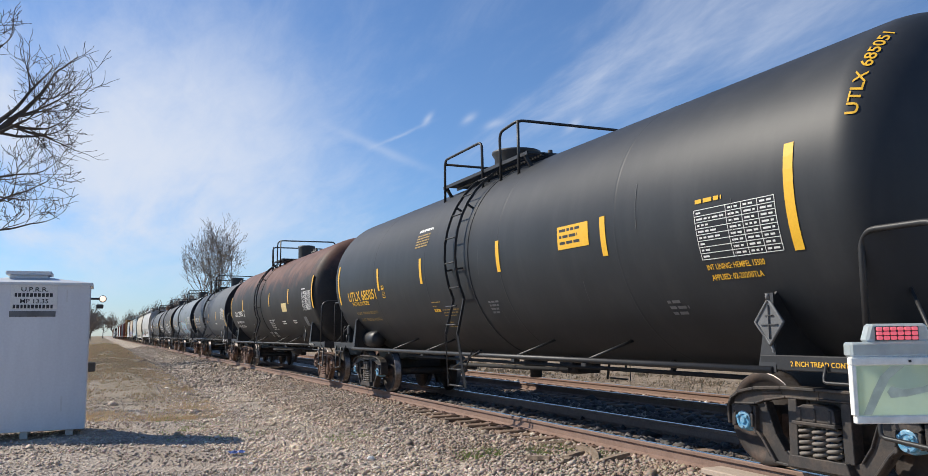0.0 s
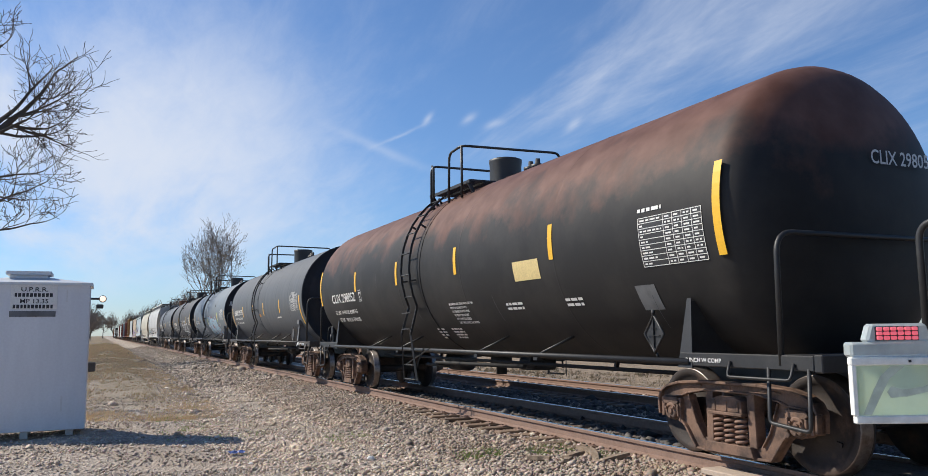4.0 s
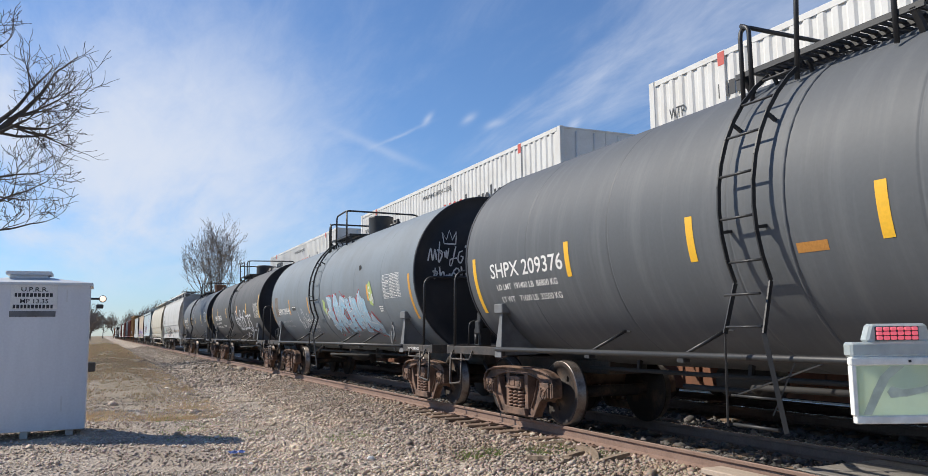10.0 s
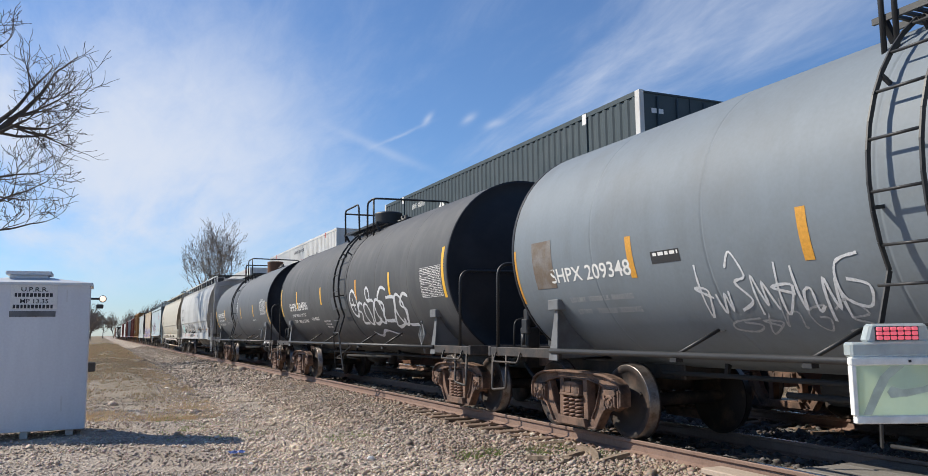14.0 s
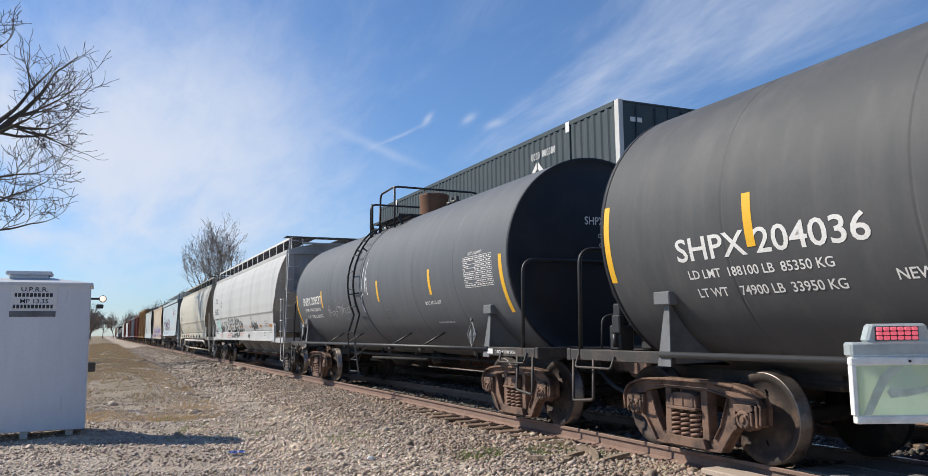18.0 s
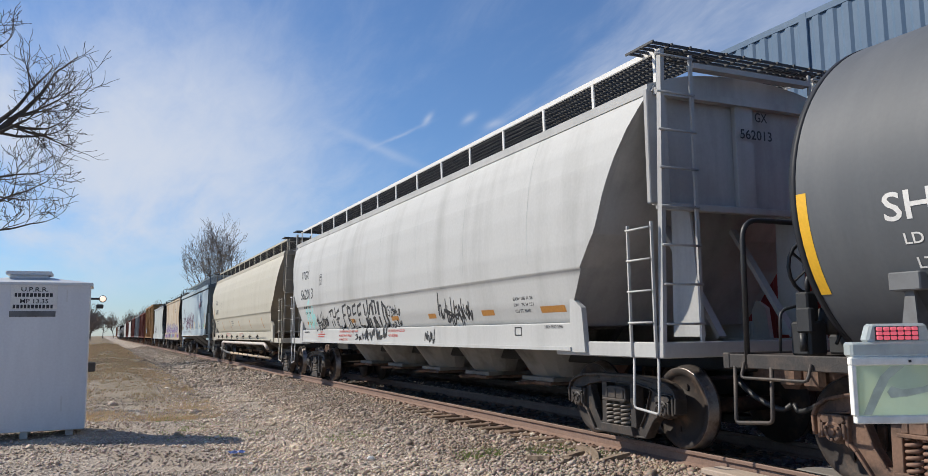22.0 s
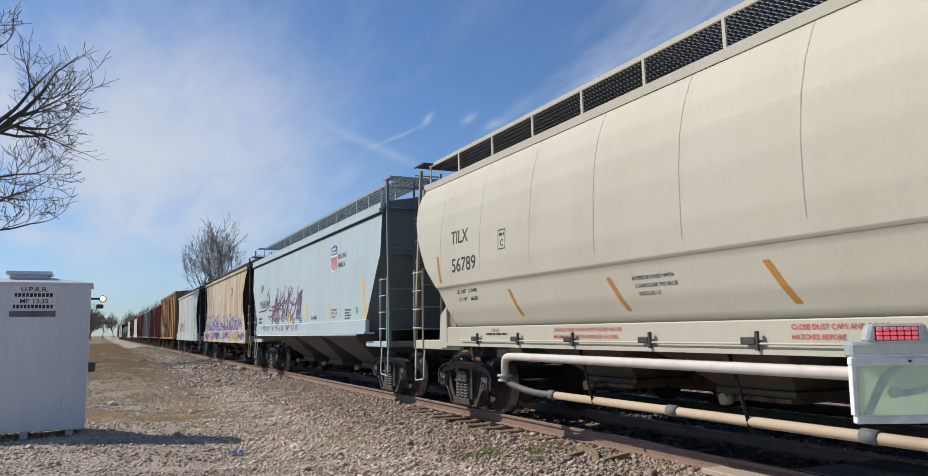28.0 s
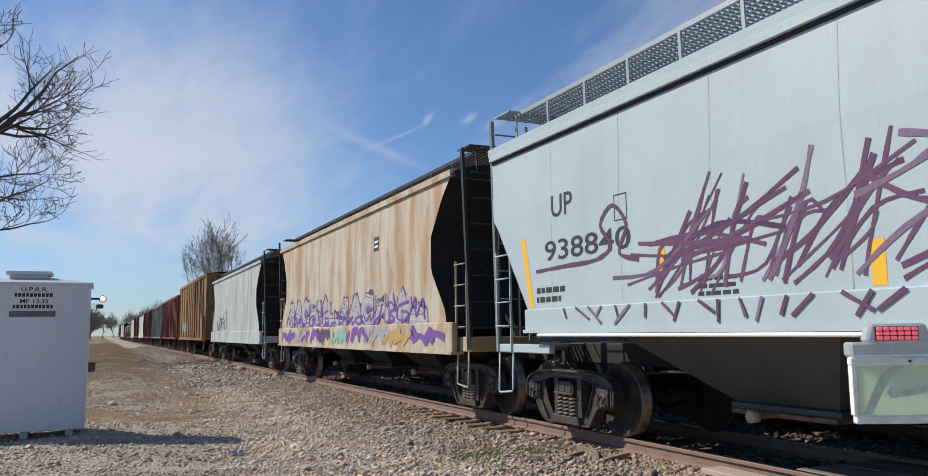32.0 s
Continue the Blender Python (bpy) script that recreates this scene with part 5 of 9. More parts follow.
def strips6(first, last, n=6):
    return [(first + (last - first) * k / (n - 1), 2.28, 2.80) for k in range(n)]


# black tank car with yellow marks, rounded ends
utlx, us = tank_car({"R": 1.56, "zc": 2.58, "L": 7.90, "head": 0.60, "ysh": 0.10, "belly": 1.085, "hb": 6.50, "y": -55.85, "jacket": False, "shell": P_BLACK, "headmat": None, "trim": M_BLACK,
                     "dome": 0.85, "domer": 0.40, "flare": 0.05, "plat": (-1.3, 1.95),
                     "rails": [[(-1.0, 1.85, 3.70), (-1.0, 1.85, 4.58), (-1.0, 0.25, 4.58), (-1.0, 0.22, 3.68)], [(-1.0, 1.85, 4.50), (1.0, 1.85, 4.50), (1.0, 1.85, 3.75)],
                               [(-1.0, -0.45, 3.68), (-1.0, -0.42, 4.58), (-1.0, -1.05, 4.63), (1.0, -1.06, 4.65), (1.0, -1.06, 3.8)], [(-1.0, -1.05, 3.68), (-1.0, -1.05, 4.62)], [(1.0, 1.85, 4.5), (1.0, 0.4, 4.5), (1.0, 0.4, 3.8)]],
                     "endy": 0.84, "reary": 0.90, "endz": 2.10, "plac": (-6.40, 1.40), "placmat": P_SADG, "ladder": 0.12, "sillmat": M_BLACK, "saddlemat": M_BLACK, "truckmat": M_BLACKSTEEL, "capmat": M_BLUE, "railz": 0.98, "reservoir": (-1.05, 5.95, 1.20), "tankr": 0.82, "courses": 5,
                     "strips": [(7.2, 2.02, 2.95), (4.2, 2.22, 2.68), (1.75, 2.22, 2.68), (-1.35, 2.21, 2.67), (-4.05, 2.20, 2.66), (-6.80, 2.00, 2.92)],
                     "label": "matt black tank car with yellow stencils and rounded ends"})

clix, cs = tank_car({"R": 1.56, "zc": 2.52, "L": 7.90, "head": 0.56, "ysh": 0.22, "belly": 1.06, "hb": 6.70, "y": -38.68, "jacket": False, "shell": P_RUSTTOP, "headmat": None, "trim": M_BLACK,
                     "dome": 0.0, "domer": 0.30, "plat": (-0.5, 1.35), "rails": RAILS_CL, "endy": 1.06, "reary": 1.46, "crossrail": True, "endz": 2.20, "ladder": 0.93, "sillmat": M_BLACK, "saddlemat": M_BLACK, "truckmat": M_STEEL, "railz": 1.02, "courses": 5,
                     "strips": [(7.65, 2.05, 2.95), (4.55, 2.28, 2.73), (1.78, 2.27, 2.73), (-1.08, 2.28, 2.73), (-4.14, 2.26, 2.72), (-7.21, 2.04, 2.95)],
                     "label": "black tank car with red-brown rust along its crown and white stencils"})

sh76, s76 = tank_car({**SHPX, "y": -21.88, "shell": P_GRAY, "strips": [(6.5, 1.63, 2.47), (3.8, 2.02, 2.46), (1.5, 2.01, 2.46), (-0.65, 2.01, 2.45), (-3.46, 2.01, 2.46), (-6.4, 1.63, 2.48)],
                      "label": "streaky gray tank car with a black end and yellow strips"})
sh48, s48 = tank_car({**SHPX, "y": -5.94, "shell": P_LGRAY, "stripmat": mat("faded_orange_strip", (0.62, 0.30, 0.04), 0.5), "strips": [(6.75, 1.72, 2.46), (4.1, 1.92, 2.38), (1.7, 1.91, 2.36), (-6.5, 1.6, 2.46)],
                      "label": "light gray tank car with a large blue and red graffiti piece"})
sh36, s36 = tank_car({**SHPX, "R": 1.55, "zc": 2.46, "y": 9.97, "shell": P_DGRAY, "rails": RAILS_36, "dome": 0.62, "domer": 0.36, "plat": (-1.35, 1.4), "ladder": -0.28,
                      "strips": [(6.7, 1.88, 2.75), (4.52, 2.08, 2.57), (1.72, 2.09, 2.55), (-3.8, 2.11, 2.56), (-6.6, 1.93, 2.80)],
                      "label": "dark gray tank car with white bubble-letter graffiti"})
stripe(sh36, s36, -1.48, 2.09, 2.55, 0.11, MATS["faded_orange_strip"])
sh37, s37 = tank_car({**SHPX, "y": 25.97, "shell": P_MGRAY, "domemat": P_RUSTDOME, "strips": [(6.7, 1.62, 2.46), (3.86, 2.01, 2.46), (1.32, 1.99, 2.44), (-0.80, 2.0, 2.44), (-3.74, 2.01, 2.46), (-6.55, 1.62, 2.48)],
                      "label": "gray tank car with a black end and a rusty manway"})

V_SIDE = [(1.40, 1.42), (1.70, 1.525), (2.08, 1.585), (2.10, 1.610), (2.4, 1.628), (2.9, 1.615), (3.3, 1.575), (3.6, 1.51), (3.85, 1.42), (4.03, 1.33)]
V_END = [(1.40, 7.05), (1.95, 7.45), (2.1, 7.55), (2.5, 7.90), (3.1, 8.16), (3.6, 8.44), (3.9, 8.62), (4.03, 8.66)]
vt, vts = hopper_car({"side": V_SIDE, "end": V_END, "hb": 7.46, "y": 43.49, "skin": P_VT, "trim": P_VEND, "endmat": P_VEND, "seammat": P_PALE, "round": True, "seams": 8, "seamz": 2.12,
                      "rb": (4.50, 1.22, 0.42, 8.7), "gratemat": P_DGRATE, "postmat": M_WHITE, "posts": 14, "sill": (1.12, 1.44, 1.52, 7.2), "bays": 5, "chute": (1.35, 0.62, 5.6, 1.35), "chutemat": P_GRIME, "roundchute": True,
                      "ye": 8.90, "esz": (1.04, 1.21), "laddermat": P_VEND, "truckmat": M_BLACKSTEEL, "label": "white round-sided covered hopper with black scrawled graffiti along its sill"})
T_END = [(1.40, 6.80), (1.95, 7.20), (2.1, 7.34), (2.5, 7.82), (3.0, 8.18), (3.4, 8.38), (3.7, 8.45), (4.03, 8.40)]
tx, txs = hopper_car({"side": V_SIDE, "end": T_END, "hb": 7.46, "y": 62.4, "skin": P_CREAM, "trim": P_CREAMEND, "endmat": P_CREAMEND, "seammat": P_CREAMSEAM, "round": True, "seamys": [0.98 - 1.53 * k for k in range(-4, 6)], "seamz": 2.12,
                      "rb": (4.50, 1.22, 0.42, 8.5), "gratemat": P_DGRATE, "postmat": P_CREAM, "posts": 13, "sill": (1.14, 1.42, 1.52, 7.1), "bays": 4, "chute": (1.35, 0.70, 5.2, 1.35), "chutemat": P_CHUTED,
                      "ye": 8.75, "esz": (1.04, 1.20), "laddermat": P_CREAMEND, "truckmat": M_BLACKSTEEL, "label": "cream round-sided covered hopper with unloading pipes beneath"})
U_SIDE = [(1.40, 1.60), (1.62, 1.60), (3.0, 1.605), (3.9, 1.58), (4.0, 1.58)]
U_END = [(1.40, 6.45), (1.62, 6.55), (2.86, 7.42), (2.95, 7.52), (4.0, 7.60)]
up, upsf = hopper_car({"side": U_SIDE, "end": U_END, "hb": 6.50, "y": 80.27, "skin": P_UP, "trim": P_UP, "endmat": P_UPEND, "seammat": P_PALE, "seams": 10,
                      "rb": (4.60, 1.22, 0.42, 7.5), "gratemat": P_GALV, "postmat": P_GALV, "posts": 16, "sill": (1.34, 1.63, 1.63, 6.6), "bays": 3, "chute": (1.40, 0.55, 5.0, 1.5), "chutemat": P_UPCHUTE, "chord": True,
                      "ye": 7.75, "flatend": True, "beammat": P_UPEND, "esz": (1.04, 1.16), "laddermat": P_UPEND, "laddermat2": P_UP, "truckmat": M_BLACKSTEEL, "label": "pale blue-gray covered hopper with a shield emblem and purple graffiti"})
W_END = [(1.40, 6.60), (1.7, 6.55), (2.4, 5.95), (3.0, 5.95), (3.6, 6.4), (4.0, 6.85)]
# near-black end sheets and chutes: shade of the open bays put into colour
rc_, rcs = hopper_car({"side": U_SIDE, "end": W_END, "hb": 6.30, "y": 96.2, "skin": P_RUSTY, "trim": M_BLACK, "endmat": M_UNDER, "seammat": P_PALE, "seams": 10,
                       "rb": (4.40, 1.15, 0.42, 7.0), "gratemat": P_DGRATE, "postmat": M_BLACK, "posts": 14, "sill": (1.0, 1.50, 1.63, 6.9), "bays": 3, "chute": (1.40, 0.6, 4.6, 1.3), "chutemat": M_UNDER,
                       "ye": 7.3, "truckmat": M_BLACKSTEEL, "laddermat": M_BLACK, "label": "rust-streaked cream covered hopper with coloured graffiti along its lower side"})
# ends and chutes again carry their shade as near-black
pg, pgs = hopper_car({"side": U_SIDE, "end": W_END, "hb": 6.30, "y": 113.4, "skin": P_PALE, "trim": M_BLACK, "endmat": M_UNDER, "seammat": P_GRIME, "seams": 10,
                      "rb": (4.40, 1.15, 0.42, 7.0), "gratemat": P_DGRATE, "postmat": M_BLACK, "posts": 14, "sill": (1.0, 1.45, 1.63, 6.9), "bays": 3, "chute": (1.40, 0.6, 4.6, 1.3), "chutemat": M_UNDER,
                      "ye": 7.3, "truckmat": M_BLACKSTEEL, "laddermat": M_BLACK, "label": "pale gray weathered covered hopper"})
hx, hxs = box_car({"hb": 6.6, "L": 8.1, "top": 4.75, "y": 131.4, "skin": P_BROWN, "doormat": P_BROWN, "door": 2.2, "ribs": 10, "near": True, "roofmat": P_BOXGRAY, "label": "tall yellow-brown boxcar with plug doors"})
y = 149.5
FAR = [(P_MAROON, "maroon boxcar with ribbed sides", 0), (P_BOXGRAY, "weathered gray boxcar with ribbed sides", 0), (P_MAROON, "maroon boxcar with ribbed sides", 0), (P_VT, "dirty white covered hopper far back", 1), (P_MAROON, "rusty brown boxcar far back", 0), (P_VT, "dirty white covered hopper far back", 1),
       (P_DGRAY, "dark gray tank car far back", 2), (P_DGRAY, "dark gray tank car far back", 2), (P_DGRAY, "sooty dark tank car far back", 2), (P_PALE, "pale gray covered hopper far back", 1), (P_VT, "dirty white covered hopper far back", 1), (P_MAROON, "faded maroon boxcar far back", 0), (P_BROWN, "rusty brown boxcar far back", 0)]
for m_, lab, kind in FAR:
    if kind == 0:
        box_car({"hb": 6.4, "L": 7.9, "top": 4.35, "y": y, "skin": m_, "door": 1.6, "ribs": 14, "label": lab})
    elif kind == 1:
        # far hoppers too hold end and chute shade as a near-black colour
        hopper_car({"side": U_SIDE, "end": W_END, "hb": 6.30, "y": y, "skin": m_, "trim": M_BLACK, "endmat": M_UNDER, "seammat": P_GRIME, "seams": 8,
                    "rb": (4.40, 1.15, 0.42, 7.0), "gratemat": P_DGRATE, "postmat": M_BLACK, "posts": 3, "sill": (1.0, 1.45, 1.63, 6.9), "bays": 3, "chute": (1.40, 0.6, 4.6, 1.3), "chutemat": M_UNDER,
                    "ye": 7.3, "truckmat": M_BLACKSTEEL, "laddermat": M_BLACK, "label": lab})
    else:
        tank_car({**SHPX, "y": y, "shell": m_, "strips": [], "label": lab})
    y += 17.0
# ---- lettering, stencils and graffiti on the near train ----
M_DIMYEL = mat("worn_yellow_stencil", (0.34, 0.22, 0.06), 0.6, grain=0.3, gscale=60, bump=0.02)
lettering(utlx, us, "UTLX 685051", 6.50, 2.07, 0.30, M_YELLOW, 2.05)
lettering(utlx, us, "THE TANK CAR PEOPLE", 6.30, 1.96, 0.12, M_YELLOW, 1.25)
lettering(utlx, us, "LD LMT  194400 LB  88 150 KG", 6.20, 1.76, 0.085, M_DIMYEL, 1.5)
lettering(utlx, us, "LT WT   91600 LB  41 550 KG", 6.10, 1.61, 0.085, M_DIMYEL, 1.45)
bars(utlx, us, 2.03, 3.18, [0.66], 0.05, 0.02, M_WHITE, "stencil")
for k in range(5):
    bars(utlx, us, 2.04 + 0.01 * k, 3.10 - 0.052 * k, [0.62], 0.026, 0.0, M_DIMYEL, "stencil")
bars(utlx, us, -0.69, 1.78, [0.34, 0.3, 0.26, 0.22], 0.028, 0.025, P_SADG)
bars(utlx, us, 1.55, 1.86, [0.4, 0.16], 0.018, 0.05, M_DIMYEL)
bars(utlx, us, 1.55, 1.70, [0.30], 0.05, 0.05, M_YELLOW)
bars(utlx, us, 1.20, 1.72, [0.7, 0.62, 0.5], 0.014, 0.035, M_DIMYEL)
bars(utlx, us, 1.30, 1.50, [0.28, 0.4], 0.022, 0.05, M_DIMYEL)
bars(utlx, us, -4.84, 1.62, [0.2, 0.3, 0.24], 0.03, 0.03, P_SADG)


def panel(car, surf, y, z, w, h, material, name="sticker", lift=0.0014):
    vs, n = [], 6
    for i in range(n + 1):
        vs += [surf(y, z - h * i / n, lift), surf(y - w, z - h * i / n, lift)]
    return raw(name, vs, [(2 * i, 2 * i + 1, 2 * i + 3, 2 * i + 2) for i in range(n)], material, car)


def plate_box(car, surf, y, z, w, h, material, word="", t=0.014):
    """A ruled box with a letter in it."""
    vs, fs = [], []
    for a, b, c, d in ((0, w, 0, t), (0, w, h - t, h), (0, t, 0, h), (w - t, w, 0, h)):
        k = len(vs)
        vs += [surf(y - a, z - c, 0.0025), surf(y - b, z - c, 0.0025), surf(y - b, z - d, 0.0025), surf(y - a, z - d, 0.0025)]
        fs.append((k, k + 1, k + 2, k + 3))
    raw("plate_mark", vs, fs, material, car)
    if word:
        lettering(car, surf, word, y - w * 0.32, z - h * 0.85, h * 0.5, material, w * 0.36)
        bars(car, surf, y - w * 0.15, z - h * 0.32, [w * 0.7], h * 0.14, 0, material)


panel(utlx, us, -3.05, 2.65, 0.70, 0.29, M_YELLOW)
bars(utlx, us, -3.10, 2.58, [0.5, 0.42, 0.46], 0.035, 0.045, M_DKMARK, "sticker_print", 0.003)
table_mark(utlx, us, -5.61, 2.50, 1.02, 0.48, 4, 8, M_WHITE)
bars(utlx, us, -5.64, 2.56, [0.36], 0.04, 0.0, M_YELLOW, "stencil")
lettering(utlx, us, "INT LINING: HEMPEL 15500", -5.64, 1.915, 0.075, M_YELLOW, 0.74)
lettering(utlx, us, "APPLIED: 02-20200TLA", -5.66, 1.815, 0.075, M_YELLOW, 0.66)
plate_box(utlx, us, 4.03, 2.31, 0.15, 0.25, M_YELLOW, "C")
# mark painted across the leading end's shoulder
vs_t, fs_t = font_mesh("UTLX 685051", 0.26)
w_t = max(v[0] for v in vs_t)


def on_head(u, v):
    """A point of the rounded end: u runs from the near side over the shoulder, v along."""
    a = radians(17 + 36 * u)
    y = 7.24 + 0.34 * max(0.0, v)
    c = ((y - 7.2) / 0.60) ** (1 / 0.9)
    r = 1.56 * math.sqrt(1 - c * c) ** 0.85 + 0.004
    return (-r * math.cos(a), -y - 0.004, 2.58 + r * math.sin(a))


raw("lettering", [on_head(v[0] / w_t, 0.12 + (0.26 - v[1]) / 0.26 * 0.36) for v in vs_t], fs_t, M_YELLOW, utlx)
lettering(utlx, lambda y, z, l=0: (-1.447 - l, y, z), "2 INCH TREAD CONT.", -6.6, 1.02, 0.06, M_YELLOW, 0.6)

lettering(clix, cs, "CLIX 298052", 6.62, 2.08, 0.29, M_WHITE, 1.96)
lettering(clix, cs, "LD LMT  184900 LB  83800 KG", 6.60, 1.80, 0.125, M_WHITE, 1.82)
lettering(clix, cs, "LT WT    78100 LB  35400 KG", 6.45, 1.62, 0.125, M_WHITE, 1.65)
plate_box(clix, cs, 4.36, 2.31, 0.17, 0.26, M_WHITE, "C")
table_mark(clix, cs, -6.0, 2.54, 1.0, 0.52, 5, 9, M_WHITE, M_DKMARK)
bars(clix, cs, -6.0, 2.60, [0.4], 0.04, 0.0, M_WHITE, "stencil")
panel(clix, cs, -3.07, 2.31, 0.72, 0.27, mat("cream_sticker", (0.70, 0.55, 0.25), 0.5, stain=(0.55, 0.42, 0.2), sscale=9))
panel(clix, cs, -5.72, 1.83, 0.34, 0.27, P_SADG)
for k, w in enumerate(("MAXIMUM OPERATING PRESSURE FOR", "HEATER COILS 150 PSI", "EXTERIOR HEATER PIPES", "NO INLET OR OUTLET", "PIPE CAPS REQUIRED", "VENT TANK WHEN UNLOADING")):
    lettering(clix, cs, w, -0.50 - 0.012 * k, 1.79 - 0.062 * k, 0.052, M_WHITE, 0.032 * len(w))
bars(clix, cs, 0.64, 1.38, [0.36, 0.34, 0.3, 0.12], 0.028, 0.024, M_WHITE)
bars(clix, cs, -0.02, 1.38, [0.44, 0.46, 0.46, 0.4], 0.028, 0.022, M_WHITE)
bars(clix, cs, -2.55, 1.72, [0.5, 0.5], 0.035, 0.03, M_WHITE)
bars(clix, cs, -4.2, 1.72, [0.4, 0.4], 0.035, 0.03, M_WHITE)
end_lettering(clix, "CLIX 298052", 0.0, -7.685, 2.95, 0.20, M_WHITE, 0.95)
lettering(clix, lambda y, z, l=0: (-1.447 - l, y, z), "2 INCH W COMP", -6.55, 1.02, 0.06, M_WHITE, 0.5)


M_DIMW = mat("worn_white_stencil", (0.36, 0.37, 0.38), 0.6, grain=0.3, gscale=50, bump=0.02)


def shpx_marks(car, surf, num, ld, lt, yt, head=True, L=6.78):
    lettering(car, surf, "SHPX " + num, 5.97, 2.13, 0.30, M_WHITE, 2.05)
    lettering(car, surf, ld, 5.85, 1.95, 0.115, M_WHITE, 1.72)
    lettering(car, surf, lt, 5.80, 1.77, 0.115, M_WHITE, 1.68)
    table_mark(car, surf, yt, 2.53, 1.02, 0.48, 4, 8, M_WHITE)
    lettering(car, surf, "DOT111A100W1", yt - 0.18, 2.555, 0.065, M_WHITE, 0.5)
    if head:
        end_lettering(car, "SHPX " + num, -0.30, -L - 0.19, 2.92, 0.17, M_WHITE, 0.85)
        end_lettering(car, "CAPY 23640 GAL", -0.08, -L - 0.20, 2.72, 0.085, M_WHITE, 0.6)
        end_lettering(car, "CAPY 89450 LTRS", -0.06, -L - 0.20, 2.58, 0.085, M_WHITE, 0.62)
    lettering(car, lambda y, z, l=0: (-1.447 - l, y, z), "2 INCH W COMP SHOES", -6.22, 1.02, 0.065, M_WHITE, 0.62)
    vv = [(-1.447, y, z) for y, z in ((-5.92, 1.01), (-6.12, 1.01), (-6.12, 1.085), (-5.92, 1.085))]
    raw("stencil", vv, [(0, 1, 2, 3)], M_WHITE, car)


shpx_marks(sh76, s76, "209376", "LD LMT  191400 LB  86800 KG", "LT WT    71600 LB  32500 KG", -5.15)
shpx_marks(sh37, s37, "209337", "LD LMT  190700 LB  86500 KG", "LT WT    72300 LB  32800 KG", -5.25)
table_mark(sh48, s48, -4.95, 2.53, 1.02, 0.48, 4, 8, M_WHITE)
lettering(sh48, s48, "SHPX 209348", 5.85, 1.96, 0.25, M_WHITE, 1.72)
for k, w in enumerate(("LD LMT  190900 LB  86600 KG", "LT WT    72100 LB  32700 KG")):
    lettering(sh48, s48, w, 5.55 - 0.05 * k, 1.70 - 0.15 * k, 0.085, M_DIMW, 1.3)
end_lettering(sh48, "SHPX 209348", -0.30, -6.97, 2.92, 0.17, M_WHITE, 0.85)
lettering(sh48, lambda y, z, l=0: (-1.447 - l, y, z), "2 INCH W COMP SHOES", -6.22, 1.02, 0.065, M_WHITE, 0.62)
panel(sh48, s48, 6.25, 2.52, 0.5, 0.62, mat("brown_stain_patch", (0.15, 0.115, 0.085), 0.7, stain=(0.21, 0.20, 0.19), sscale=3, samount=0.9), "stain_patch", 0.003)
bars(sh76, s76, -2.9, 1.86, [0.62], 0.045, 0.02, M_WHITE)
bars(sh76, s76, -1.35, 1.72, [0.3, 0.36], 0.03, 0.03, P_SADG)
panel(sh76, s76, 0.22, 2.06, 0.32, 0.085, M_ORANGE)
lettering(sh37, s37, "BUILT ARI 11-2007", -3.35, 1.84, 0.085, M_WHITE, 0.74)
bars(sh37, s37, -3.55, 1.50, [0.7], 0.03, 0.02, M_DIMW)
bars(sh37, s37, -1.05, 1.80, [0.4, 0.4, 0.36], 0.03, 0.03, P_SADG)
tag_scrawl(sh37, s37, 0.45, -0.22, 2.05, 2.85, 2, 0.03, P_SPRAYW, 3)
tag_scrawl(sh37, s37, 3.7, 1.6, 1.6, 2.1, 6, 0.022, P_SADG, 9)
lettering(sh36, s36, "SHPX 204036", 5.55, 2.02, 0.32, M_WHITE, 2.25)
lettering(sh36, s36, "LD LMT  188100 LB  85350 KG", 5.45, 1.84, 0.12, M_WHITE, 1.75)
lettering(sh36, s36, "LT WT    74900 LB  33950 KG", 5.40, 1.66, 0.12, M_WHITE, 1.75)
lettering(sh36, s36, "NEW 09-2000", 3.2, 1.70, 0.12, M_WHITE, 0.8)
for k, w in enumerate(("EXTERIOR HEATER PIPES", "NO INLET OR OUTLET", "PIPE CAPS REQUIRED")):
    lettering(sh36, s36, w, 2.05 - 0.05 * k, 1.64 - 0.075 * k, 0.055, M_WHITE, 0.68 - 0.08 * k)
table_mark(sh36, s36, -5.53, 2.50, 0.96, 0.53, 4, 9, M_WHITE)
bars(sh48, s48, 3.7, 2.12, [0.4], 0.035, 0.0, M_WHITE, "stencil", 0.003)
panel(sh48, s48, 3.74, 2.17, 0.46, 0.13, M_DKMARK)
bars(sh48, s48, -4.49, 1.88, [0.24, 0.22, 0.2], 0.025, 0.02, M_WHITE)
bm = bmesh.new()
lathe(bm, [(0.0, 0.07), (-0.012, 0.07)], "x", 14)
x_, z_ = around(1.526, 2.457, math.degrees(math.asin((2.81 - 2.457) / 1.526)))
shift(bm, Matrix.Translation((x_, -3.31, z_)))
part("blanking_disc", fix(bm), M_UNDER, sh48)

# seams and old weld lines on the shells
for car, surf, seed in ((utlx, us, 1), (clix, cs, 2)):
    rnd = random.Random(seed)
    for k in range(7):
        y, z = rnd.uniform(-6.4, 6.4), rnd.uniform(1.5, 2.9)
        ln = rnd.uniform(0.15, 0.6)
        stripe(car, surf, y, z - ln / 2, z + ln / 2, rnd.uniform(0.006, 0.012), P_DGRAY, "scratch", rnd.uniform(-0.08, 0.08), 0.003)

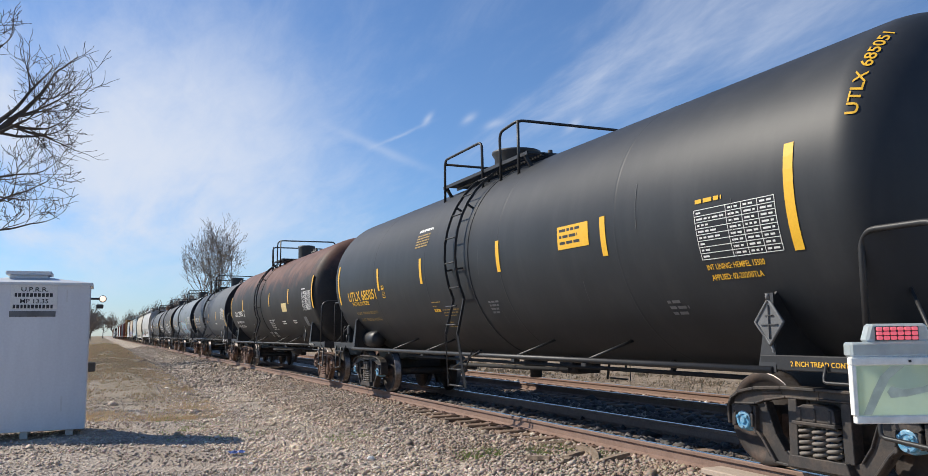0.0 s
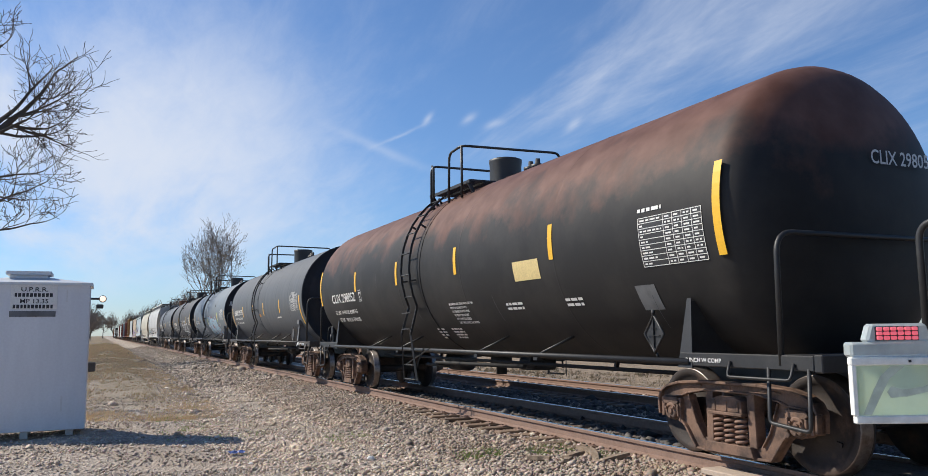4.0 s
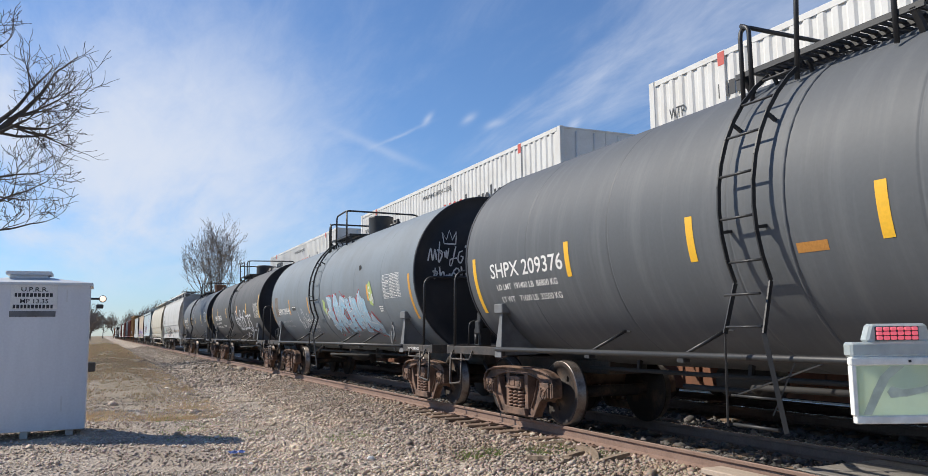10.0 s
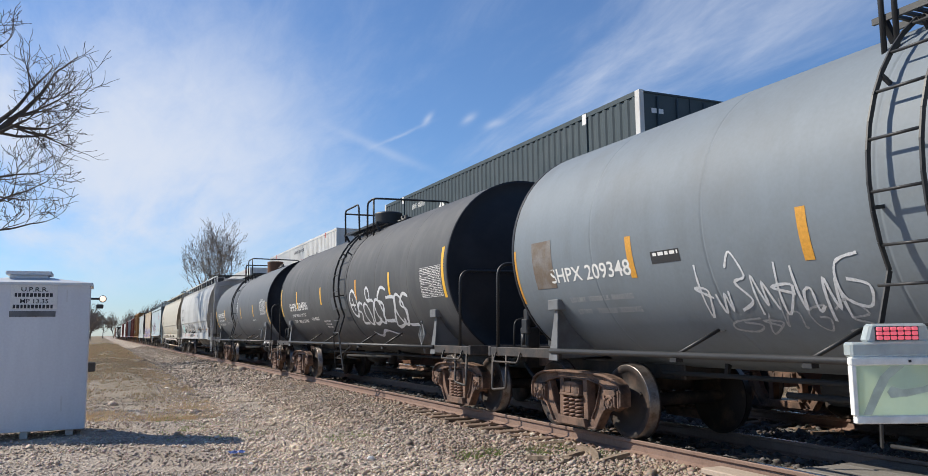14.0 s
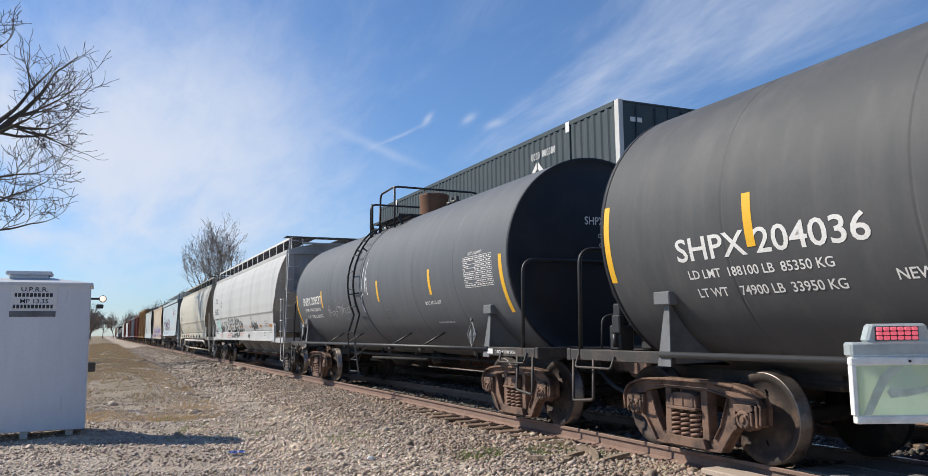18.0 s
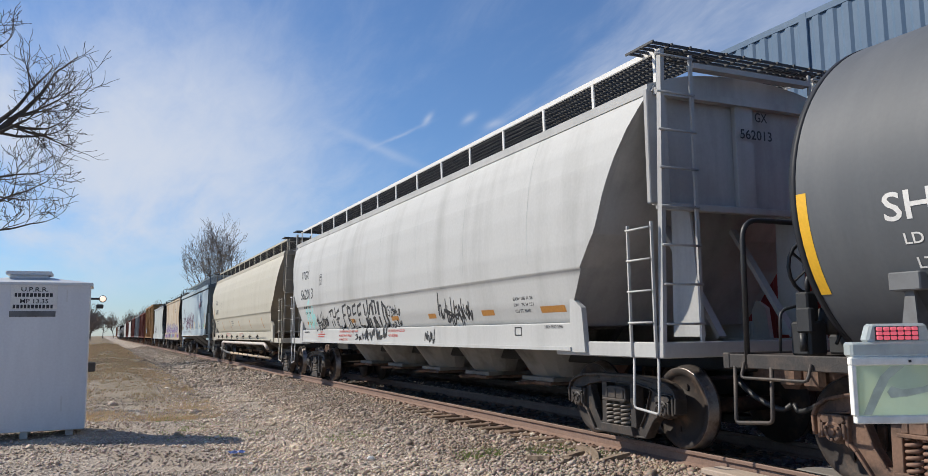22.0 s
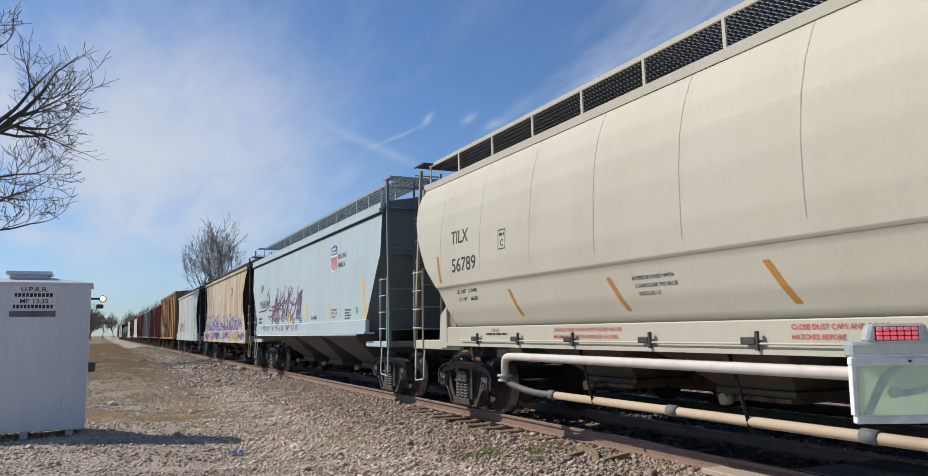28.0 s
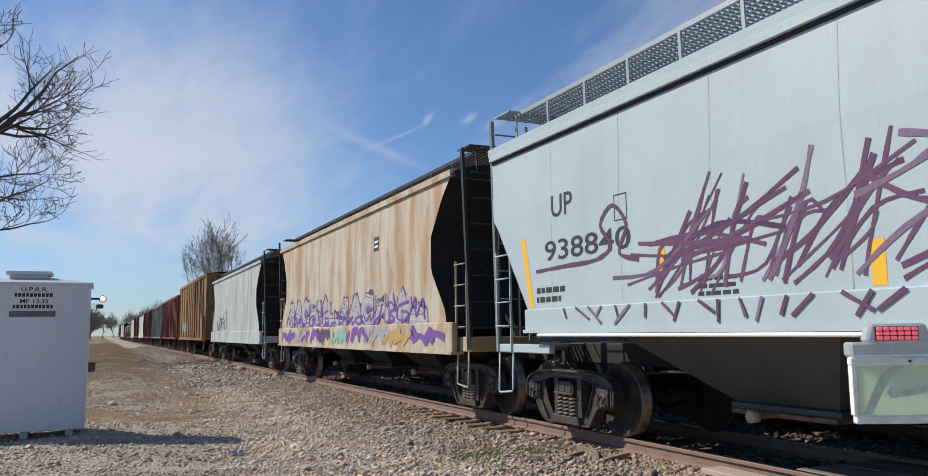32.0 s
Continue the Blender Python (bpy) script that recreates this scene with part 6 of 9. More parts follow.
# white tag and the big piece on the light gray tank
tag_scrawl(sh48, s48, 3.25, 1.25, 1.45, 1.95, 8, 0.026, P_SPRAYW, 14)
tag_scrawl(sh48, s48, 2.9, 1.4, 1.30, 1.55, 5, 0.018, MATS.get("worn_white_stencil"), 15)


def piece(car, surf, y0, y1, z0, z1, cols, seed):
    """A block-letter piece: outline, body, shading and light edges as sprayed layers."""
    rnd = random.Random(seed)
    n = 6
    step = (y1 - y0) / n
    h = z1 - z0
    shapes = ([(-0.3, 0.05), (0.25, 0.15), (-0.25, 0.5), (0.2, 0.55), (-0.1, 0.95), (0.35, 0.85)],
              [(-0.35, 0.0), (-0.05, 0.95), (0.1, 0.95), (0.35, 0.05), (0.1, 0.4), (-0.2, 0.4)],
              [(0.35, 0.8), (-0.1, 0.95), (-0.35, 0.5), (-0.1, 0.08), (0.35, 0.2)],
              [(-0.3, 0.0), (-0.3, 0.95), (-0.3, 0.45), (0.25, 0.55), (0.25, 1.0), (0.3, 0.0)],
              [(-0.35, 0.95), (-0.2, 0.1), (0.1, 0.1), (0.15, 0.7), (0.3, 0.95), (0.45, 0.1)],
              [(-0.3, 0.9), (-0.3, 0.15), (0.4, 0.05), (0.6, -0.05), (0.1, 0.3)])
    layers = {}
    for i in range(n):
        c = y0 + (i + 0.5) * step
        pts = [(c + a * step * 1.15, z0 + (b * 0.82 + 0.06) * h + rnd.uniform(-0.03, 0.03)) for a, b in shapes[i]]
        for key, w, lift, off in (("red", 0.42, 0.0025, (0, 0)), ("dark", 0.33, 0.0037, (-0.03, -0.04)), ("body", 0.27, 0.0049, (0, 0)), ("light", 0.16, 0.0061, (0.02, 0.03)), ("edge", 0.018, 0.0073, (0.06, 0.07))):
            vs, fs = layers.setdefault(key, ([], []))
            src = curve_pts(pts, 3) if key in ("light", "edge") else pts
            ribbon(vs, fs, surf, [(a + off[0], b + off[1]) for a, b in src], w, lift + 0.00018 * i)
    for key, m_ in cols.items():
        raw("graffiti", *layers[key], m_, car)


piece(sh48, s48, -0.25, -3.95, 1.36, 2.30, {"red": mat("spray_red", (0.36, 0.045, 0.055), 0.7, grain=0.15, bump=0), "dark": mat("spray_gray", (0.27, 0.28, 0.30), 0.7, grain=0.1, bump=0),
                                           "body": mat("spray_sky", (0.30, 0.50, 0.63), 0.7, grain=0.12, bump=0, stain=(0.45, 0.62, 0.70), sscale=3), "light": mat("spray_silver", (0.34, 0.46, 0.55), 0.7, grain=0.12, bump=0), "edge": P_SPRAYW}, 5)
P_LIME = mat("spray_lime", (0.36, 0.46, 0.16), 0.7, grain=0.2, bump=0)
vs_, fs_ = [], []
ribbon(vs_, fs_, s48, [(-4.0, 2.42), (-4.12, 2.2), (-4.05, 1.95)], 0.22, 0.009)
ribbon(vs_, fs_, s48, [(-0.12, 2.2), (-0.05, 2.0), (-0.2, 1.85)], 0.18, 0.009)
raw("graffiti", vs_, fs_, P_LIME, sh48)
stripe(sh48, s48, -3.9, 2.05, 2.40, 0.10, MATS["faded_orange_strip"], lift=0.0095)
tag_scrawl(sh48, s48, -3.95, -4.25, 2.0, 2.4, 2, 0.03, P_SPRAYW, 44, lift=0.036)
tag_scrawl(sh48, s48, -0.1, -0.35, 1.75, 2.15, 2, 0.03, P_SPRAYW, 45, lift=0.036)
# bubble letters on the dark gray tank
vs_, fs_ = [], []
for c, zc_, r, kind in ((-1.20, 2.02, 0.26, 0), (-1.62, 1.78, 0.20, 1), (-2.02, 1.76, 0.20, 0), (-2.30, 2.18, 0.13, 0), (-2.42, 1.78, 0.22, 2), (-2.85, 1.80, 0.22, 0), (-3.25, 1.92, 0.30, 1), (-3.75, 1.75, 0.26, 2), (-4.15, 1.80, 0.26, 0), (-4.5, 1.78, 0.26, 1)):
    if kind == 0:
        p = [(c + r * (1 + 0.06 * math.sin(3 * a)) * math.cos(a * 0.25), zc_ + 1.15 * r * math.sin(a * 0.25)) for a in range(26)]
    elif kind == 1:
        p = curve_pts([(c - r, zc_ + r), (c, zc_ + 1.2 * r), (c + r, zc_ + 0.4 * r), (c, zc_), (c + 0.9 * r, zc_ - r), (c - r, zc_ - 1.1 * r)], 4)
    else:
        p = curve_pts([(c + r, zc_ + 1.2 * r), (c - r, zc_ + r), (c + 0.8 * r, zc_ - r), (c - r, zc_ - 0.9 * r), (c - 1.6 * r, zc_ - 0.5 * r)], 4)
    ribbon(vs_, fs_, s36, p, 0.06, 0.0025 + 0.0003 * len(fs_) / 60)
ribbon(vs_, fs_, s36, curve_pts([(-1.7, 1.36), (-2.1, 1.28), (-2.6, 1.40), (-3.3, 1.30)], 5), 0.05, 0.010)
ribbon(vs_, fs_, s36, [(-1.02, 2.0), (-1.36, 1.98)], 0.05, 0.0135)
ribbon(vs_, fs_, s36, [(-1.2, 2.14), (-1.25, 1.85)], 0.05, 0.0140)
raw("graffiti", vs_, fs_, P_SPRAYW, sh36)
panel(sh36, s36, 0.69, 2.24, 1.2, 0.32, P_MGRAY, "paint_patch", 0.003)
# tag on the light gray tank's end
vs_, fs_ = [], []


def end48(y, z, lift=0.0):
    return (-y, -6.78 - 0.20 - lift, z)


tag_scrawl(sh48, end48, 1.30, 0.42, 2.66, 2.98, 6, 0.026, P_SPRAYW, 77, lift=0.002)
tag_scrawl(sh48, end48, 1.25, 0.20, 2.36, 2.62, 7, 0.028, P_SPRAYW, 79, lift=0.002)
ribbon(vs_, fs_, end48, [(0.98, 3.00), (1.02, 3.22), (0.93, 3.08), (0.87, 3.26), (0.81, 3.08), (0.72, 3.24), (0.74, 3.00), (0.98, 3.00)], 0.026, 0.007)
raw("graffiti", vs_, fs_, P_SPRAYW, sh48)

tag_scrawl(sh37, s37, 3.5, 1.4, 1.80, 2.10, 6, 0.022, mat("spray_faint", (0.30, 0.30, 0.305), 0.7, grain=0.2), 51)
# white hopper
lettering(vt, vts, "VTGX", 7.0, 2.85, 0.34, M_DKMARK, 0.86)
lettering(vt, vts, "562013", 7.0, 2.29, 0.40, M_DKMARK, 1.38)
plate_box(vt, vts, 4.92, 2.88, 0.22, 0.28, M_DKMARK, "C")
lettering(vt, vts, "LD LMT 218400", 6.75, 2.03, 0.09, M_DKMARK, 0.72)
lettering(vt, vts, "LT WT   67500", 6.68, 1.87, 0.09, M_DKMARK, 0.62)
for y, w in ((6.65, 0.6), (2.35, 0.3), (-0.45, 0.42), (-2.44, 0.34), (-4.62, 0.42), (-6.42, 0.62)):
    panel(vt, vts, y, 1.665, w, 0.085, M_ORANGE, "reflective_strip")
tag_scrawl(vt, vts, 6.7, 5.6, 1.55, 2.25, 3, 0.10, P_SPRAYT, 31, lift=0.006)


def over_sill(y, z, lift=0.0):
    """The white hopper's side, and its sill where the paint runs down over it."""
    return (-(1.527 + lift), y, z) if z < 1.45 else vts(y, z, lift)


GLYPHS = {"T": [[(-0.1, 0.95), (1.1, 1.0)], [(0.5, 1.0), (0.45, 0.0)]], "H": [[(0.05, 1.0), (0.0, 0.0)], [(0.9, 1.05), (0.95, -0.05)], [(0.0, 0.5), (0.95, 0.55)]],
          "E": [[(0.9, 1.0), (0.05, 0.9), (0.0, 0.05), (0.95, 0.0)], [(0.0, 0.5), (0.75, 0.55)]], "F": [[(1.0, 1.0), (0.1, 0.9), (0.0, -0.1)], [(0.05, 0.5), (0.7, 0.55)]],
          "R": [[(0.0, 0.0), (0.05, 1.0), (0.7, 0.95), (0.8, 0.7), (0.1, 0.5), (1.0, -0.1)]], "W": [[(-0.1, 1.0), (0.2, 0.0), (0.5, 0.75), (0.75, -0.05), (1.1, 1.05)]],
          "O": [[(0.5, 1.0), (0.05, 0.7), (0.1, 0.15), (0.55, 0.0), (0.95, 0.35), (0.85, 0.85), (0.5, 1.0)]], "L": [[(0.1, 1.05), (0.05, 0.0), (0.95, 0.05)]],
          "D": [[(0.05, 0.0), (0.0, 1.0), (0.7, 0.85), (1.0, 0.45), (0.7, 0.05), (0.0, 0.0)]]}


def sprayed_word(car, surf, word, y0, y1, z0, z1, w, material, seed):
    """Capitals sprayed by hand, each stroke gone over twice."""
    rnd = random.Random(seed)
    vs, fs = [], []
    step = (y1 - y0) / len(word)
    for i, ch in enumerate(word):
        up = rnd.uniform(-0.06, 0.06)
        for run in GLYPHS[ch]:
            for again in range(2):
                p = [(y0 + (i + 0.08 + a * 0.80) * step + rnd.gauss(0, 0.018), z0 + (b + up) * (z1 - z0) + rnd.gauss(0, 0.015)) for a, b in run]
                ribbon(vs, fs, surf, p, w * (1.0 - 0.35 * again), 0.0025 + 0.0002 * len(fs) / 12)
    return raw("graffiti", vs, fs, material, car)


tag_scrawl(vt, over_sill, 5.6, 4.35, 1.50, 1.95, 4, 0.045, P_SPRAYK, 32)
tag_scrawl(vt, over_sill, 5.5, 4.40, 1.52, 1.85, 5, 0.035, P_SPRAYK, 60, lift=0.016)
sprayed_word(vt, over_sill, "THE", 4.2, 3.2, 1.50, 1.92, 0.055, P_SPRAYK, 1)
sprayed_word(vt, over_sill, "FREE", 2.97, 1.35, 1.46, 1.98, 0.060, P_SPRAYK, 2)
sprayed_word(vt, over_sill, "WORLD", 1.25, -0.30, 1.28, 2.00, 0.075, P_SPRAYK, 3)
tag_scrawl(vt, over_sill, -0.28, -1.05, 1.66, 1.88, 5, 0.03, P_SPRAYK, 35)
tag_scrawl(vt, over_sill, -0.35, -1.0, 1.46, 1.64, 4, 0.03, P_SPRAYK, 41)
tag_scrawl(vt, vts, -2.9, -4.3, 1.52, 1.88, 5, 0.035, P_SPRAYK, 36)
tag_scrawl(vt, vts, -3.0, -4.2, 1.54, 1.90, 6, 0.025, P_SPRAYK, 39, lift=0.018)


def sill_v(y, z, lift=0.0):
    return (-(1.523 + lift), y, z)


tag_scrawl(vt, sill_v, 2.0, 1.0, 1.18, 1.36, 4, 0.03, P_SPRAYK, 37)
tag_scrawl(vt, sill_v, -2.3, -2.8, 1.18, 1.35, 4, 0.024, P_SPRAYK, 38)
for y, rows in ((3.3, ("CAR EQUIPPED WITH SAFETY RELIEF VALVES", "MAXIMUM OPERATING PRESSURE", "MAXIMUM IN TRANSIT")), (-0.32, ("CLOSE DUST CAPS AND ROOF", "HATCHES BEFORE"))):
    for k, w in enumerate(rows):
        lettering(vt, sill_v, w, y, 1.355 - 0.095 * k, 0.068, M_REDMARK, 0.040 * len(w), lift=0.004)
lettering(vt, sill_v, "DANGER", 5.15, 1.35, 0.06, M_REDMARK, 0.26, lift=0.004)
bars(vt, sill_v, 5.35, 1.30, [0.7, 0.6], 0.03, 0.03, M_REDMARK)
bars(vt, sill_v, 6.9, 1.36, [0.55], 0.035, 0.03, M_DKMARK)
for k, w in enumerate(("EXW 105 H 38", "EW   75 H 151", "CU FT 5660")):
    lettering(vt, vts, w, -5.71, 1.77 - 0.085 * k, 0.062, M_DKMARK, 0.56 - 0.12 * (k == 2))
plate_box(vt, sill_v, -5.72, 1.40, 0.2, 0.12, M_DKMARK)
lettering(vt, sill_v, "2 INCH TREAD COND", -6.55, 1.375, 0.055, M_DKMARK, 0.45, lift=0.004)
end_lettering(vt, "GX", 0.14, -8.727, 3.78, 0.16, M_DKMARK, 0.2)
end_lettering(vt, "562013", -0.1, -8.727, 3.56, 0.16, M_DKMARK, 0.5)
# cream hopper
lettering(tx, txs, "TILX", 6.66, 2.77, 0.30, M_DKMARK, 0.66)
lettering(tx, txs, "56789", 6.63, 2.31, 0.31, M_DKMARK, 0.92)
plate_box(tx, txs, 4.96, 2.81, 0.23, 0.29, M_DKMARK, "C")
lettering(tx, txs, "LD LMT  219400", 6.55, 1.955, 0.085, M_DKMARK, 0.76)
lettering(tx, txs, "LT WT    66600", 6.50, 1.83, 0.085, M_DKMARK, 0.70)
for y, lean in ((4.50, 0.26), (2.05, 0.28), (-0.30, 0.26), (-3.0, 0.26), (-5.6, 0.26)):
    stripe(tx, txs, y, 1.55, 1.94, 0.085, M_ORANGE, "reflective_strip", lean)
stripe(tx, txs, 7.10, 2.16, 2.62, 0.085, M_ORANGE, "reflective_strip", 0.13)
for k, w in enumerate(("INTERIOR LINED WITH", "CARBOLINE 992 BLUE", "TRGS 03-12")):
    lettering(tx, txs, w, 1.89 - 0.04 * k, 1.88 - 0.085 * k, 0.06, M_DKMARK, 0.70 - 0.32 * (k == 2))
for y, rows in ((3.62, ("CAR EQUIPPED WITH SAFETY RELIEF VALVES", "MAXIMUM OPERATING PRESSURE 14.5 PSIG")), (-0.24, ("CLOSE DUST CAPS AND ROOF", "HATCHES BEFORE"))):
    for k, w in enumerate(rows):
        lettering(tx, sill_v, w, y, 1.335 - 0.085 * k, 0.06, M_REDMARK, 0.0385 * len(w), lift=0.004)
lettering(tx, sill_v, "DANGER", 5.4, 1.34, 0.06, M_REDMARK, 0.25, lift=0.004)
bars(tx, sill_v, 5.6, 1.29, [0.7], 0.03, 0.03, M_DKMARK)
# pipes along the cream hopper
bm = bmesh.new()
tube(bm, bend([(-1.46, 5.12, 0.70), (-1.46, 5.12, 0.96), (-1.46, 4.9, 0.985), (-1.46, -5.6, 0.985), (-1.40, -5.85, 0.80)], 0.14, 6), 0.056, 14)
part("vent_pipe", bm, paint("pipe_pale", (0.62, 0.57, 0.53), 0.45, stain=(0.45, 0.38, 0.34), sscale=3), tx)
bm = bmesh.new()
tube(bm, bend([(-1.2, 4.15, 0.475), (-1.2, -5.3, 0.46)], 0.2), 0.050, 12)
part("unloading_pipe", bm, paint("pipe_tan", (0.47, 0.375, 0.275), 0.6, stain=(0.38, 0.27, 0.17), sscale=3), tx)
bm = bmesh.new()
tube(bm, curve3([(-1.46, 5.12, 0.70), (-1.44, 5.02, 0.60), (-1.32, 4.62, 0.50), (-1.2, 4.2, 0.475)]), 0.046, 10)
part("rubber_hose", bm, P_SADG, tx)
bm = bmesh.new()
lathe_at(bm, (-1.46, 5.12, 0.0), [(0.62, 0.05), (0.62, 0.10), (0.65, 0.10), (0.65, 0.075), (0.69, 0.075), (0.69, 0.11), (0.72, 0.11), (0.72, 0.05)])
part("pipe_flange", fix(bm), P_CREAM, tx)
for y in (4.3, 1.8, -0.6, -3.0):
    bm = bmesh.new()
    tube(bm, [(-1.2, y, 0.475), (-1.2, y - 0.16, 0.474)], 0.062, 12)
    part("pipe_coupling", bm, P_SADG, tx)
for y in (3.2, 0.6, -2.0, -4.6):
    bm = bmesh.new()
    tube(bm, [(-1.22, y, 0.40), (-1.36, y + 0.08, 1.12)], 0.018, 6)
    part("pipe_hanger", bm, M_UNDER, tx)
for car, xx, z in ((tx, -1.535, 1.22),):
    for y in (5.9, 4.6, 3.2, 1.7, 0.2, -1.4, -3.0, -4.6):
        bm = bmesh.new()
        box(bm, xx - 0.06, xx, y - 0.09, y + 0.09, z - 0.02, z + 0.05, 0.01)
        box(bm, xx - 0.05, xx - 0.02, y - 0.11, y - 0.08, z - 0.07, z + 0.10)
        part("valve_lever", fix(bm), M_BLACKSTEEL, car)
    bm = bmesh.new()
    tube(bm, [(-1.56, 6.5, 1.21), (-1.56, -6.2, 1.21)], 0.012, 6)
    part("control_rod", bm, P_CREAM, car)
# pale blue-gray hopper
lettering(up, upsf, "UP", 5.90, 2.79, 0.40, M_DKMARK, 0.52)
lettering(up, upsf, "938840", 6.08, 2.24, 0.36, M_DKMARK, 1.85)
plate_box(up, upsf, 4.52, 2.86, 0.24, 0.30, M_DKMARK, "")
for y, z0_, z1_, lean in ((6.44, 1.65, 2.59, 0.2), (3.73, 1.93, 2.18, 0), (1.24, 1.65, 2.0, 0), (-1.14, 1.64, 2.11, 0.05), (-3.57, 1.64, 2.10, 0.05), (-6.50, 1.63, 2.55, 0.2)):
    stripe(up, upsf, y, z0_, z1_, 0.125, M_YELLOW, "reflective_strip", lean)
lettering(up, upsf, "CH-100-003", -1.63, 1.71, 0.13, M_DKMARK, 0.58)
for k, w in enumerate(("EXW 10-8  H  9-2", "EW    8-1  H 15-0", "CU.FT. 5188")):
    lettering(up, upsf, w, -3.72, 1.885 - 0.085 * k, 0.085, M_DKMARK, 0.50 - 0.16 * (k == 2))
bars(up, upsf, 6.3, 1.83, [0.7, 0.6], 0.07, 0.05, M_DKMARK)
bars(up, upsf, 3.2, 1.80, [0.6, 0.5, 0.55], 0.04, 0.03, M_DKMARK)
bars(up, upsf, 0.75, 1.76, [0.36, 0.3, 0.34], 0.03, 0.025, M_DKMARK)
bars(up, upsf, -0.2, 1.76, [0.36, 0.3, 0.34], 0.03, 0.025, M_DKMARK)
bars(up, upsf, -4.9, 1.86, [0.5, 0.4, 0.5, 0.4], 0.035, 0.03, M_DKMARK)
panel(up, upsf, -5.78, 1.92, 0.2, 0.14, mat("green_tag", (0.05, 0.42, 0.10), 0.5), "sticker")
lettering(up, upsf, "BUILDING", -4.29, 3.14, 0.17, M_DKMARK, 0.72)
lettering(up, upsf, "AMERICA", -4.29, 2.93, 0.17, M_DKMARK, 0.66)


def shield(car, surf, y, z, w, h):
    """A striped shield in plain colours."""
    navy = mat("emblem_navy", (0.04, 0.06, 0.20), 0.5, bump=0)
    red = mat("emblem_red", (0.50, 0.04, 0.07), 0.5, bump=0)
    outline = curve_pts([(0.10, 0.93), (0.24, 0.90), (0.36, 0.93), (0.50, 1.0)], 3) + curve_pts([(0.52, 1.0), (0.66, 0.93), (0.80, 0.90), (0.92, 0.93)], 3)
    outline += curve_pts([(1.0, 0.86), (0.92, 0.74), (0.94, 0.60), (1.02, 0.42), (0.98, 0.22), (0.82, 0.09), (0.62, 0.06)], 4) + [(0.51, 0.0)]
    outline += curve_pts([(0.40, 0.06), (0.20, 0.09), (0.04, 0.22), (0.0, 0.42), (0.08, 0.60), (0.10, 0.74), (0.02, 0.86)], 4)

    def poly(pts, lift, m_, name):
        raw(name, [surf(y - a * w, z + b * h, lift) for a, b in pts], [tuple(range(len(pts)))], m_, car)
    poly([(0.51 + (a - 0.51) * 1.09, 0.5 + (b - 0.5) * 1.07) for a, b in outline], 0.005, M_WHITE, "emblem")
    poly([p for p in outline if p[1] > 0.56], 0.008, navy, "emblem")
    for k in range(6):
        a0 = 0.05 + k * 0.165
        am = a0 + 0.04
        lo0 = 0.07 + 0.5 * max(abs(am - 0.51) - 0.28, 0.0)
        poly([(a0, 0.54), (a0 + 0.085, 0.54), (a0 + 0.085, lo0), (a0, lo0)], 0.008, red, "emblem")
    # two bands of the company's name, left plain
    for zz, a0, a1 in ((0.77, 0.22, 0.80), (0.64, 0.20, 0.82)):
        x = a0
        while x < a1 - 0.03:
            poly([(x, zz), (x + 0.05, zz), (x + 0.05, zz + 0.085), (x, zz + 0.085)], 0.0095, M_WHITE, "emblem_band")
            x += 0.085


shield(up, upsf, -3.64, 2.84, 0.56, 0.72)
# purple strokes
vs_, fs_ = [], []
rnd = random.Random(12)


def stroke(pts, w):
    ribbon(vs_, fs_, upsf, curve_pts(pts, 4), w, 0.004 + 0.000004 * len(fs_))


for k in range(38):
    a = rnd.uniform(4.4, 1.0)
    b = a - rnd.uniform(0.15, 1.1)
    stroke([(a, rnd.uniform(1.66, 1.9)), ((a + b) / 2 + rnd.uniform(-0.1, 0.1), rnd.uniform(1.9, 2.4)), (b, rnd.uniform(2.2, 2.85))], rnd.uniform(0.02, 0.05))
for k in range(12):
    a = rnd.uniform(4.6, 2.4)
    stroke([(a, rnd.uniform(1.8, 2.3)), (a - 0.8, rnd.uniform(1.9, 2.5)), (a - 1.6, rnd.uniform(2.0, 2.7))], rnd.uniform(0.025, 0.045))
stroke([(6.3, 2.12), (5.6, 2.14), (4.9, 2.16), (4.6, 2.3), (4.8, 2.55), (4.55, 2.75), (4.3, 2.5), (4.45, 2.2), (4.1, 2.1)], 0.05)
stroke([(1.3, 2.5), (0.9, 2.25), (0.5, 2.2), (0.1, 2.3), (-0.3, 2.5), (-0.57, 2.55)], 0.05)
stroke([(1.4, 2.35), (0.9, 2.5), (0.7, 2.65), (1.0, 2.75)], 0.05)
for k in range(5):
    a = 0.25 - 0.12 * k
    stroke([(a, 1.75), (a - 0.15, 2.1), (a - 0.3, 2.5 + 0.03 * k)], 0.06)
raw("graffiti", vs_, fs_, P_SPRAYP, up)
vs_, fs_ = [], []


def sill_u(y, z, lift=0.0):
    return (-(1.633 + lift), y, z)


for k in range(22):
    a = 5.6 - k * 0.27
    ribbon(vs_, fs_, sill_u, [(a, 1.62), (a - rnd.uniform(-0.3, 0.3), rnd.uniform(1.38, 1.5))], 0.035, 0.006 + 0.0003 * k)
raw("graffiti", vs_, fs_, P_SPRAYP, up)
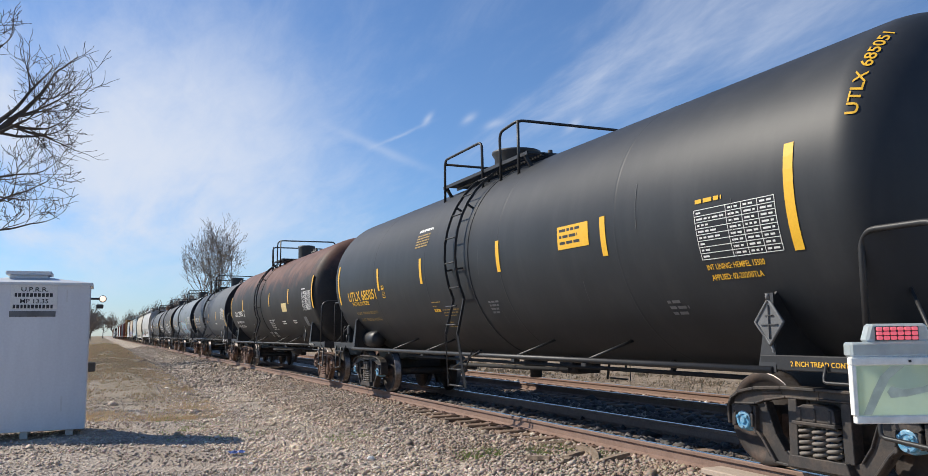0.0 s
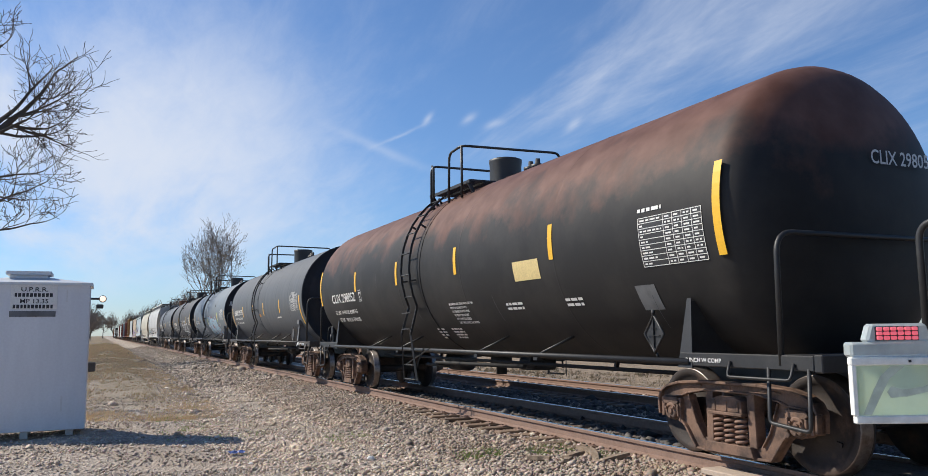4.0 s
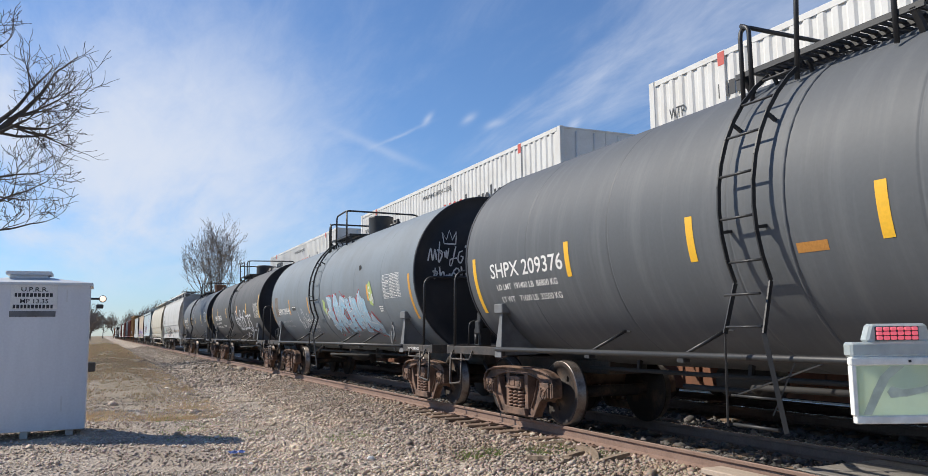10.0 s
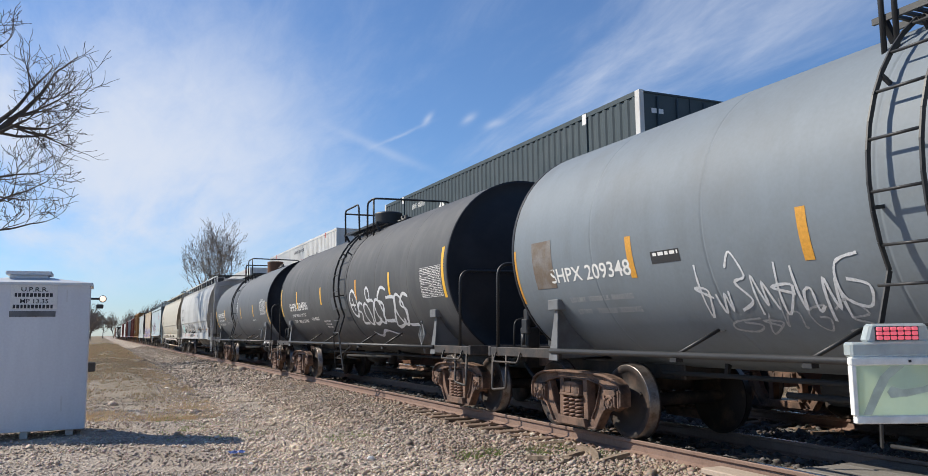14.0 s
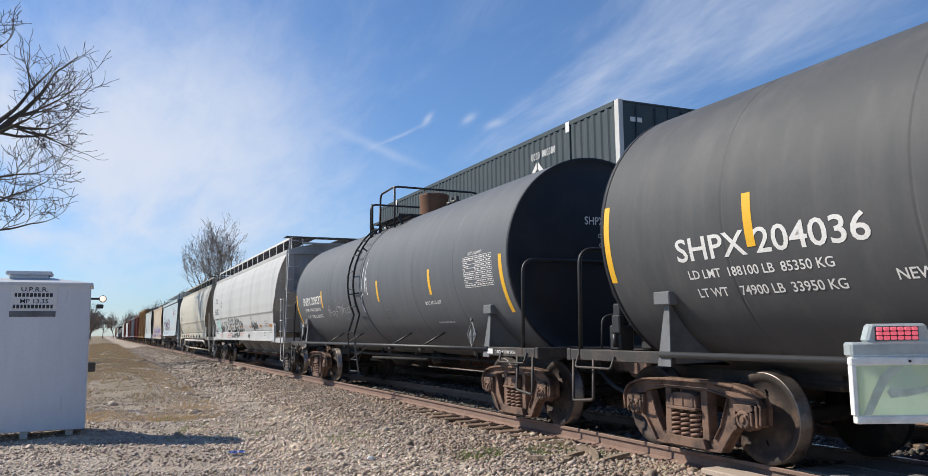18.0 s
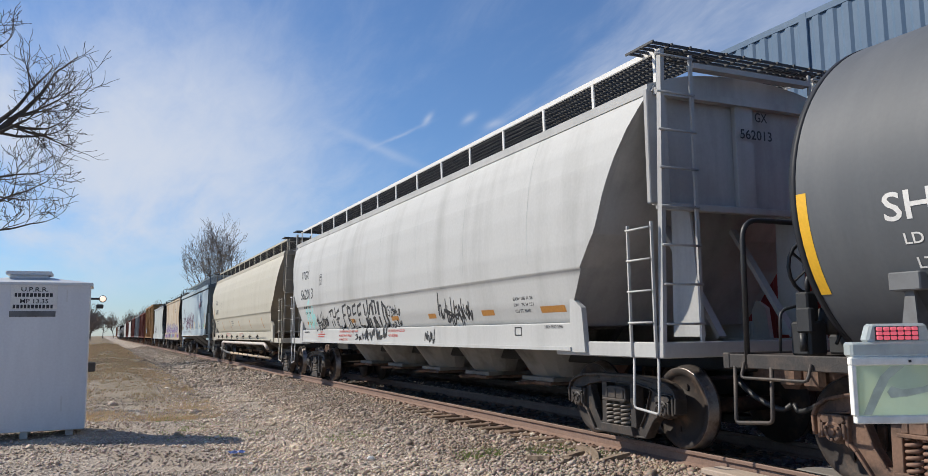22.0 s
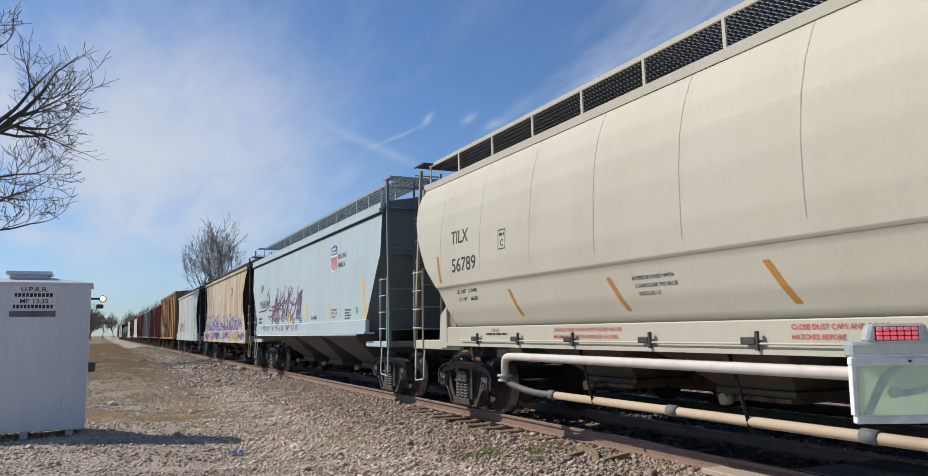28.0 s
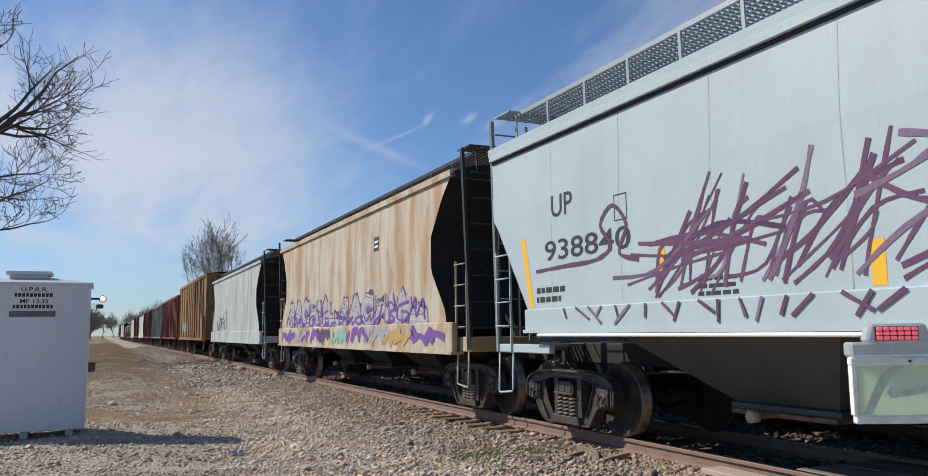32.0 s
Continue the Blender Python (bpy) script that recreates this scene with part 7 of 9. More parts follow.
# rusty hopper: coloured letters low on the side
GCOL = [mat("spray_violet", (0.16, 0.07, 0.30), 0.7, bump=0), mat("spray_grayblue", (0.30, 0.33, 0.36), 0.7, bump=0), mat("spray_crimson", (0.32, 0.05, 0.07), 0.7, bump=0), mat("spray_mint", (0.22, 0.40, 0.36), 0.7, bump=0), mat("spray_ochre", (0.45, 0.30, 0.10), 0.7, bump=0), mat("spray_plum", (0.10, 0.045, 0.12), 0.7, bump=0), mat("spray_pewter", (0.40, 0.41, 0.43), 0.7, bump=0)]
for y0, y1, top, seed in ((5.6, 0.1, 2.25, 8), (0.0, -5.6, 2.15, 9)):
    piece(rc_, rcs, y0, y1, 1.55, top, {"red": GCOL[5], "dark": GCOL[0], "body": GCOL[1], "light": GCOL[6], "edge": GCOL[2]}, seed)
for k in range(9):
    rnd = random.Random(300 + k)
    vs_, fs_ = [], []
    a = 6.3 - 1.4 * k
    for q in range(4):
        p = [(a - 0.36 * q + rnd.uniform(-0.2, 0.2), rnd.uniform(1.08, 1.2)), (a - 0.36 * q - rnd.uniform(0.1, 0.4), rnd.uniform(1.25, 1.42)), (a - 0.36 * q - rnd.uniform(0.3, 0.7), rnd.uniform(1.1, 1.4))]
        ribbon(vs_, fs_, sill_u, curve_pts(p, 4), rnd.uniform(0.10, 0.20), 0.004 + 0.001 * q)
    raw("graffiti", vs_, fs_, GCOL[(0, 1, 0, 5, 3, 0, 1, 4, 0)[k]], rc_)
tag_scrawl(rc_, rcs, 5.8, -5.6, 1.55, 1.95, 16, 0.05, GCOL[0], 77, lift=0.05)
panel(rc_, rcs, -2.75, 3.35, 0.34, 0.30, M_DKMARK, "company_mark", 0.004)
bars(rc_, rcs, -2.80, 3.22, [0.24, 0.24], 0.05, 0.05, M_WHITE, "company_mark", 0.008)
# scrawls on cars further back
for car, surf, seed, m_ in ((pg, pgs, 201, P_SPRAYK), (hx, hxs, 202, MATS["spray_sky"])):
    tag_scrawl(car, surf, 5.0, 1.5, 1.6, 2.3, 6, 0.09, m_, seed)
# ---- the far train: double-stacked containers in well cars ----
P_CWHITE = paint("container_white", (0.66, 0.65, 0.62), 0.5, stain=(0.5, 0.47, 0.42), sscale=1.4, samount=0.4)
P_CDARK = paint("container_slate", (0.050, 0.070, 0.078), 0.5, stain=(0.075, 0.092, 0.098), sscale=1.4, samount=0.5)
P_CBLUE = paint("container_blue_gray", (0.10, 0.16, 0.24), 0.5, stain=(0.14, 0.20, 0.28), sscale=1.4, samount=0.5)
P_CRED = paint("container_red", (0.36, 0.045, 0.03), 0.55, stain=(0.2, 0.04, 0.03), sscale=1.2, samount=0.5)
P_WELL = paint("well_car_brown", (0.19, 0.085, 0.05), 0.65, stain=(0.09, 0.05, 0.035), sscale=1.4, samount=0.8)
TRACK2 = 4.05
CL, CH, CW = 15.55, 2.87, 2.59
SPEED2 = 15.3


def container(material, post, label):
    ob = new("shipping_container")
    tagged(ob, label, "container", "stacked containers of the far train")
    for sx in (-1, 1):
        bm = bmesh.new()
        n = 58
        ys = []
        for k in range(n):
            a = -CL / 2 + 0.16 + (CL - 0.32) * k / n
            p = (CL - 0.32) / n
            ys += [(a, 0.0), (a + p * 0.36, 0.0), (a + p * 0.54, 0.026), (a + p * 0.82, 0.026)]
        ys.append((CL / 2 - 0.16, 0.0))
        lo = [bm.verts.new((sx * (CW / 2 - d), y, 0.14)) for y, d in ys]
        hi = [bm.verts.new((sx * (CW / 2 - d), y, CH - 0.10)) for y, d in ys]
        for k in range(len(ys) - 1):
            bm.faces.new((lo[k], lo[k + 1], hi[k + 1], hi[k]))
        part("corrugated_side", fix(bm), material, ob)
    for sx in (-1, 1):
        for d in (-1, 1):
            bm = bmesh.new()
            box(bm, min(sx * (CW / 2 - 0.10), sx * (CW / 2 + 0.012)), max(sx * (CW / 2 - 0.10), sx * (CW / 2 + 0.012)), d * (CL / 2) - (0.16 if d > 0 else 0), d * (CL / 2) + (0 if d > 0 else 0.16), 0, CH, 0.01)
            part("corner_post", fix(bm), post, ob)
            bm = bmesh.new()
            y = d * (CL / 2 - 1.98)
            box(bm, min(sx * (CW / 2 - 0.08), sx * (CW / 2 + 0.010)), max(sx * (CW / 2 - 0.08), sx * (CW / 2 + 0.010)), y - 0.08, y + 0.08, 0, CH + 0.01, 0.01)
            part("lifting_post", fix(bm), material, ob)
    bm = bmesh.new()
    for z0, z1 in ((0.0, 0.15), (CH - 0.11, CH)):
        for sx in (-1, 1):
            box(bm, min(sx * (CW / 2 - 0.06), sx * (CW / 2 + 0.006)), max(sx * (CW / 2 - 0.06), sx * (CW / 2 + 0.006)), -CL / 2 + 0.17, CL / 2 - 0.17, z0, z1, 0.008)
    part("side_beam", fix(bm), material, ob)
    bm = bmesh.new()
    box(bm, -CW / 2 + 0.07, CW / 2 - 0.07, -CL / 2 + 0.02, CL / 2 - 0.02, CH - 0.05, CH - 0.015)
    part("roof", fix(bm), material, ob)
    bm = bmesh.new()
    box(bm, -CW / 2 + 0.11, CW / 2 - 0.11, -CL / 2 + 0.03, CL / 2 - 0.03, 0.02, 0.12)
    part("floor", fix(bm), M_UNDER, ob)
    for d in (-1, 1):
        bm = bmesh.new()
        box(bm, -CW / 2 + 0.10, CW / 2 - 0.10, d * (CL / 2 - 0.07) - 0.03, d * (CL / 2 - 0.07) + 0.03, 0.1, CH - 0.03, 0.01)
        if d < 0:
            for x in (-0.85, -0.35, 0.35, 0.85):
                tube(bm, [(x, d * (CL / 2 - 0.02), 0.15), (x, d * (CL / 2 - 0.02), CH - 0.1)], 0.02, 6)
            box(bm, -0.012, 0.012, d * (CL / 2 - 0.03) - 0.01, d * (CL / 2 - 0.03) + 0.01, 0.12, CH - 0.06)
        part("end_door" if d < 0 else "front_wall", fix(bm), material, ob)
    return ob


def well_car():
    ob = new("well_car")
    tagged(ob, "grimy red-brown well car carrying containers", "well car", "well cars of the far train")
    for sx in (-1, 1):
        bm = bmesh.new()
        plate(bm, [(-8.9, 1.05), (-8.2, 0.30), (8.2, 0.30), (8.9, 1.05), (8.9, 1.28), (7.8, 1.18), (-7.8, 1.18), (-8.9, 1.28)], sx * 1.40, sx * 1.48)
        for k in range(13):
            y = -7.8 + 1.3 * k
            box(bm, min(sx * 1.475, sx * 1.53), max(sx * 1.475, sx * 1.53), y - 0.04, y + 0.04, 0.45, 1.15)
        part("well_side", fix(bm), P_WELL, ob)
    bm = bmesh.new()
    box(bm, -1.40, 1.40, -8.2, 8.2, 0.28, 0.355)
    part("well_floor", fix(bm), M_UNDER, ob)
    for d in (-1, 1):
        bm = bmesh.new()
        box(bm, -1.4, 1.4, min(d * 8.3, d * 9.3), max(d * 8.3, d * 9.3), 0.98, 1.2, 0.02)
        box(bm, -0.3, 0.3, min(d * 8.3, d * 9.65), max(d * 8.3, d * 9.65), 0.75, 1.0, 0.02)
        part("end_deck", fix(bm), P_WELL, ob)
    truck(ob, 9.3, M_STEEL, None, False)
    return ob


def slant_bar(ob, surf, a, b, z0, z1, w, material, lift=0.004):
    """A bar from a at z0 to b at z1."""
    raw("company_mark", [surf(a, z0, lift), surf(a + w, z0, lift), surf(b + w, z1, lift), surf(b, z1, lift)], [(0, 1, 2, 3)], material, ob)


def ring_mark(ob, surf, a, b, z0, z1, t, material, lift=0.004):
    """An upright oval ring between a and b."""
    n, vs = 16, []
    for k in range(n):
        c, s_ = math.cos(2 * math.pi * k / n), math.sin(2 * math.pi * k / n)
        for q in (0.0, t):
            vs.append(surf((a + b) / 2 + (abs(a - b) / 2 - q) * c, (z0 + z1) / 2 + ((z1 - z0) / 2 - q) * s_, lift))
    raw("company_mark", vs, [(2 * k, 2 * k + 1, (2 * k + 3) % (2 * n), (2 * k + 2) % (2 * n)) for k in range(n)], material, ob)


def end_bar(ob, x0, x1, z0, z1, material):
    """A plain bar on the container's door end."""
    y = -CL / 2 + 0.026
    raw("company_mark", [(x0, y, z0), (x1, y, z0), (x1, y, z1), (x0, y, z1)], [(0, 1, 2, 3)], material, ob)


def far_train():
    white = container(P_CWHITE, P_CWHITE, "white corrugated shipping container stacked on another")
    dark = container(P_CDARK, P_CWHITE, "slate green corrugated shipping container with white corner posts")
    blue = container(P_CBLUE, P_CBLUE, "blue-gray corrugated shipping container stacked on another")
    red = container(P_CRED, P_CRED, "red corrugated shipping container low in a well car")
    dark2 = container(P_CDARK, P_CWHITE, "slate green corrugated shipping container marked towards its front")
    for ob, word in ((white, 0), (dark, 1), (dark2, 2)):
        def surf(y, z, lift=0.0):
            return (-(CW / 2 + lift), y, z)
        if word == 0:
            lettering(ob, surf, "WTP", 7.2, 2.0, 0.30, M_DKMARK, 0.42, lift=0.004)
            bars(ob, surf, 5.9, 2.05, [1.9], 0.26, 0.1, M_DKMARK, "serial_mark")
            lettering(ob, surf, "WARNING HIGH CUBE", 0.9, 2.42, 0.20, M_DKMARK, 2.3, lift=0.004)
            # maker's mark as plain bars and rings
            for k, (a, b) in enumerate(((-1.0, -1.42), (-1.46, -1.88), (-1.92, -2.36))):
                if k == 0:
                    slant_bar(ob, surf, a, b, 1.50, 2.02, 0.15, M_REDMARK), slant_bar(ob, surf, b, a, 1.50, 2.02, 0.15, M_REDMARK)
                else:
                    ring_mark(ob, surf, a, b, 1.50, 2.02, 0.13, M_REDMARK)
            for a, b, h, rnd_ in ((-2.44, -2.56, 0.60, 0), (-2.80, -3.16, 0.44, 1), (-3.20, -3.52, 0.44, 1), (-3.56, -3.67, 0.44, 0), (-3.75, -4.02, 0.44, 1), (-4.09, -4.20, 0.60, 0), (-4.32, -4.43, 0.44, 0), (-4.47, -4.80, 0.44, 1), (-4.86, -5.14, 0.44, 1)):
                if rnd_:
                    ring_mark(ob, surf, a, b, 1.50, 1.50 + h, 0.115, M_DKMARK)
                else:
                    slant_bar(ob, surf, a, a, 1.50, 1.50 + h, b - a, M_DKMARK)
            for y in (CL / 2 - 1.98, 1.98 - CL / 2):
                panel(ob, lambda yy, z, l=0: (-(CW / 2 + 0.012 + l), yy, z), y + 0.08, CH - 0.01, 0.16, 0.24, M_REDMARK, "warning_mark")
            end_bar(ob, -0.55, 0.05, 2.02, 2.24, M_REDMARK), end_bar(ob, 0.10, 0.75, 2.02, 2.20, M_DKMARK)
        else:
            lettering(ob, surf, "WTP", 7.2, 1.95, 0.34, M_WHITE, 0.5, lift=0.004)
            ds, dl = (0.0, 0.0) if word == 1 else (9.0, 6.7)
            for k in range(10):
                a = -4.1 + ds - 0.105 * k - (0.10 if k > 3 else 0.0)
                ring_mark(ob, surf, a, a - 0.08, 2.27, 2.45, 0.022, M_WHITE)
            # zigzag and open lozenge
            for k in range(4):
                a = -2.80 + dl - 0.31 * k
                slant_bar(ob, surf, a, a - 0.13, 1.30, 1.80, -0.10, M_WHITE), slant_bar(ob, surf, a - 0.13, a - 0.25, 1.80, 1.30, -0.09, M_WHITE, 0.0045)
            c, zc_ = -4.38 + dl, 1.84
            for k in range(4):
                a0, a1 = k * math.pi / 2 + 0.10, (k + 1) * math.pi / 2 - 0.10
                vv = [surf(c + r * math.cos(a), zc_ + r * math.sin(a) * 0.95, 0.005) for r, a in ((0.38, a0), (0.38, a1), (0.21, a1), (0.21, a0))]
                raw("company_mark", vv, [(0, 1, 2, 3)], M_WHITE, ob)
            for y in (CL / 2 - 1.98, 1.98 - CL / 2):
                panel(ob, lambda yy, z, l=0: (-(CW / 2 + 0.012 + l), yy, z), y + 0.08, CH - 0.01, 0.16, 0.24, M_WHITE, "warning_mark")
            end_bar(ob, -0.3, 0.75, 2.0, 2.16, M_WHITE), end_bar(ob, -1.0, -0.7, 2.42, 2.52, M_WHITE)
    well = well_car()
    slots = [19.5, 0.3, -18.55, -41.6, -63.9, -84.0, -105.0, -124.4, -147.2, -168.6, -185.1, -203.9, -226.0, -252.0, -273.0, -294.0, -315.0, -336.0, -357.0, -378.0]
    upper = {0: white, 1: white, 2: white, 3: white, 4: dark2, 7: dark, 10: dark, 11: blue}
    low = [white, white, white, white, dark, dark, white, dark, dark, red, dark, red, dark, dark, white, dark, dark, red, dark, dark]
    used = set()
    for k, lead in enumerate(slots):
        yc = lead - CL / 2
        for kind, z in ((well, 0.0), (low[k], 0.36), (upper.get(k), 0.36 + CH + 0.01)):
            if kind is None:
                continue
            if kind in used:
                ob = copy_thing(kind, Matrix.Translation((TRACK2, yc, z)))
            else:
                ob = kind
                used.add(kind)
            MOVING.append((ob, (TRACK2, z), yc, 1))


far_train()
# ---- ground, tracks ----
def ground_z(x, y):
    """The lie of the land: a ballast bank under both tracks and gravel that falls away beside it."""
    crown = -0.185 - 0.05 * math.exp(-((y - 12.5) / 2.6) ** 2)
    if x < -1.5:
        t = min((-1.5 - x) / 1.9, 1.0)
        z = crown - (0.36 + crown) * t * t * (3 - 2 * t)
        z += -0.02 * min(max(-x - 3.2, 0), 6) * 0.3
    elif x < TRACK2 + 1.6:
        z = crown if x < -0.7 else -0.22
    else:
        t = min((x - TRACK2 - 1.6) / 3.0, 1.0)
        z = -0.24 - 0.45 * t
    if x < -2.6 and y < 40:
        z -= 0.10 * math.exp(-((x + 5.0) / 1.3) ** 2) * math.exp(-((y - 15) / 7.0) ** 2)
    if -11 < x < -3.0:
        # worn hump in front of the equipment house
        z += 0.11 * math.exp(-((y - 12.6) / 1.4) ** 2) * math.exp(-((x + 6.6) / 2.2) ** 2)
    if x < -3.2:
        # low grassy rise along the line
        g = math.exp(-((x + 6.2) / 1.7) ** 2) * min(max((y - 22) / 12, 0), 1) * 0.30
        z += g
    return z




def ground_material():
    m = bpy.data.materials.new("gravel_ground")
    m.use_nodes = True
    nt = m.node_tree
    N, L = nt.nodes.new, nt.links.new
    b = nt.nodes["Principled BSDF"]
    b.inputs["Roughness"].default_value = 0.9
    co = N("ShaderNodeTexCoord")

    def nz(scale, detail=5, rough=0.6):
        n = N("ShaderNodeTexNoise")
        n.inputs["Scale"].default_value, n.inputs["Detail"].default_value, n.inputs["Roughness"].default_value = scale, detail, rough
        L(co.outputs["Object"], n.inputs["Vector"])
        return n.outputs["Fac"]

    def ramp(src, *stops):
        r = N("ShaderNodeValToRGB")
        e = r.color_ramp.elements
        e[0].position, e[0].color = stops[0][0], (*stops[0][1], 1)
        e[1].position, e[1].color = stops[-1][0], (*stops[-1][1], 1)
        for p, c in stops[1:-1]:
            q = e.new(p)
            q.color = (*c, 1)
        L(src, r.inputs[0])
        return r.outputs[0]

    def mix(f, a, c):
        n = N("ShaderNodeMix")
        n.data_type = "RGBA"
        L(f, n.inputs["Factor"]), L(a, n.inputs["A"]), L(c, n.inputs["B"])
        return n.outputs["Result"]

    def mix_f(f):
        cover = val("MULTIPLY", val("SUBTRACT", nz(1.1, 7, 0.7), 0.30, True), 3.0, True)
        far = val("MULTIPLY", val("SUBTRACT", sep.outputs[1], 24.0), 0.08, True)
        return val("MULTIPLY", f, val("MAXIMUM", cover, far), True)

    def val(op, a, bb=None, clamp=False):
        n = N("ShaderNodeMath")
        n.operation, n.use_clamp = op, clamp
        for k, v in enumerate((a, bb)):
            if v is None:
                continue
            if isinstance(v, (int, float)):
                n.inputs[k].default_value = v
            else:
                L(v, n.inputs[k])
        return n.outputs[0]

    sep = N("ShaderNodeSeparateXYZ")
    L(co.outputs["Object"], sep.inputs[0])
    vor = N("ShaderNodeTexVoronoi")
    vor.inputs["Scale"].default_value = 22
    L(co.outputs["Object"], vor.inputs["Vector"])
    stones = ramp(vor.outputs["Color"], (0.1, (0.15, 0.12, 0.10)), (0.5, (0.32, 0.265, 0.215)), (0.9, (0.48, 0.415, 0.35)))
    dirt = ramp(nz(0.55, 7), (0.3, (0.32, 0.255, 0.19)), (0.7, (0.50, 0.415, 0.33)))
    col = mix(val("MULTIPLY", val("SUBTRACT", nz(0.7, 6), 0.42, True), 4.0, True), stones, dirt)
    # dry grass further off and beyond the tracks
    grass = ramp(nz(1.6, 8, 0.7), (0.3, (0.125, 0.09, 0.05)), (0.5, (0.21, 0.155, 0.092)), (0.62, (0.17, 0.135, 0.072)), (0.8, (0.28, 0.215, 0.135)))
    wob = val("MULTIPLY", val("SUBTRACT", nz(0.35, 5), 0.5), 3.5)
    near_edge = val("MULTIPLY", val("SUBTRACT", val("ADD", val("MULTIPLY", sep.outputs[0], -1.0), wob), 3.7), 1.0, True)
    far_y = val("MULTIPLY", val("SUBTRACT", val("ADD", sep.outputs[1], wob), 19.0), 0.25, True)
    g1 = val("MULTIPLY", near_edge, far_y)
    g2 = val("MULTIPLY", val("SUBTRACT", sep.outputs[0], TRACK2 + 2.6), 1.0, True)
    field = ramp(nz(2.3, 9, 0.75), (0.3, (0.13, 0.085, 0.05)), (0.5, (0.26, 0.19, 0.12)), (0.72, (0.40, 0.31, 0.20)))
    col = mix(mix_f(g1), col, grass)
    col = mix(g2, col, field)
    L(col, b.inputs["Base Color"])
    bp = N("ShaderNodeBump")
    bp.inputs["Strength"].default_value, bp.inputs["Distance"].default_value = 0.9, 0.03
    L(val("ADD", vor.outputs["Distance"], nz(30, 3)), bp.inputs["Height"])
    L(bp.outputs[0], b.inputs["Normal"])
    return m


def make_ground():
    xs = [-900, -300, -120, -60, -35, -24, -17] + [-13 + 0.35 * k for k in range(35)] + [-0.7, 0.7, 2, 3.3, 4.8, 5.6, 6.3, 7.2, 8.5, 12, 20, 40, 90, 250, 900]
    ys = [-300, -60, -20, -8, 0, 3] + [5 + 0.5 * k for k in range(61)] + [37, 40, 44, 50, 58, 70, 85, 105, 135, 180, 250, 400, 900, 2500]
    rnd = random.Random(4)
    vs = []
    for y in ys:
        for x in xs:
            z = ground_z(x, y)
            if -13 < x < -1.6 and 4 < y < 40:
                z += 0.045 * (noise.noise((x * 0.8, y * 0.8, 0)) + 0.5 * noise.noise((x * 2.1, y * 2.1, 3)))
            vs.append((x, y, z))
    w = len(xs)
    fs = [(j * w + i, j * w + i + 1, (j + 1) * w + i + 1, (j + 1) * w + i) for j in range(len(ys) - 1) for i in range(w - 1)]
    g = raw("ground", vs, fs, ground_material(), smooth=True)
    tagged(g, "pale brown gravel ground with dry grass beside the railway", "ground", kind="structure")


make_ground()


def rail(name, x, label):
    """A flat-bottomed rail, rusty with a polished head."""
    sec = [(-0.070, -0.171), (0.070, -0.171), (0.070, -0.160), (0.012, -0.138), (0.010, -0.055), (0.036, -0.043), (0.037, -0.012), (0.030, -0.002), (0.0, 0.0), (-0.030, -0.002), (-0.037, -0.012), (-0.036, -0.043), (-0.010, -0.055), (-0.012, -0.138), (-0.070, -0.160)]
    ys = [-40, 0, 10, 20, 40, 80, 160, 420]
    bm = bmesh.new()
    rings = [[bm.verts.new((x + a, y, z)) for a, z in sec] for y in ys]
    n = len(sec)
    for a, b in zip(rings, rings[1:]):
        for k in range(n):
            f = bm.faces.new((a[k], b[k], b[(k + 1) % n], a[(k + 1) % n]))
            if k in (7, 8):
                f.material_index = 1
    ob = part(name, fix(bm), [M_RAIL, M_RAILTOP])
    tagged(ob, label, "rail", "rails", kind="structure")
    return ob


RAILS = [rail("rail_1", -0.755, "rusty steel rail with a worn bright head"), rail("rail_2", 0.755, "steel rail with a worn bright head"),
         rail("rail_3", TRACK2 - 0.755, "rusty steel rail of the second track"), rail("rail_4", TRACK2 + 0.755, "rusty steel rail of the second track")]


def make_ties():
    bm = bmesh.new()
    box(bm, -1.28, 1.28, -0.115, 0.115, -0.34, -0.175, 0.012)
    me = bpy.data.meshes.new("tie")
    bm.to_mesh(me), bm.free()
    me.materials.append(M_TIE)
    bm = bmesh.new()
    for x in (-0.755, 0.755):
        box(bm, x - 0.17, x + 0.17, -0.09, 0.09, -0.178, -0.164, 0.003)
        for dx, dy in ((-0.10, -0.05), (0.10, 0.05), (-0.10, 0.05)):
            box(bm, x + dx - 0.016, x + dx + 0.016, dy - 0.012, dy + 0.012, -0.166, -0.148)
    pl = bpy.data.meshes.new("tie_plate")
    bm.to_mesh(pl), bm.free()
    pl.materials.append(M_RAIL)
    rnd = random.Random(11)
    for tx_, name in ((0.0, "track_near"), (TRACK2, "track_far")):
        base = new(name)
        tagged(base, "row of weathered wooden ties with steel plates", "railway track", kind="structure")
        for k in range(150 if tx_ == 0 else 110):
            t = new("tie", me)
            t.parent, t.location = base, (tx_ + rnd.uniform(-0.05, 0.05), 2.5 + k * 0.50 + rnd.uniform(-0.04, 0.04), rnd.uniform(-0.006, 0.004))
            t.rotation_euler = (0, 0, rnd.uniform(-0.02, 0.02))
            p = new("tie_plate", pl)
            p.parent, p.location = t, (-t.location.x + tx_, 0, -t.location.z)


make_ties()


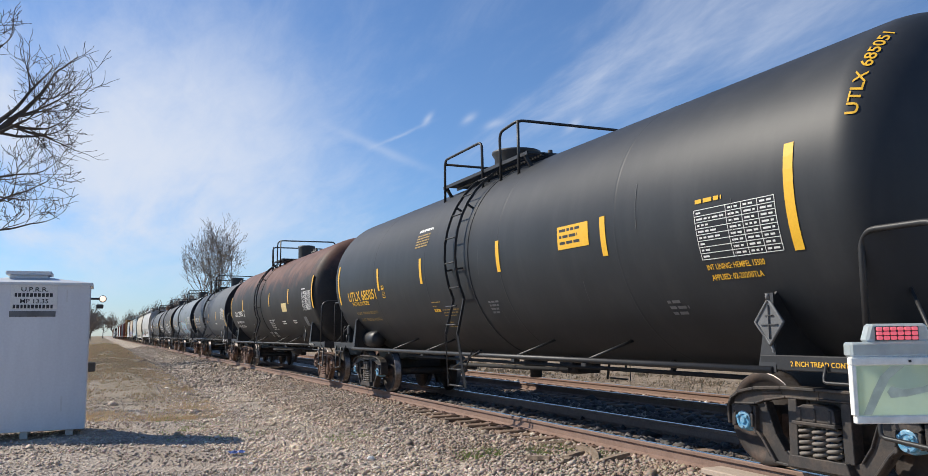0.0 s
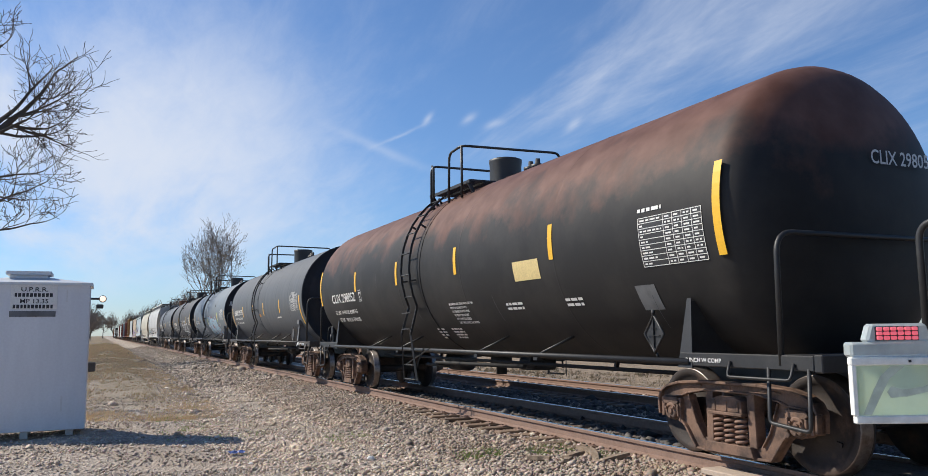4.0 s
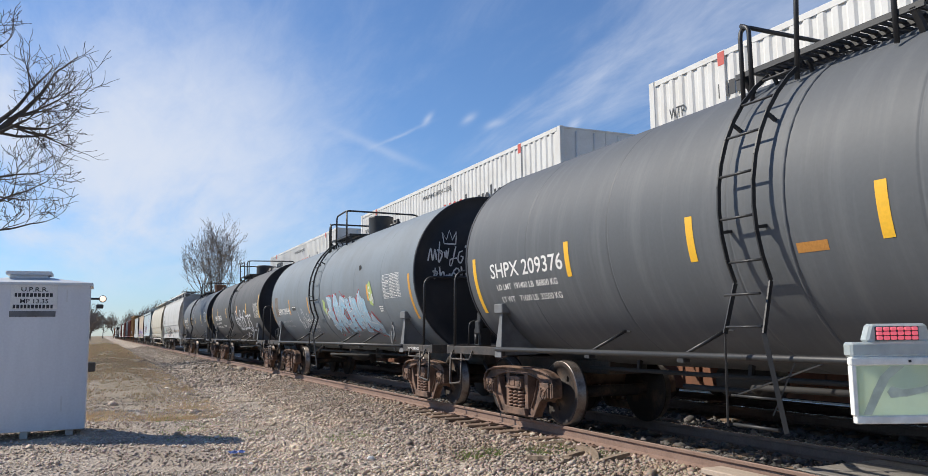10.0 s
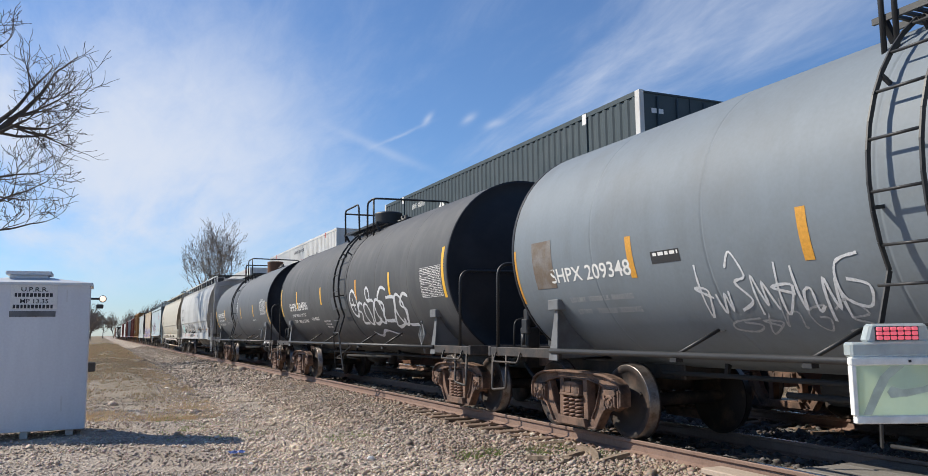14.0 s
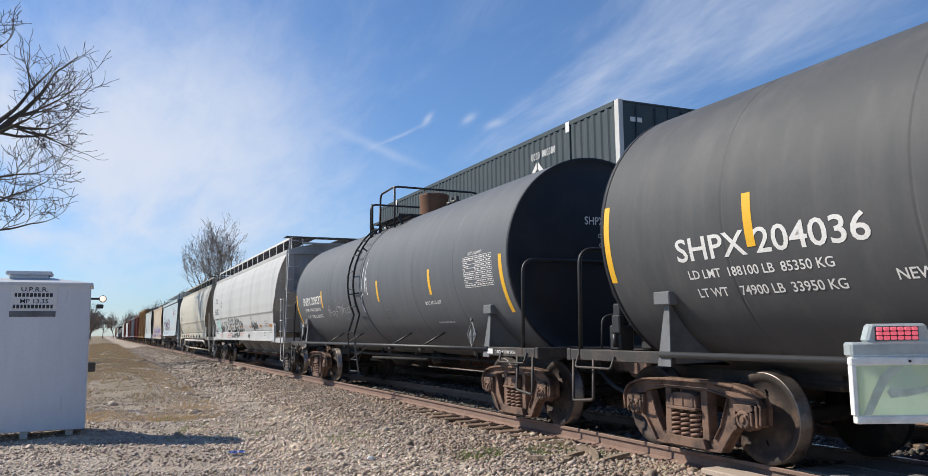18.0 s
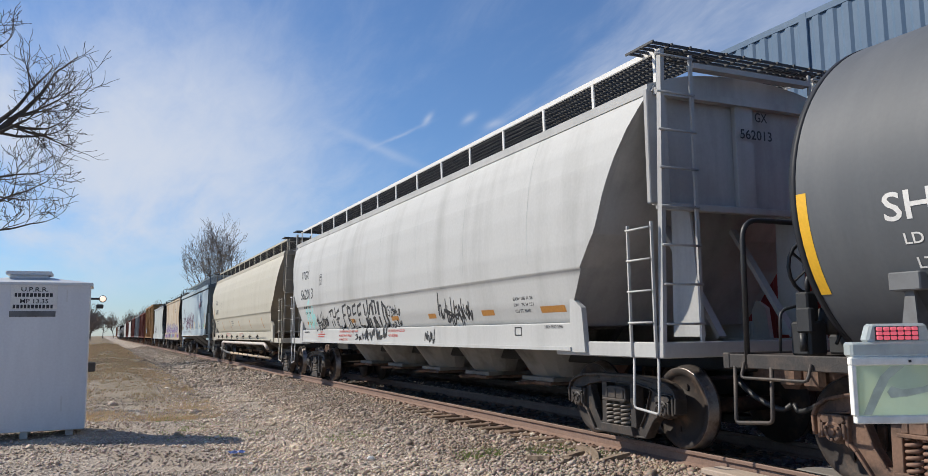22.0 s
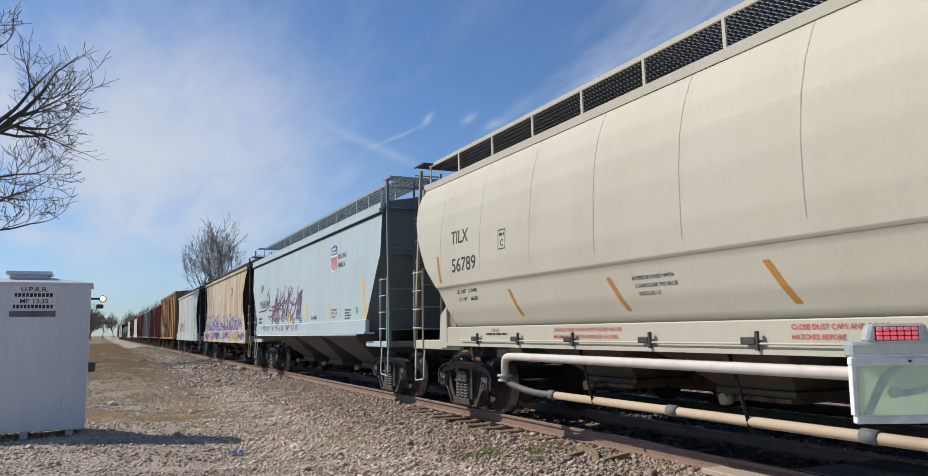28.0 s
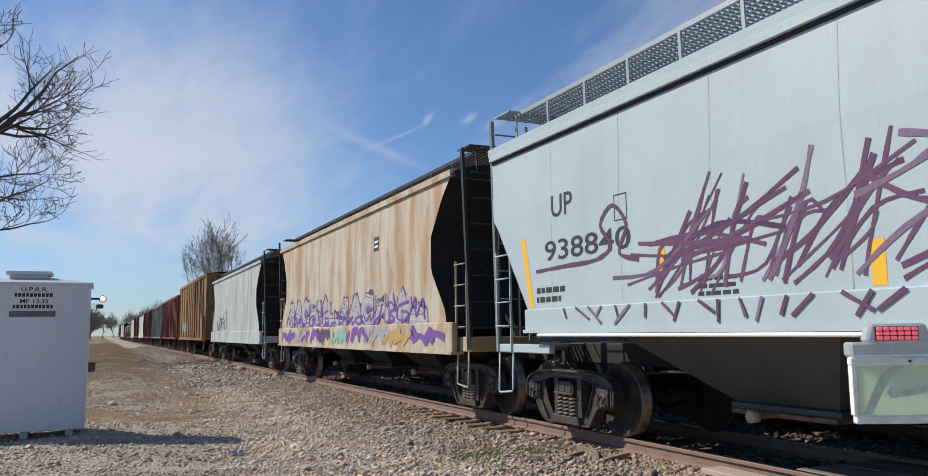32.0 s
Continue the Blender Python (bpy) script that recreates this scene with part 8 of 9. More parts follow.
def stones(name, n, area, size, cols, seed, label, lift=0.0, zfun=ground_z, patchy=None):
    """Loose crushed stone: many small chipped lumps in one mesh."""
    rng = np.random.default_rng(seed)
    base = np.array([(1, 0, 0), (-1, 0, 0), (0, 1, 0), (0, -1, 0), (0, 0, 1), (0, 0, -1), (0.6, 0.6, 0.55), (-0.6, 0.6, 0.5), (0.6, -0.6, 0.5), (-0.6, -0.6, 0.55)], float)
    tri = np.array([(0, 6, 8), (0, 2, 6), (2, 7, 6), (6, 7, 4), (6, 4, 8), (8, 4, 9), (7, 9, 4), (2, 1, 7), (1, 9, 7), (1, 3, 9), (3, 8, 9), (3, 0, 8), (0, 5, 2), (2, 5, 1), (1, 5, 3), (3, 5, 0)])
    x0, x1, y0, y1 = area
    # denser close to the viewer's side of the strip
    xx = rng.uniform(x0, x1, n)
    yy = y0 + (y1 - y0) * rng.uniform(0, 1, n) ** 1.8
    s = size * rng.lognormal(0, 0.45, n)
    V = base[None] * (1 + rng.normal(0, 0.30, (n, len(base), 3)))
    V = V * (s[:, None, None] * rng.uniform(0.65, 1.25, (n, 1, 3)))
    a = rng.uniform(0, 6.283, n)
    c, sn = np.cos(a)[:, None], np.sin(a)[:, None]
    t = rng.normal(0, 0.35, n)[:, None]
    X, Y, Z = V[..., 0] * c - V[..., 1] * sn, V[..., 0] * sn + V[..., 1] * c, V[..., 2]
    Y, Z = Y * np.cos(t) - Z * np.sin(t), Y * np.sin(t) + Z * np.cos(t)
    zz = np.array([zfun(float(p), float(q)) + 0.045 * (noise.noise((p * 0.8, q * 0.8, 0)) + 0.5 * noise.noise((p * 2.1, q * 2.1, 3))) * (1 if p < -1.6 else 0) for p, q in zip(xx, yy)])
    P = np.stack([X + xx[:, None], Y + yy[:, None], Z * 0.8 + (zz + s * 0.15 + lift)[:, None]], -1).reshape(-1, 3)
    F = (tri[None] + (np.arange(n) * len(base))[:, None, None]).reshape(-1, 3)
    me = bpy.data.meshes.new(name)
    me.vertices.add(len(P)), me.loops.add(len(F) * 3), me.polygons.add(len(F))
    me.vertices.foreach_set("co", P.ravel())
    me.loops.foreach_set("vertex_index", F.ravel().astype(np.int32))
    me.polygons.foreach_set("loop_start", np.arange(0, len(F) * 3, 3, dtype=np.int32))
    me.update(calc_edges=True)
    me.materials.append(stone_material(name, cols, patchy))
    ob = new(name, me)
    tagged(ob, label, "gravel", kind="stuff")
    return ob


STONE_COLS = [(0.083, 0.064, 0.05), (0.458, 0.367, 0.284), (0.645, 0.539, 0.432), (0.229, 0.162, 0.113), (0.749, 0.652, 0.54), (0.416, 0.319, 0.239), (0.135, 0.108, 0.09), (0.853, 0.764, 0.639), (0.354, 0.284, 0.23)]
GREYST = [(0.066, 0.051, 0.042), (0.275, 0.223, 0.18), (0.44, 0.361, 0.295), (0.165, 0.124, 0.095), (0.55, 0.455, 0.37), (0.22, 0.173, 0.141), (0.352, 0.282, 0.224), (0.682, 0.574, 0.475), (0.121, 0.094, 0.077)]
DUST = (0.62, 0.49, 0.37)
stones("ballast_shoulder", 44000, (-3.1, -0.80, 6.0, 34), 0.0155, GREYST, 21, "gray crushed ballast heaped beside the rail", patchy=(0.33, 0.245, 0.175))
stones("gravel_verge", 40000, (-5.2, -2.6, 7.0, 40), 0.0140, STONE_COLS, 27, "pale crushed gravel spread below the ballast", patchy=DUST)
stones("loose_gravel", 26000, (-9.5, -3.8, 8.0, 24), 0.0125, GREYST, 22, "thin scatter of loose gravel on packed dirt", patchy=DUST)
stones("far_shoulder", 20000, (-4.7, -0.85, 27, 115), 0.027, GREYST, 26, "crushed limestone ballast further down the line", patchy=(0.30, 0.24, 0.18))
# stones under and between the trains, darkened to carry their shade
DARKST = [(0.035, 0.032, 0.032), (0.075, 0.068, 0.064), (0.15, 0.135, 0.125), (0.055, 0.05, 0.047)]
stones("track_ballast", 9000, (-0.70, 0.70, 5.0, 30), 0.028, DARKST, 23, "ballast between the rails, darkened to carry the train's shade", 0.02)
stones("middle_ballast", 12000, (0.85, TRACK2 - 0.85, 5.0, 34), 0.028, DARKST, 24, "gray ballast between the two tracks, darkened as shade")
stones("far_track_ballast", 6000, (TRACK2 - 0.7, TRACK2 + 2.4, 5.0, 34), 0.030, STONE_COLS, 25, "ballast of the second track")


def grass(name, n, area, height, cols, seed, label, dens):
    """Tufts of thin blades."""
    rng = random.Random(seed)
    vs, fs = [], []
    x0, x1, y0, y1 = area
    made = 0
    while made < n:
        x, y = rng.uniform(x0, x1), y0 + (y1 - y0) * rng.random() ** 1.3
        if noise.noise((x * 0.55, y * 0.30, seed)) * 0.9 + 0.35 < rng.random() * dens:
            continue
        z = ground_z(x, y) - 0.01
        h = height * rng.uniform(0.3, 1.3) * (1 + 0.012 * max(y - 20, 0))
        for _ in range(5):
            a, l = rng.uniform(0, 6.283), rng.uniform(0.15, 0.7) * h
            px, py = x + rng.gauss(0, 0.05), y + rng.gauss(0, 0.05)
            w = 0.006 * (1 + y * 0.03)
            k = len(vs)
            vs += [(px - w, py, z), (px + w, py, z), (px + l * 0.5 * math.cos(a), py + l * 0.5 * math.sin(a), z + h * 0.65), (px + l * math.cos(a), py + l * math.sin(a), z + h)]
            fs += [(k, k + 1, k + 2), (k + 2, k + 1, k + 3)]
        made += 1
    ob = raw(name, vs, fs, stone_material(name, cols))
    tagged(ob, label, "grass", kind="stuff")


DRY = [(0.62, 0.46, 0.28), (0.80, 0.62, 0.40), (0.70, 0.54, 0.32), (0.56, 0.44, 0.24)]
grass("dry_grass", 20000, (-11.0, -4.2, 18.0, 150), 0.075, DRY, 5, "dry tan grass on the low bank", 0.9)
WEEDS = ((-1.4, 9.09, 0.3, 0.35, 130), (-2.23, 9.56, 0.28, 0.3, 50), (-3.07, 12.94, 0.4, 0.5, 60), (-4.9, 17.5, 0.9, 3.0, 140), (-1.21, 8.28, 0.25, 0.25, 60))
WEED = [(0.20, 0.30, 0.07), (0.30, 0.40, 0.11), (0.36, 0.40, 0.15)]
for k, (x, y, w, d, n) in enumerate(WEEDS):
    grass("green_weeds", n, (x - w, x + w, y - d, y + d), 0.05, WEED, 7 + k, "small green weeds in the ballast", 0.8)


def crossing_deck():
    ob = new("crossing_deck")
    tagged(ob, "weathered timber planks of the road crossing between the rails", "crossing deck", kind="structure")
    bm = bmesh.new()
    box(bm, -0.14, 0.14, -1.3, 1.3, -0.06, 0.0, 0.01)
    me = bpy.data.meshes.new("plank")
    bm.to_mesh(me), bm.free()
    me.materials.append(mat("plank_gray", (0.17, 0.155, 0.14), 0.85, stain=(0.26, 0.24, 0.22), sscale=4, stretch=(3, 0.4, 1), bump=0.5, bscale=20, rand=0.2))
    for k, x in enumerate((-0.50, -0.20, 0.10, 0.40)):
        for j in range(2):
            p = new("plank", me)
            p.parent, p.location = ob, (x, 4.50 - j * 2.62, -0.012 - 0.004 * ((k + j) % 2))
            p.rotation_euler = (0, 0, 0.004 * ((k * 7 + j) % 3 - 1))


    wide = me.copy()
    wide.materials.clear(), wide.materials.append(mat("plank_tan", (0.42, 0.335, 0.265), 0.9, stain=(0.24, 0.185, 0.145), sscale=3, stretch=(3, 0.4, 1), bump=0.5, bscale=20, rand=0.15))
    for j in range(2):
        p = new("plank", wide)
        p.parent, p.location = ob, (-1.02, 5.25 - j * 2.63, -0.075 - 0.006 * j)


crossing_deck()
grass("field_grass", 5000, (TRACK2 + 3.0, 16.0, 4.0, 60), 0.12, [(0.26, 0.19, 0.11), (0.38, 0.29, 0.17), (0.20, 0.15, 0.08), (0.46, 0.36, 0.22)], 9, "dry brown grass beyond the second track", 0.8)


def debris():
    """Broken bits of tie and scraps of litter."""
    rnd = random.Random(15)
    wood = mat("splintered_wood", (0.24, 0.175, 0.12), 0.9, stain=(0.36, 0.30, 0.24), sscale=6, stretch=(1, 4, 1), bump=0.5)
    for x, y, ln, a in ((-1.35, 8.2, 0.62, 1.1), (-1.55, 8.35, 0.45, 0.5), (-1.22, 8.6, 0.40, 1.5), (-1.75, 8.15, 0.50, 0.9), (-1.30, 7.9, 0.55, 0.2), (-1.95, 8.5, 0.3, 2.2)):
        bm = bmesh.new()
        n = 5
        for k in range(n):
            t = -0.5 + k / (n - 1)
            w, h = 0.035 * (1 - abs(t) * rnd.uniform(0.4, 1.2)) + 0.008, 0.02 * (1 - abs(t)) + 0.006
            vsr = [bm.verts.new((t * ln, sx * w + rnd.uniform(-0.008, 0.008), sz * h)) for sx, sz in ((-1, -1), (1, -1), (1, 1), (-1, 1))]
            if k:
                for q in range(4):
                    bm.faces.new((prev[q], prev[(q + 1) % 4], vsr[(q + 1) % 4], vsr[q]))
            else:
                bm.faces.new(vsr)
            prev = vsr
        bm.faces.new(prev[::-1])
        ob = part("wood_scrap", fix(bm), wood)
        ob.matrix_basis = Matrix.Translation((x, y, ground_z(x, y) + 0.035)) @ Matrix.Rotation(a, 4, "Z") @ Matrix.Rotation(rnd.uniform(-0.12, 0.12), 4, "Y")
        tagged(ob, "splintered piece of old tie lying on ballast", "wood scrap", "wood scraps by the rail")
    blue = mat("blue_litter", (0.10, 0.16, 0.42), 0.5, stain=(0.3, 0.36, 0.5), sscale=30)
    bm = bmesh.new()
    bmesh.ops.create_grid(bm, x_segments=7, y_segments=5, size=0.5)
    for v in bm.verts:
        v.co = (v.co.x * 0.22, v.co.y * 0.14, 0.03 + 0.035 * noise.noise((v.co.x * 5, v.co.y * 5, 2)))
    bmesh.ops.solidify(bm, geom=bm.faces[:], thickness=0.004)
    ob = part("litter", fix(bm), blue)
    ob.location = (-4.95, 12.1, ground_z(-4.95, 12.1) + 0.01)
    tagged(ob, "crumpled scrap of faded blue plastic", "litter")
    white = mat("white_stone", (0.72, 0.70, 0.66), 0.8, bump=0.3)
    for x, y, r in ((-3.42, 10.5, 0.055), (-4.9, 11.2, 0.035), (-2.9, 11.4, 0.03), (-5.6, 13.0, 0.04)):
        bm = bmesh.new()
        bmesh.ops.create_icosphere(bm, subdivisions=2, radius=r)
        for v in bm.verts:
            v.co *= 1 + 0.25 * noise.noise(v.co * 22)
            v.co.z *= 0.6
        ob = part("stone", fix(bm), white)
        ob.location = (x, y, ground_z(x, y) + r * 0.5)
        tagged(ob, "pale stone lying loose on gravel", "stone", "pale stones")


debris()
# ---- things beside the line ----
P_ALU = paint("painted_aluminium", (0.70, 0.72, 0.745), 0.45, stain=(0.56, 0.58, 0.61), sscale=0.9, stretch=(1.5, 1, 0.3), samount=0.5)
P_ALUTOP = paint("bare_aluminium", (0.62, 0.63, 0.64), 0.4, metal=0.4)


def signal_house():
    ob = new("signal_house")
    tagged(ob, "pale gray metal signal equipment house standing on short legs", "signal house")
    x0, x1, y0, y1, z0, z1 = -9.02, -7.02, 15.6, 16.7, -0.27, 2.27
    bm = bmesh.new()
    box(bm, x0, x1, y0, y1, z0, z1, 0.012)
    part("cabinet", fix(bm), P_ALU, ob)
    bm = bmesh.new()
    c = ((x0 + x1) / 2, (y0 + y1) / 2)
    lo = [(x0 - 0.04, y0 - 0.04), (x1 + 0.04, y0 - 0.04), (x1 + 0.04, y1 + 0.04), (x0 - 0.04, y1 + 0.04)]
    a = [bm.verts.new((x, y, z1 - 0.03)) for x, y in lo]
    a2 = [bm.verts.new((x, y, z1 + 0.02)) for x, y in lo]
    b = [bm.verts.new((c[0] + (x - c[0]) * 0.35, c[1] + (y - c[1]) * 0.35, z1 + 0.12)) for x, y in lo]
    bm.faces.new(a), bm.faces.new(b[::-1])
    for u, v in ((a, a2), (a2, b)):
        for k in range(4):
            bm.faces.new((u[k], u[(k + 1) % 4], v[(k + 1) % 4], v[k]))
    part("roof", fix(bm), P_ALUTOP, ob)
    bm = bmesh.new()
    box(bm, c[0] - 0.30, c[0] + 0.30, c[1] - 0.24, c[1] + 0.24, z1 + 0.08, z1 + 0.17)
    box(bm, c[0] - 0.36, c[0] + 0.36, c[1] - 0.30, c[1] + 0.30, z1 + 0.165, z1 + 0.235, 0.01)
    part("roof_vent", fix(bm), P_ALUTOP, ob)
    for x in (x0 + 0.25, x1 - 0.95, x1 - 0.25):
        for y in (y0 + 0.25, y1 - 0.25):
            bm = bmesh.new()
            box(bm, x - 0.06, x + 0.06, y - 0.06, y + 0.06, -0.45, z0)
            part("leg", bm, P_ALUTOP, ob)
    bm = bmesh.new()
    box(bm, -8.26, -7.54, y0 - 0.014, y0 - 0.003, 1.82, 2.24, 0.003)
    sign = part("sign", fix(bm), M_WHITE, ob, "white notice plate with black lettering")
    # the top line and the milepost can be read; the rest is bars
    for x, z, w, txt in ((-8.11, 2.13, 0.42, "U.P.R.R."), (-8.12, 1.925, 0.44, "MP 13.35")):
        end_lettering(sign, txt, x, y0 - 0.0165, z, 0.108, M_DKMARK, w)
    for z, a, b, h in ((2.035, -8.20, -7.60, 0.065), (1.835, -8.22, -7.58, 0.065)):
        vs, fs = [], []
        x = a
        rnd = random.Random(int(z * 100))
        while x < b - 0.02:
            w = rnd.uniform(0.035, 0.05)
            k = len(vs)
            vs += [(x, y0 - 0.0165, z), (x + w, y0 - 0.0165, z), (x + w, y0 - 0.0165, z + h), (x, y0 - 0.0165, z + h)]
            fs.append((k, k + 1, k + 2, k + 3))
            x += w + 0.016
        raw("sign_print", vs, fs, M_DKMARK, sign)
    bm = bmesh.new()
    box(bm, -8.27, -7.56, y0 - 0.012, y0 - 0.003, 1.69, 1.79, 0.003)
    part("label_plate", fix(bm), P_SADG, ob, "small gray plate of worn print")
    bm = bmesh.new()
    box(bm, -7.40, -7.38, y0 - 0.01, y0, 1.95, 2.16)
    box(bm, -7.42, -7.39, y0 - 0.012, y0, 0.05, 0.32)
    part("latch", fix(bm), P_ALUTOP, ob)


signal_house()


def crossing_signal():
    ob = new("crossing_signal")
    tagged(ob, "crossing flasher mast with a lit amber lamp behind the equipment house", "crossing signal")
    cx, cy = -7.25, 21.0
    bm = bmesh.new()
    tube(bm, [(cx, cy, -0.5), (cx, cy, 2.35)], 0.06, 10)
    part("mast", fix(bm), P_ALUTOP, ob)
    lamp = mat("amber_lamp", (0.9, 0.6, 0.45), 0.4, glow=(1.0, 0.72, 0.58), glowpow=1.1, bump=0)
    for k, (x, z) in enumerate(((cx + 0.44, 2.235),)):
        bm = bmesh.new()
        tube(bm, [(cx, cy, z), (x, cy, z)], 0.025, 8)
        part("lamp_arm", bm, M_BLACK, ob)
        bm = bmesh.new()
        lathe(bm, [(-0.02, 0.02), (-0.015, 0.078), (0.0, 0.085), (0.1, 0.085), (0.18, 0.04)], "y", 18)
        shift(bm, Matrix.Translation((x, cy, z)))
        head = part("lamp_head", fix(bm), M_BLACK, ob)
        bm = bmesh.new()
        lathe(bm, [(-0.035, 0.02), (-0.03, 0.05), (-0.02, 0.068)], "y", 18)
        shift(bm, Matrix.Translation((x, cy, z)))
        part("lens", fix(bm), lamp, head, "glowing amber lens")
    for bx0, bx1, bz0, bz1 in ((0.30, 0.46, 2.00, 2.10), (0.05, 0.34, 0.50, 0.72)):
        bm = bmesh.new()
        box(bm, cx + bx0, cx + bx1, cy - 0.1, cy + 0.1, bz0, bz1, 0.02)
        part("junction_box", fix(bm), M_BLACK, ob)


crossing_signal()


def gate_arm():
    """The end of a lowered crossing gate, close to the viewer, with its lamp."""
    ob = new("crossing_gate_arm")
    tagged(ob, "lowered crossing gate arm with pale green panel and red lamp", "gate arm")
    d = 1.36
    fx, fy = math.sin(YAW), math.cos(YAW)
    rx, ry = math.cos(YAW), -math.sin(YAW)

    def at(u, v, w=0.0):
        """u metres to the side, v metres above the eye, w further away."""
        return (EYE[0] + fx * (d + w) + rx * u, EYE[1] + fy * (d + w) + ry * u, EYE[2] + v)
    green = mat("faded_green_panel", (0.78, 0.88, 0.75), 0.35, stain=(0.80, 0.85, 0.64), sscale=9, samount=0.5, grain=0.03, bump=0.03)
    nt = green.node_tree
    tl, mx = nt.nodes.new("ShaderNodeBsdfTranslucent"), nt.nodes.new("ShaderNodeMixShader")
    pb = nt.nodes["Principled BSDF"]
    nt.links.new(pb.inputs["Base Color"].links[0].from_socket, tl.inputs["Color"])
    mx.inputs[0].default_value = 0.80
    nt.links.new(pb.outputs[0], mx.inputs[1]), nt.links.new(tl.outputs[0], mx.inputs[2])
    nt.links.new(mx.outputs[0], nt.nodes["Material Output"].inputs["Surface"])
    white = mat("gate_white", (0.86, 0.86, 0.80), 0.45, stain=(0.5, 0.48, 0.4), sscale=14, samount=0.3, bump=0.03)
    clear = mat("clear_plastic", (0.80, 0.88, 0.87), 0.18, grain=0.04, stain=(0.55, 0.62, 0.62), sscale=18, samount=0.5, bump=0.05)
    clear.node_tree.nodes["Principled BSDF"].inputs["Transmission Weight"].default_value = 0.55
    red = mat("red_led", (0.80, 0.20, 0.23), 0.25, glow=(1.0, 0.14, 0.20), glowpow=0.40, bump=0)

    def slab(name, u0, u1, v0, v1, w0, w1, m_, parent=None, bev=0.002, trap=0.0, skew=0.0):
        bm = bmesh.new()
        lo = [(u0, v0 + skew * (u0 - 0.65)), (u1, v0 + skew * (u1 - 0.65)), (u1 - trap, v1 + skew * (u1 - 0.65)), (u0 + trap, v1 + skew * (u0 - 0.65))]
        a = [bm.verts.new(at(u, v, w0)) for u, v in lo]
        b = [bm.verts.new(at(u, v, w1)) for u, v in lo]
        bm.faces.new(a), bm.faces.new(b[::-1])
        for k in range(4):
            bm.faces.new((a[k], b[k], b[(k + 1) % 4], a[(k + 1) % 4]))
        if bev:
            bmesh.ops.bevel(bm, geom=list(bm.edges), offset=bev, segments=1, affect="EDGES")
        return part(name, fix(bm), m_, parent or ob)
    # arm reaches away to its mast beyond the picture's edge
    slab("panel", 0.668, 1.95, -0.152, -0.066, 0.004, 0.010, green, None, 0.0)
    slab("frame_top", 0.658, 1.95, -0.067, -0.053, 0.0, 0.014, white)
    slab("frame_bottom", 0.662, 1.95, -0.165, -0.151, 0.0, 0.014, white)
    slab("frame_end", 0.659, 0.667, -0.151, -0.067, 0.0, 0.014, white, None, 0.001)
    lamp = slab("lamp_base", 0.660, 0.87, -0.053, -0.027, 0.0, 0.03, clear, None, 0.004)
    slab("lamp_hood", 0.688, 0.804, -0.027, 0.004, 0.002, 0.028, clear, lamp, 0.004, 0.010)
    slab("led_panel", 0.704, 0.779, -0.025, -0.001, 0.001, 0.0045, M_DKMARK, lamp, 0.0)
    for r in range(3):
        for c in range(6):
            u, v = 0.7105 + c * 0.0122, -0.0205 + r * 0.0078
            slab("led", u - 0.0050, u + 0.0050, v - 0.0032, v + 0.0032, -0.0025, 0.0015, red, lamp, 0.0012)
    # two gray-green shapes, a little darker than the panel
    graygreen = mat("panel_graygreen", (0.56, 0.63, 0.50), 0.5, stain=(0.70, 0.76, 0.62), sscale=30, samount=0.8)
    for pts in (((0.675, -0.150), (0.690, -0.150), (0.708, -0.118), (0.724, -0.090), (0.752, -0.068), (0.728, -0.068), (0.708, -0.086), (0.694, -0.110)),
                ((0.718, -0.112), (0.726, -0.102), (0.745, -0.108), (0.780, -0.104), (0.815, -0.088), (0.79, -0.112), (0.752, -0.120), (0.724, -0.122))):
        raw("grime_smear", [at(u, v, 0.0033) for u, v in pts], [tuple(range(8))], graygreen, ob)
    slab("screw", 0.757, 0.761, -0.062, -0.058, -0.002, 0.001, M_BLACK, None, 0.0)
    slab("gate_mast", 1.95, 2.09, -1.90, 0.30, -0.05, 0.09, white, None, 0.004)
    slab("gate_motor", 1.90, 2.16, -0.42, 0.02, -0.10, 0.16, P_SADG, None, 0.01)


gate_arm()


# ---- trees ----
M_BARK = mat("bark", (0.075, 0.060, 0.048), 0.9, stain=(0.12, 0.10, 0.08), sscale=4, bump=0.5, bscale=20)
M_TWIG = mat("twig", (0.065, 0.052, 0.044), 0.9, bump=0)
M_TWIGFAR = mat("pale_twig", (0.22, 0.185, 0.155), 0.9, bump=0)


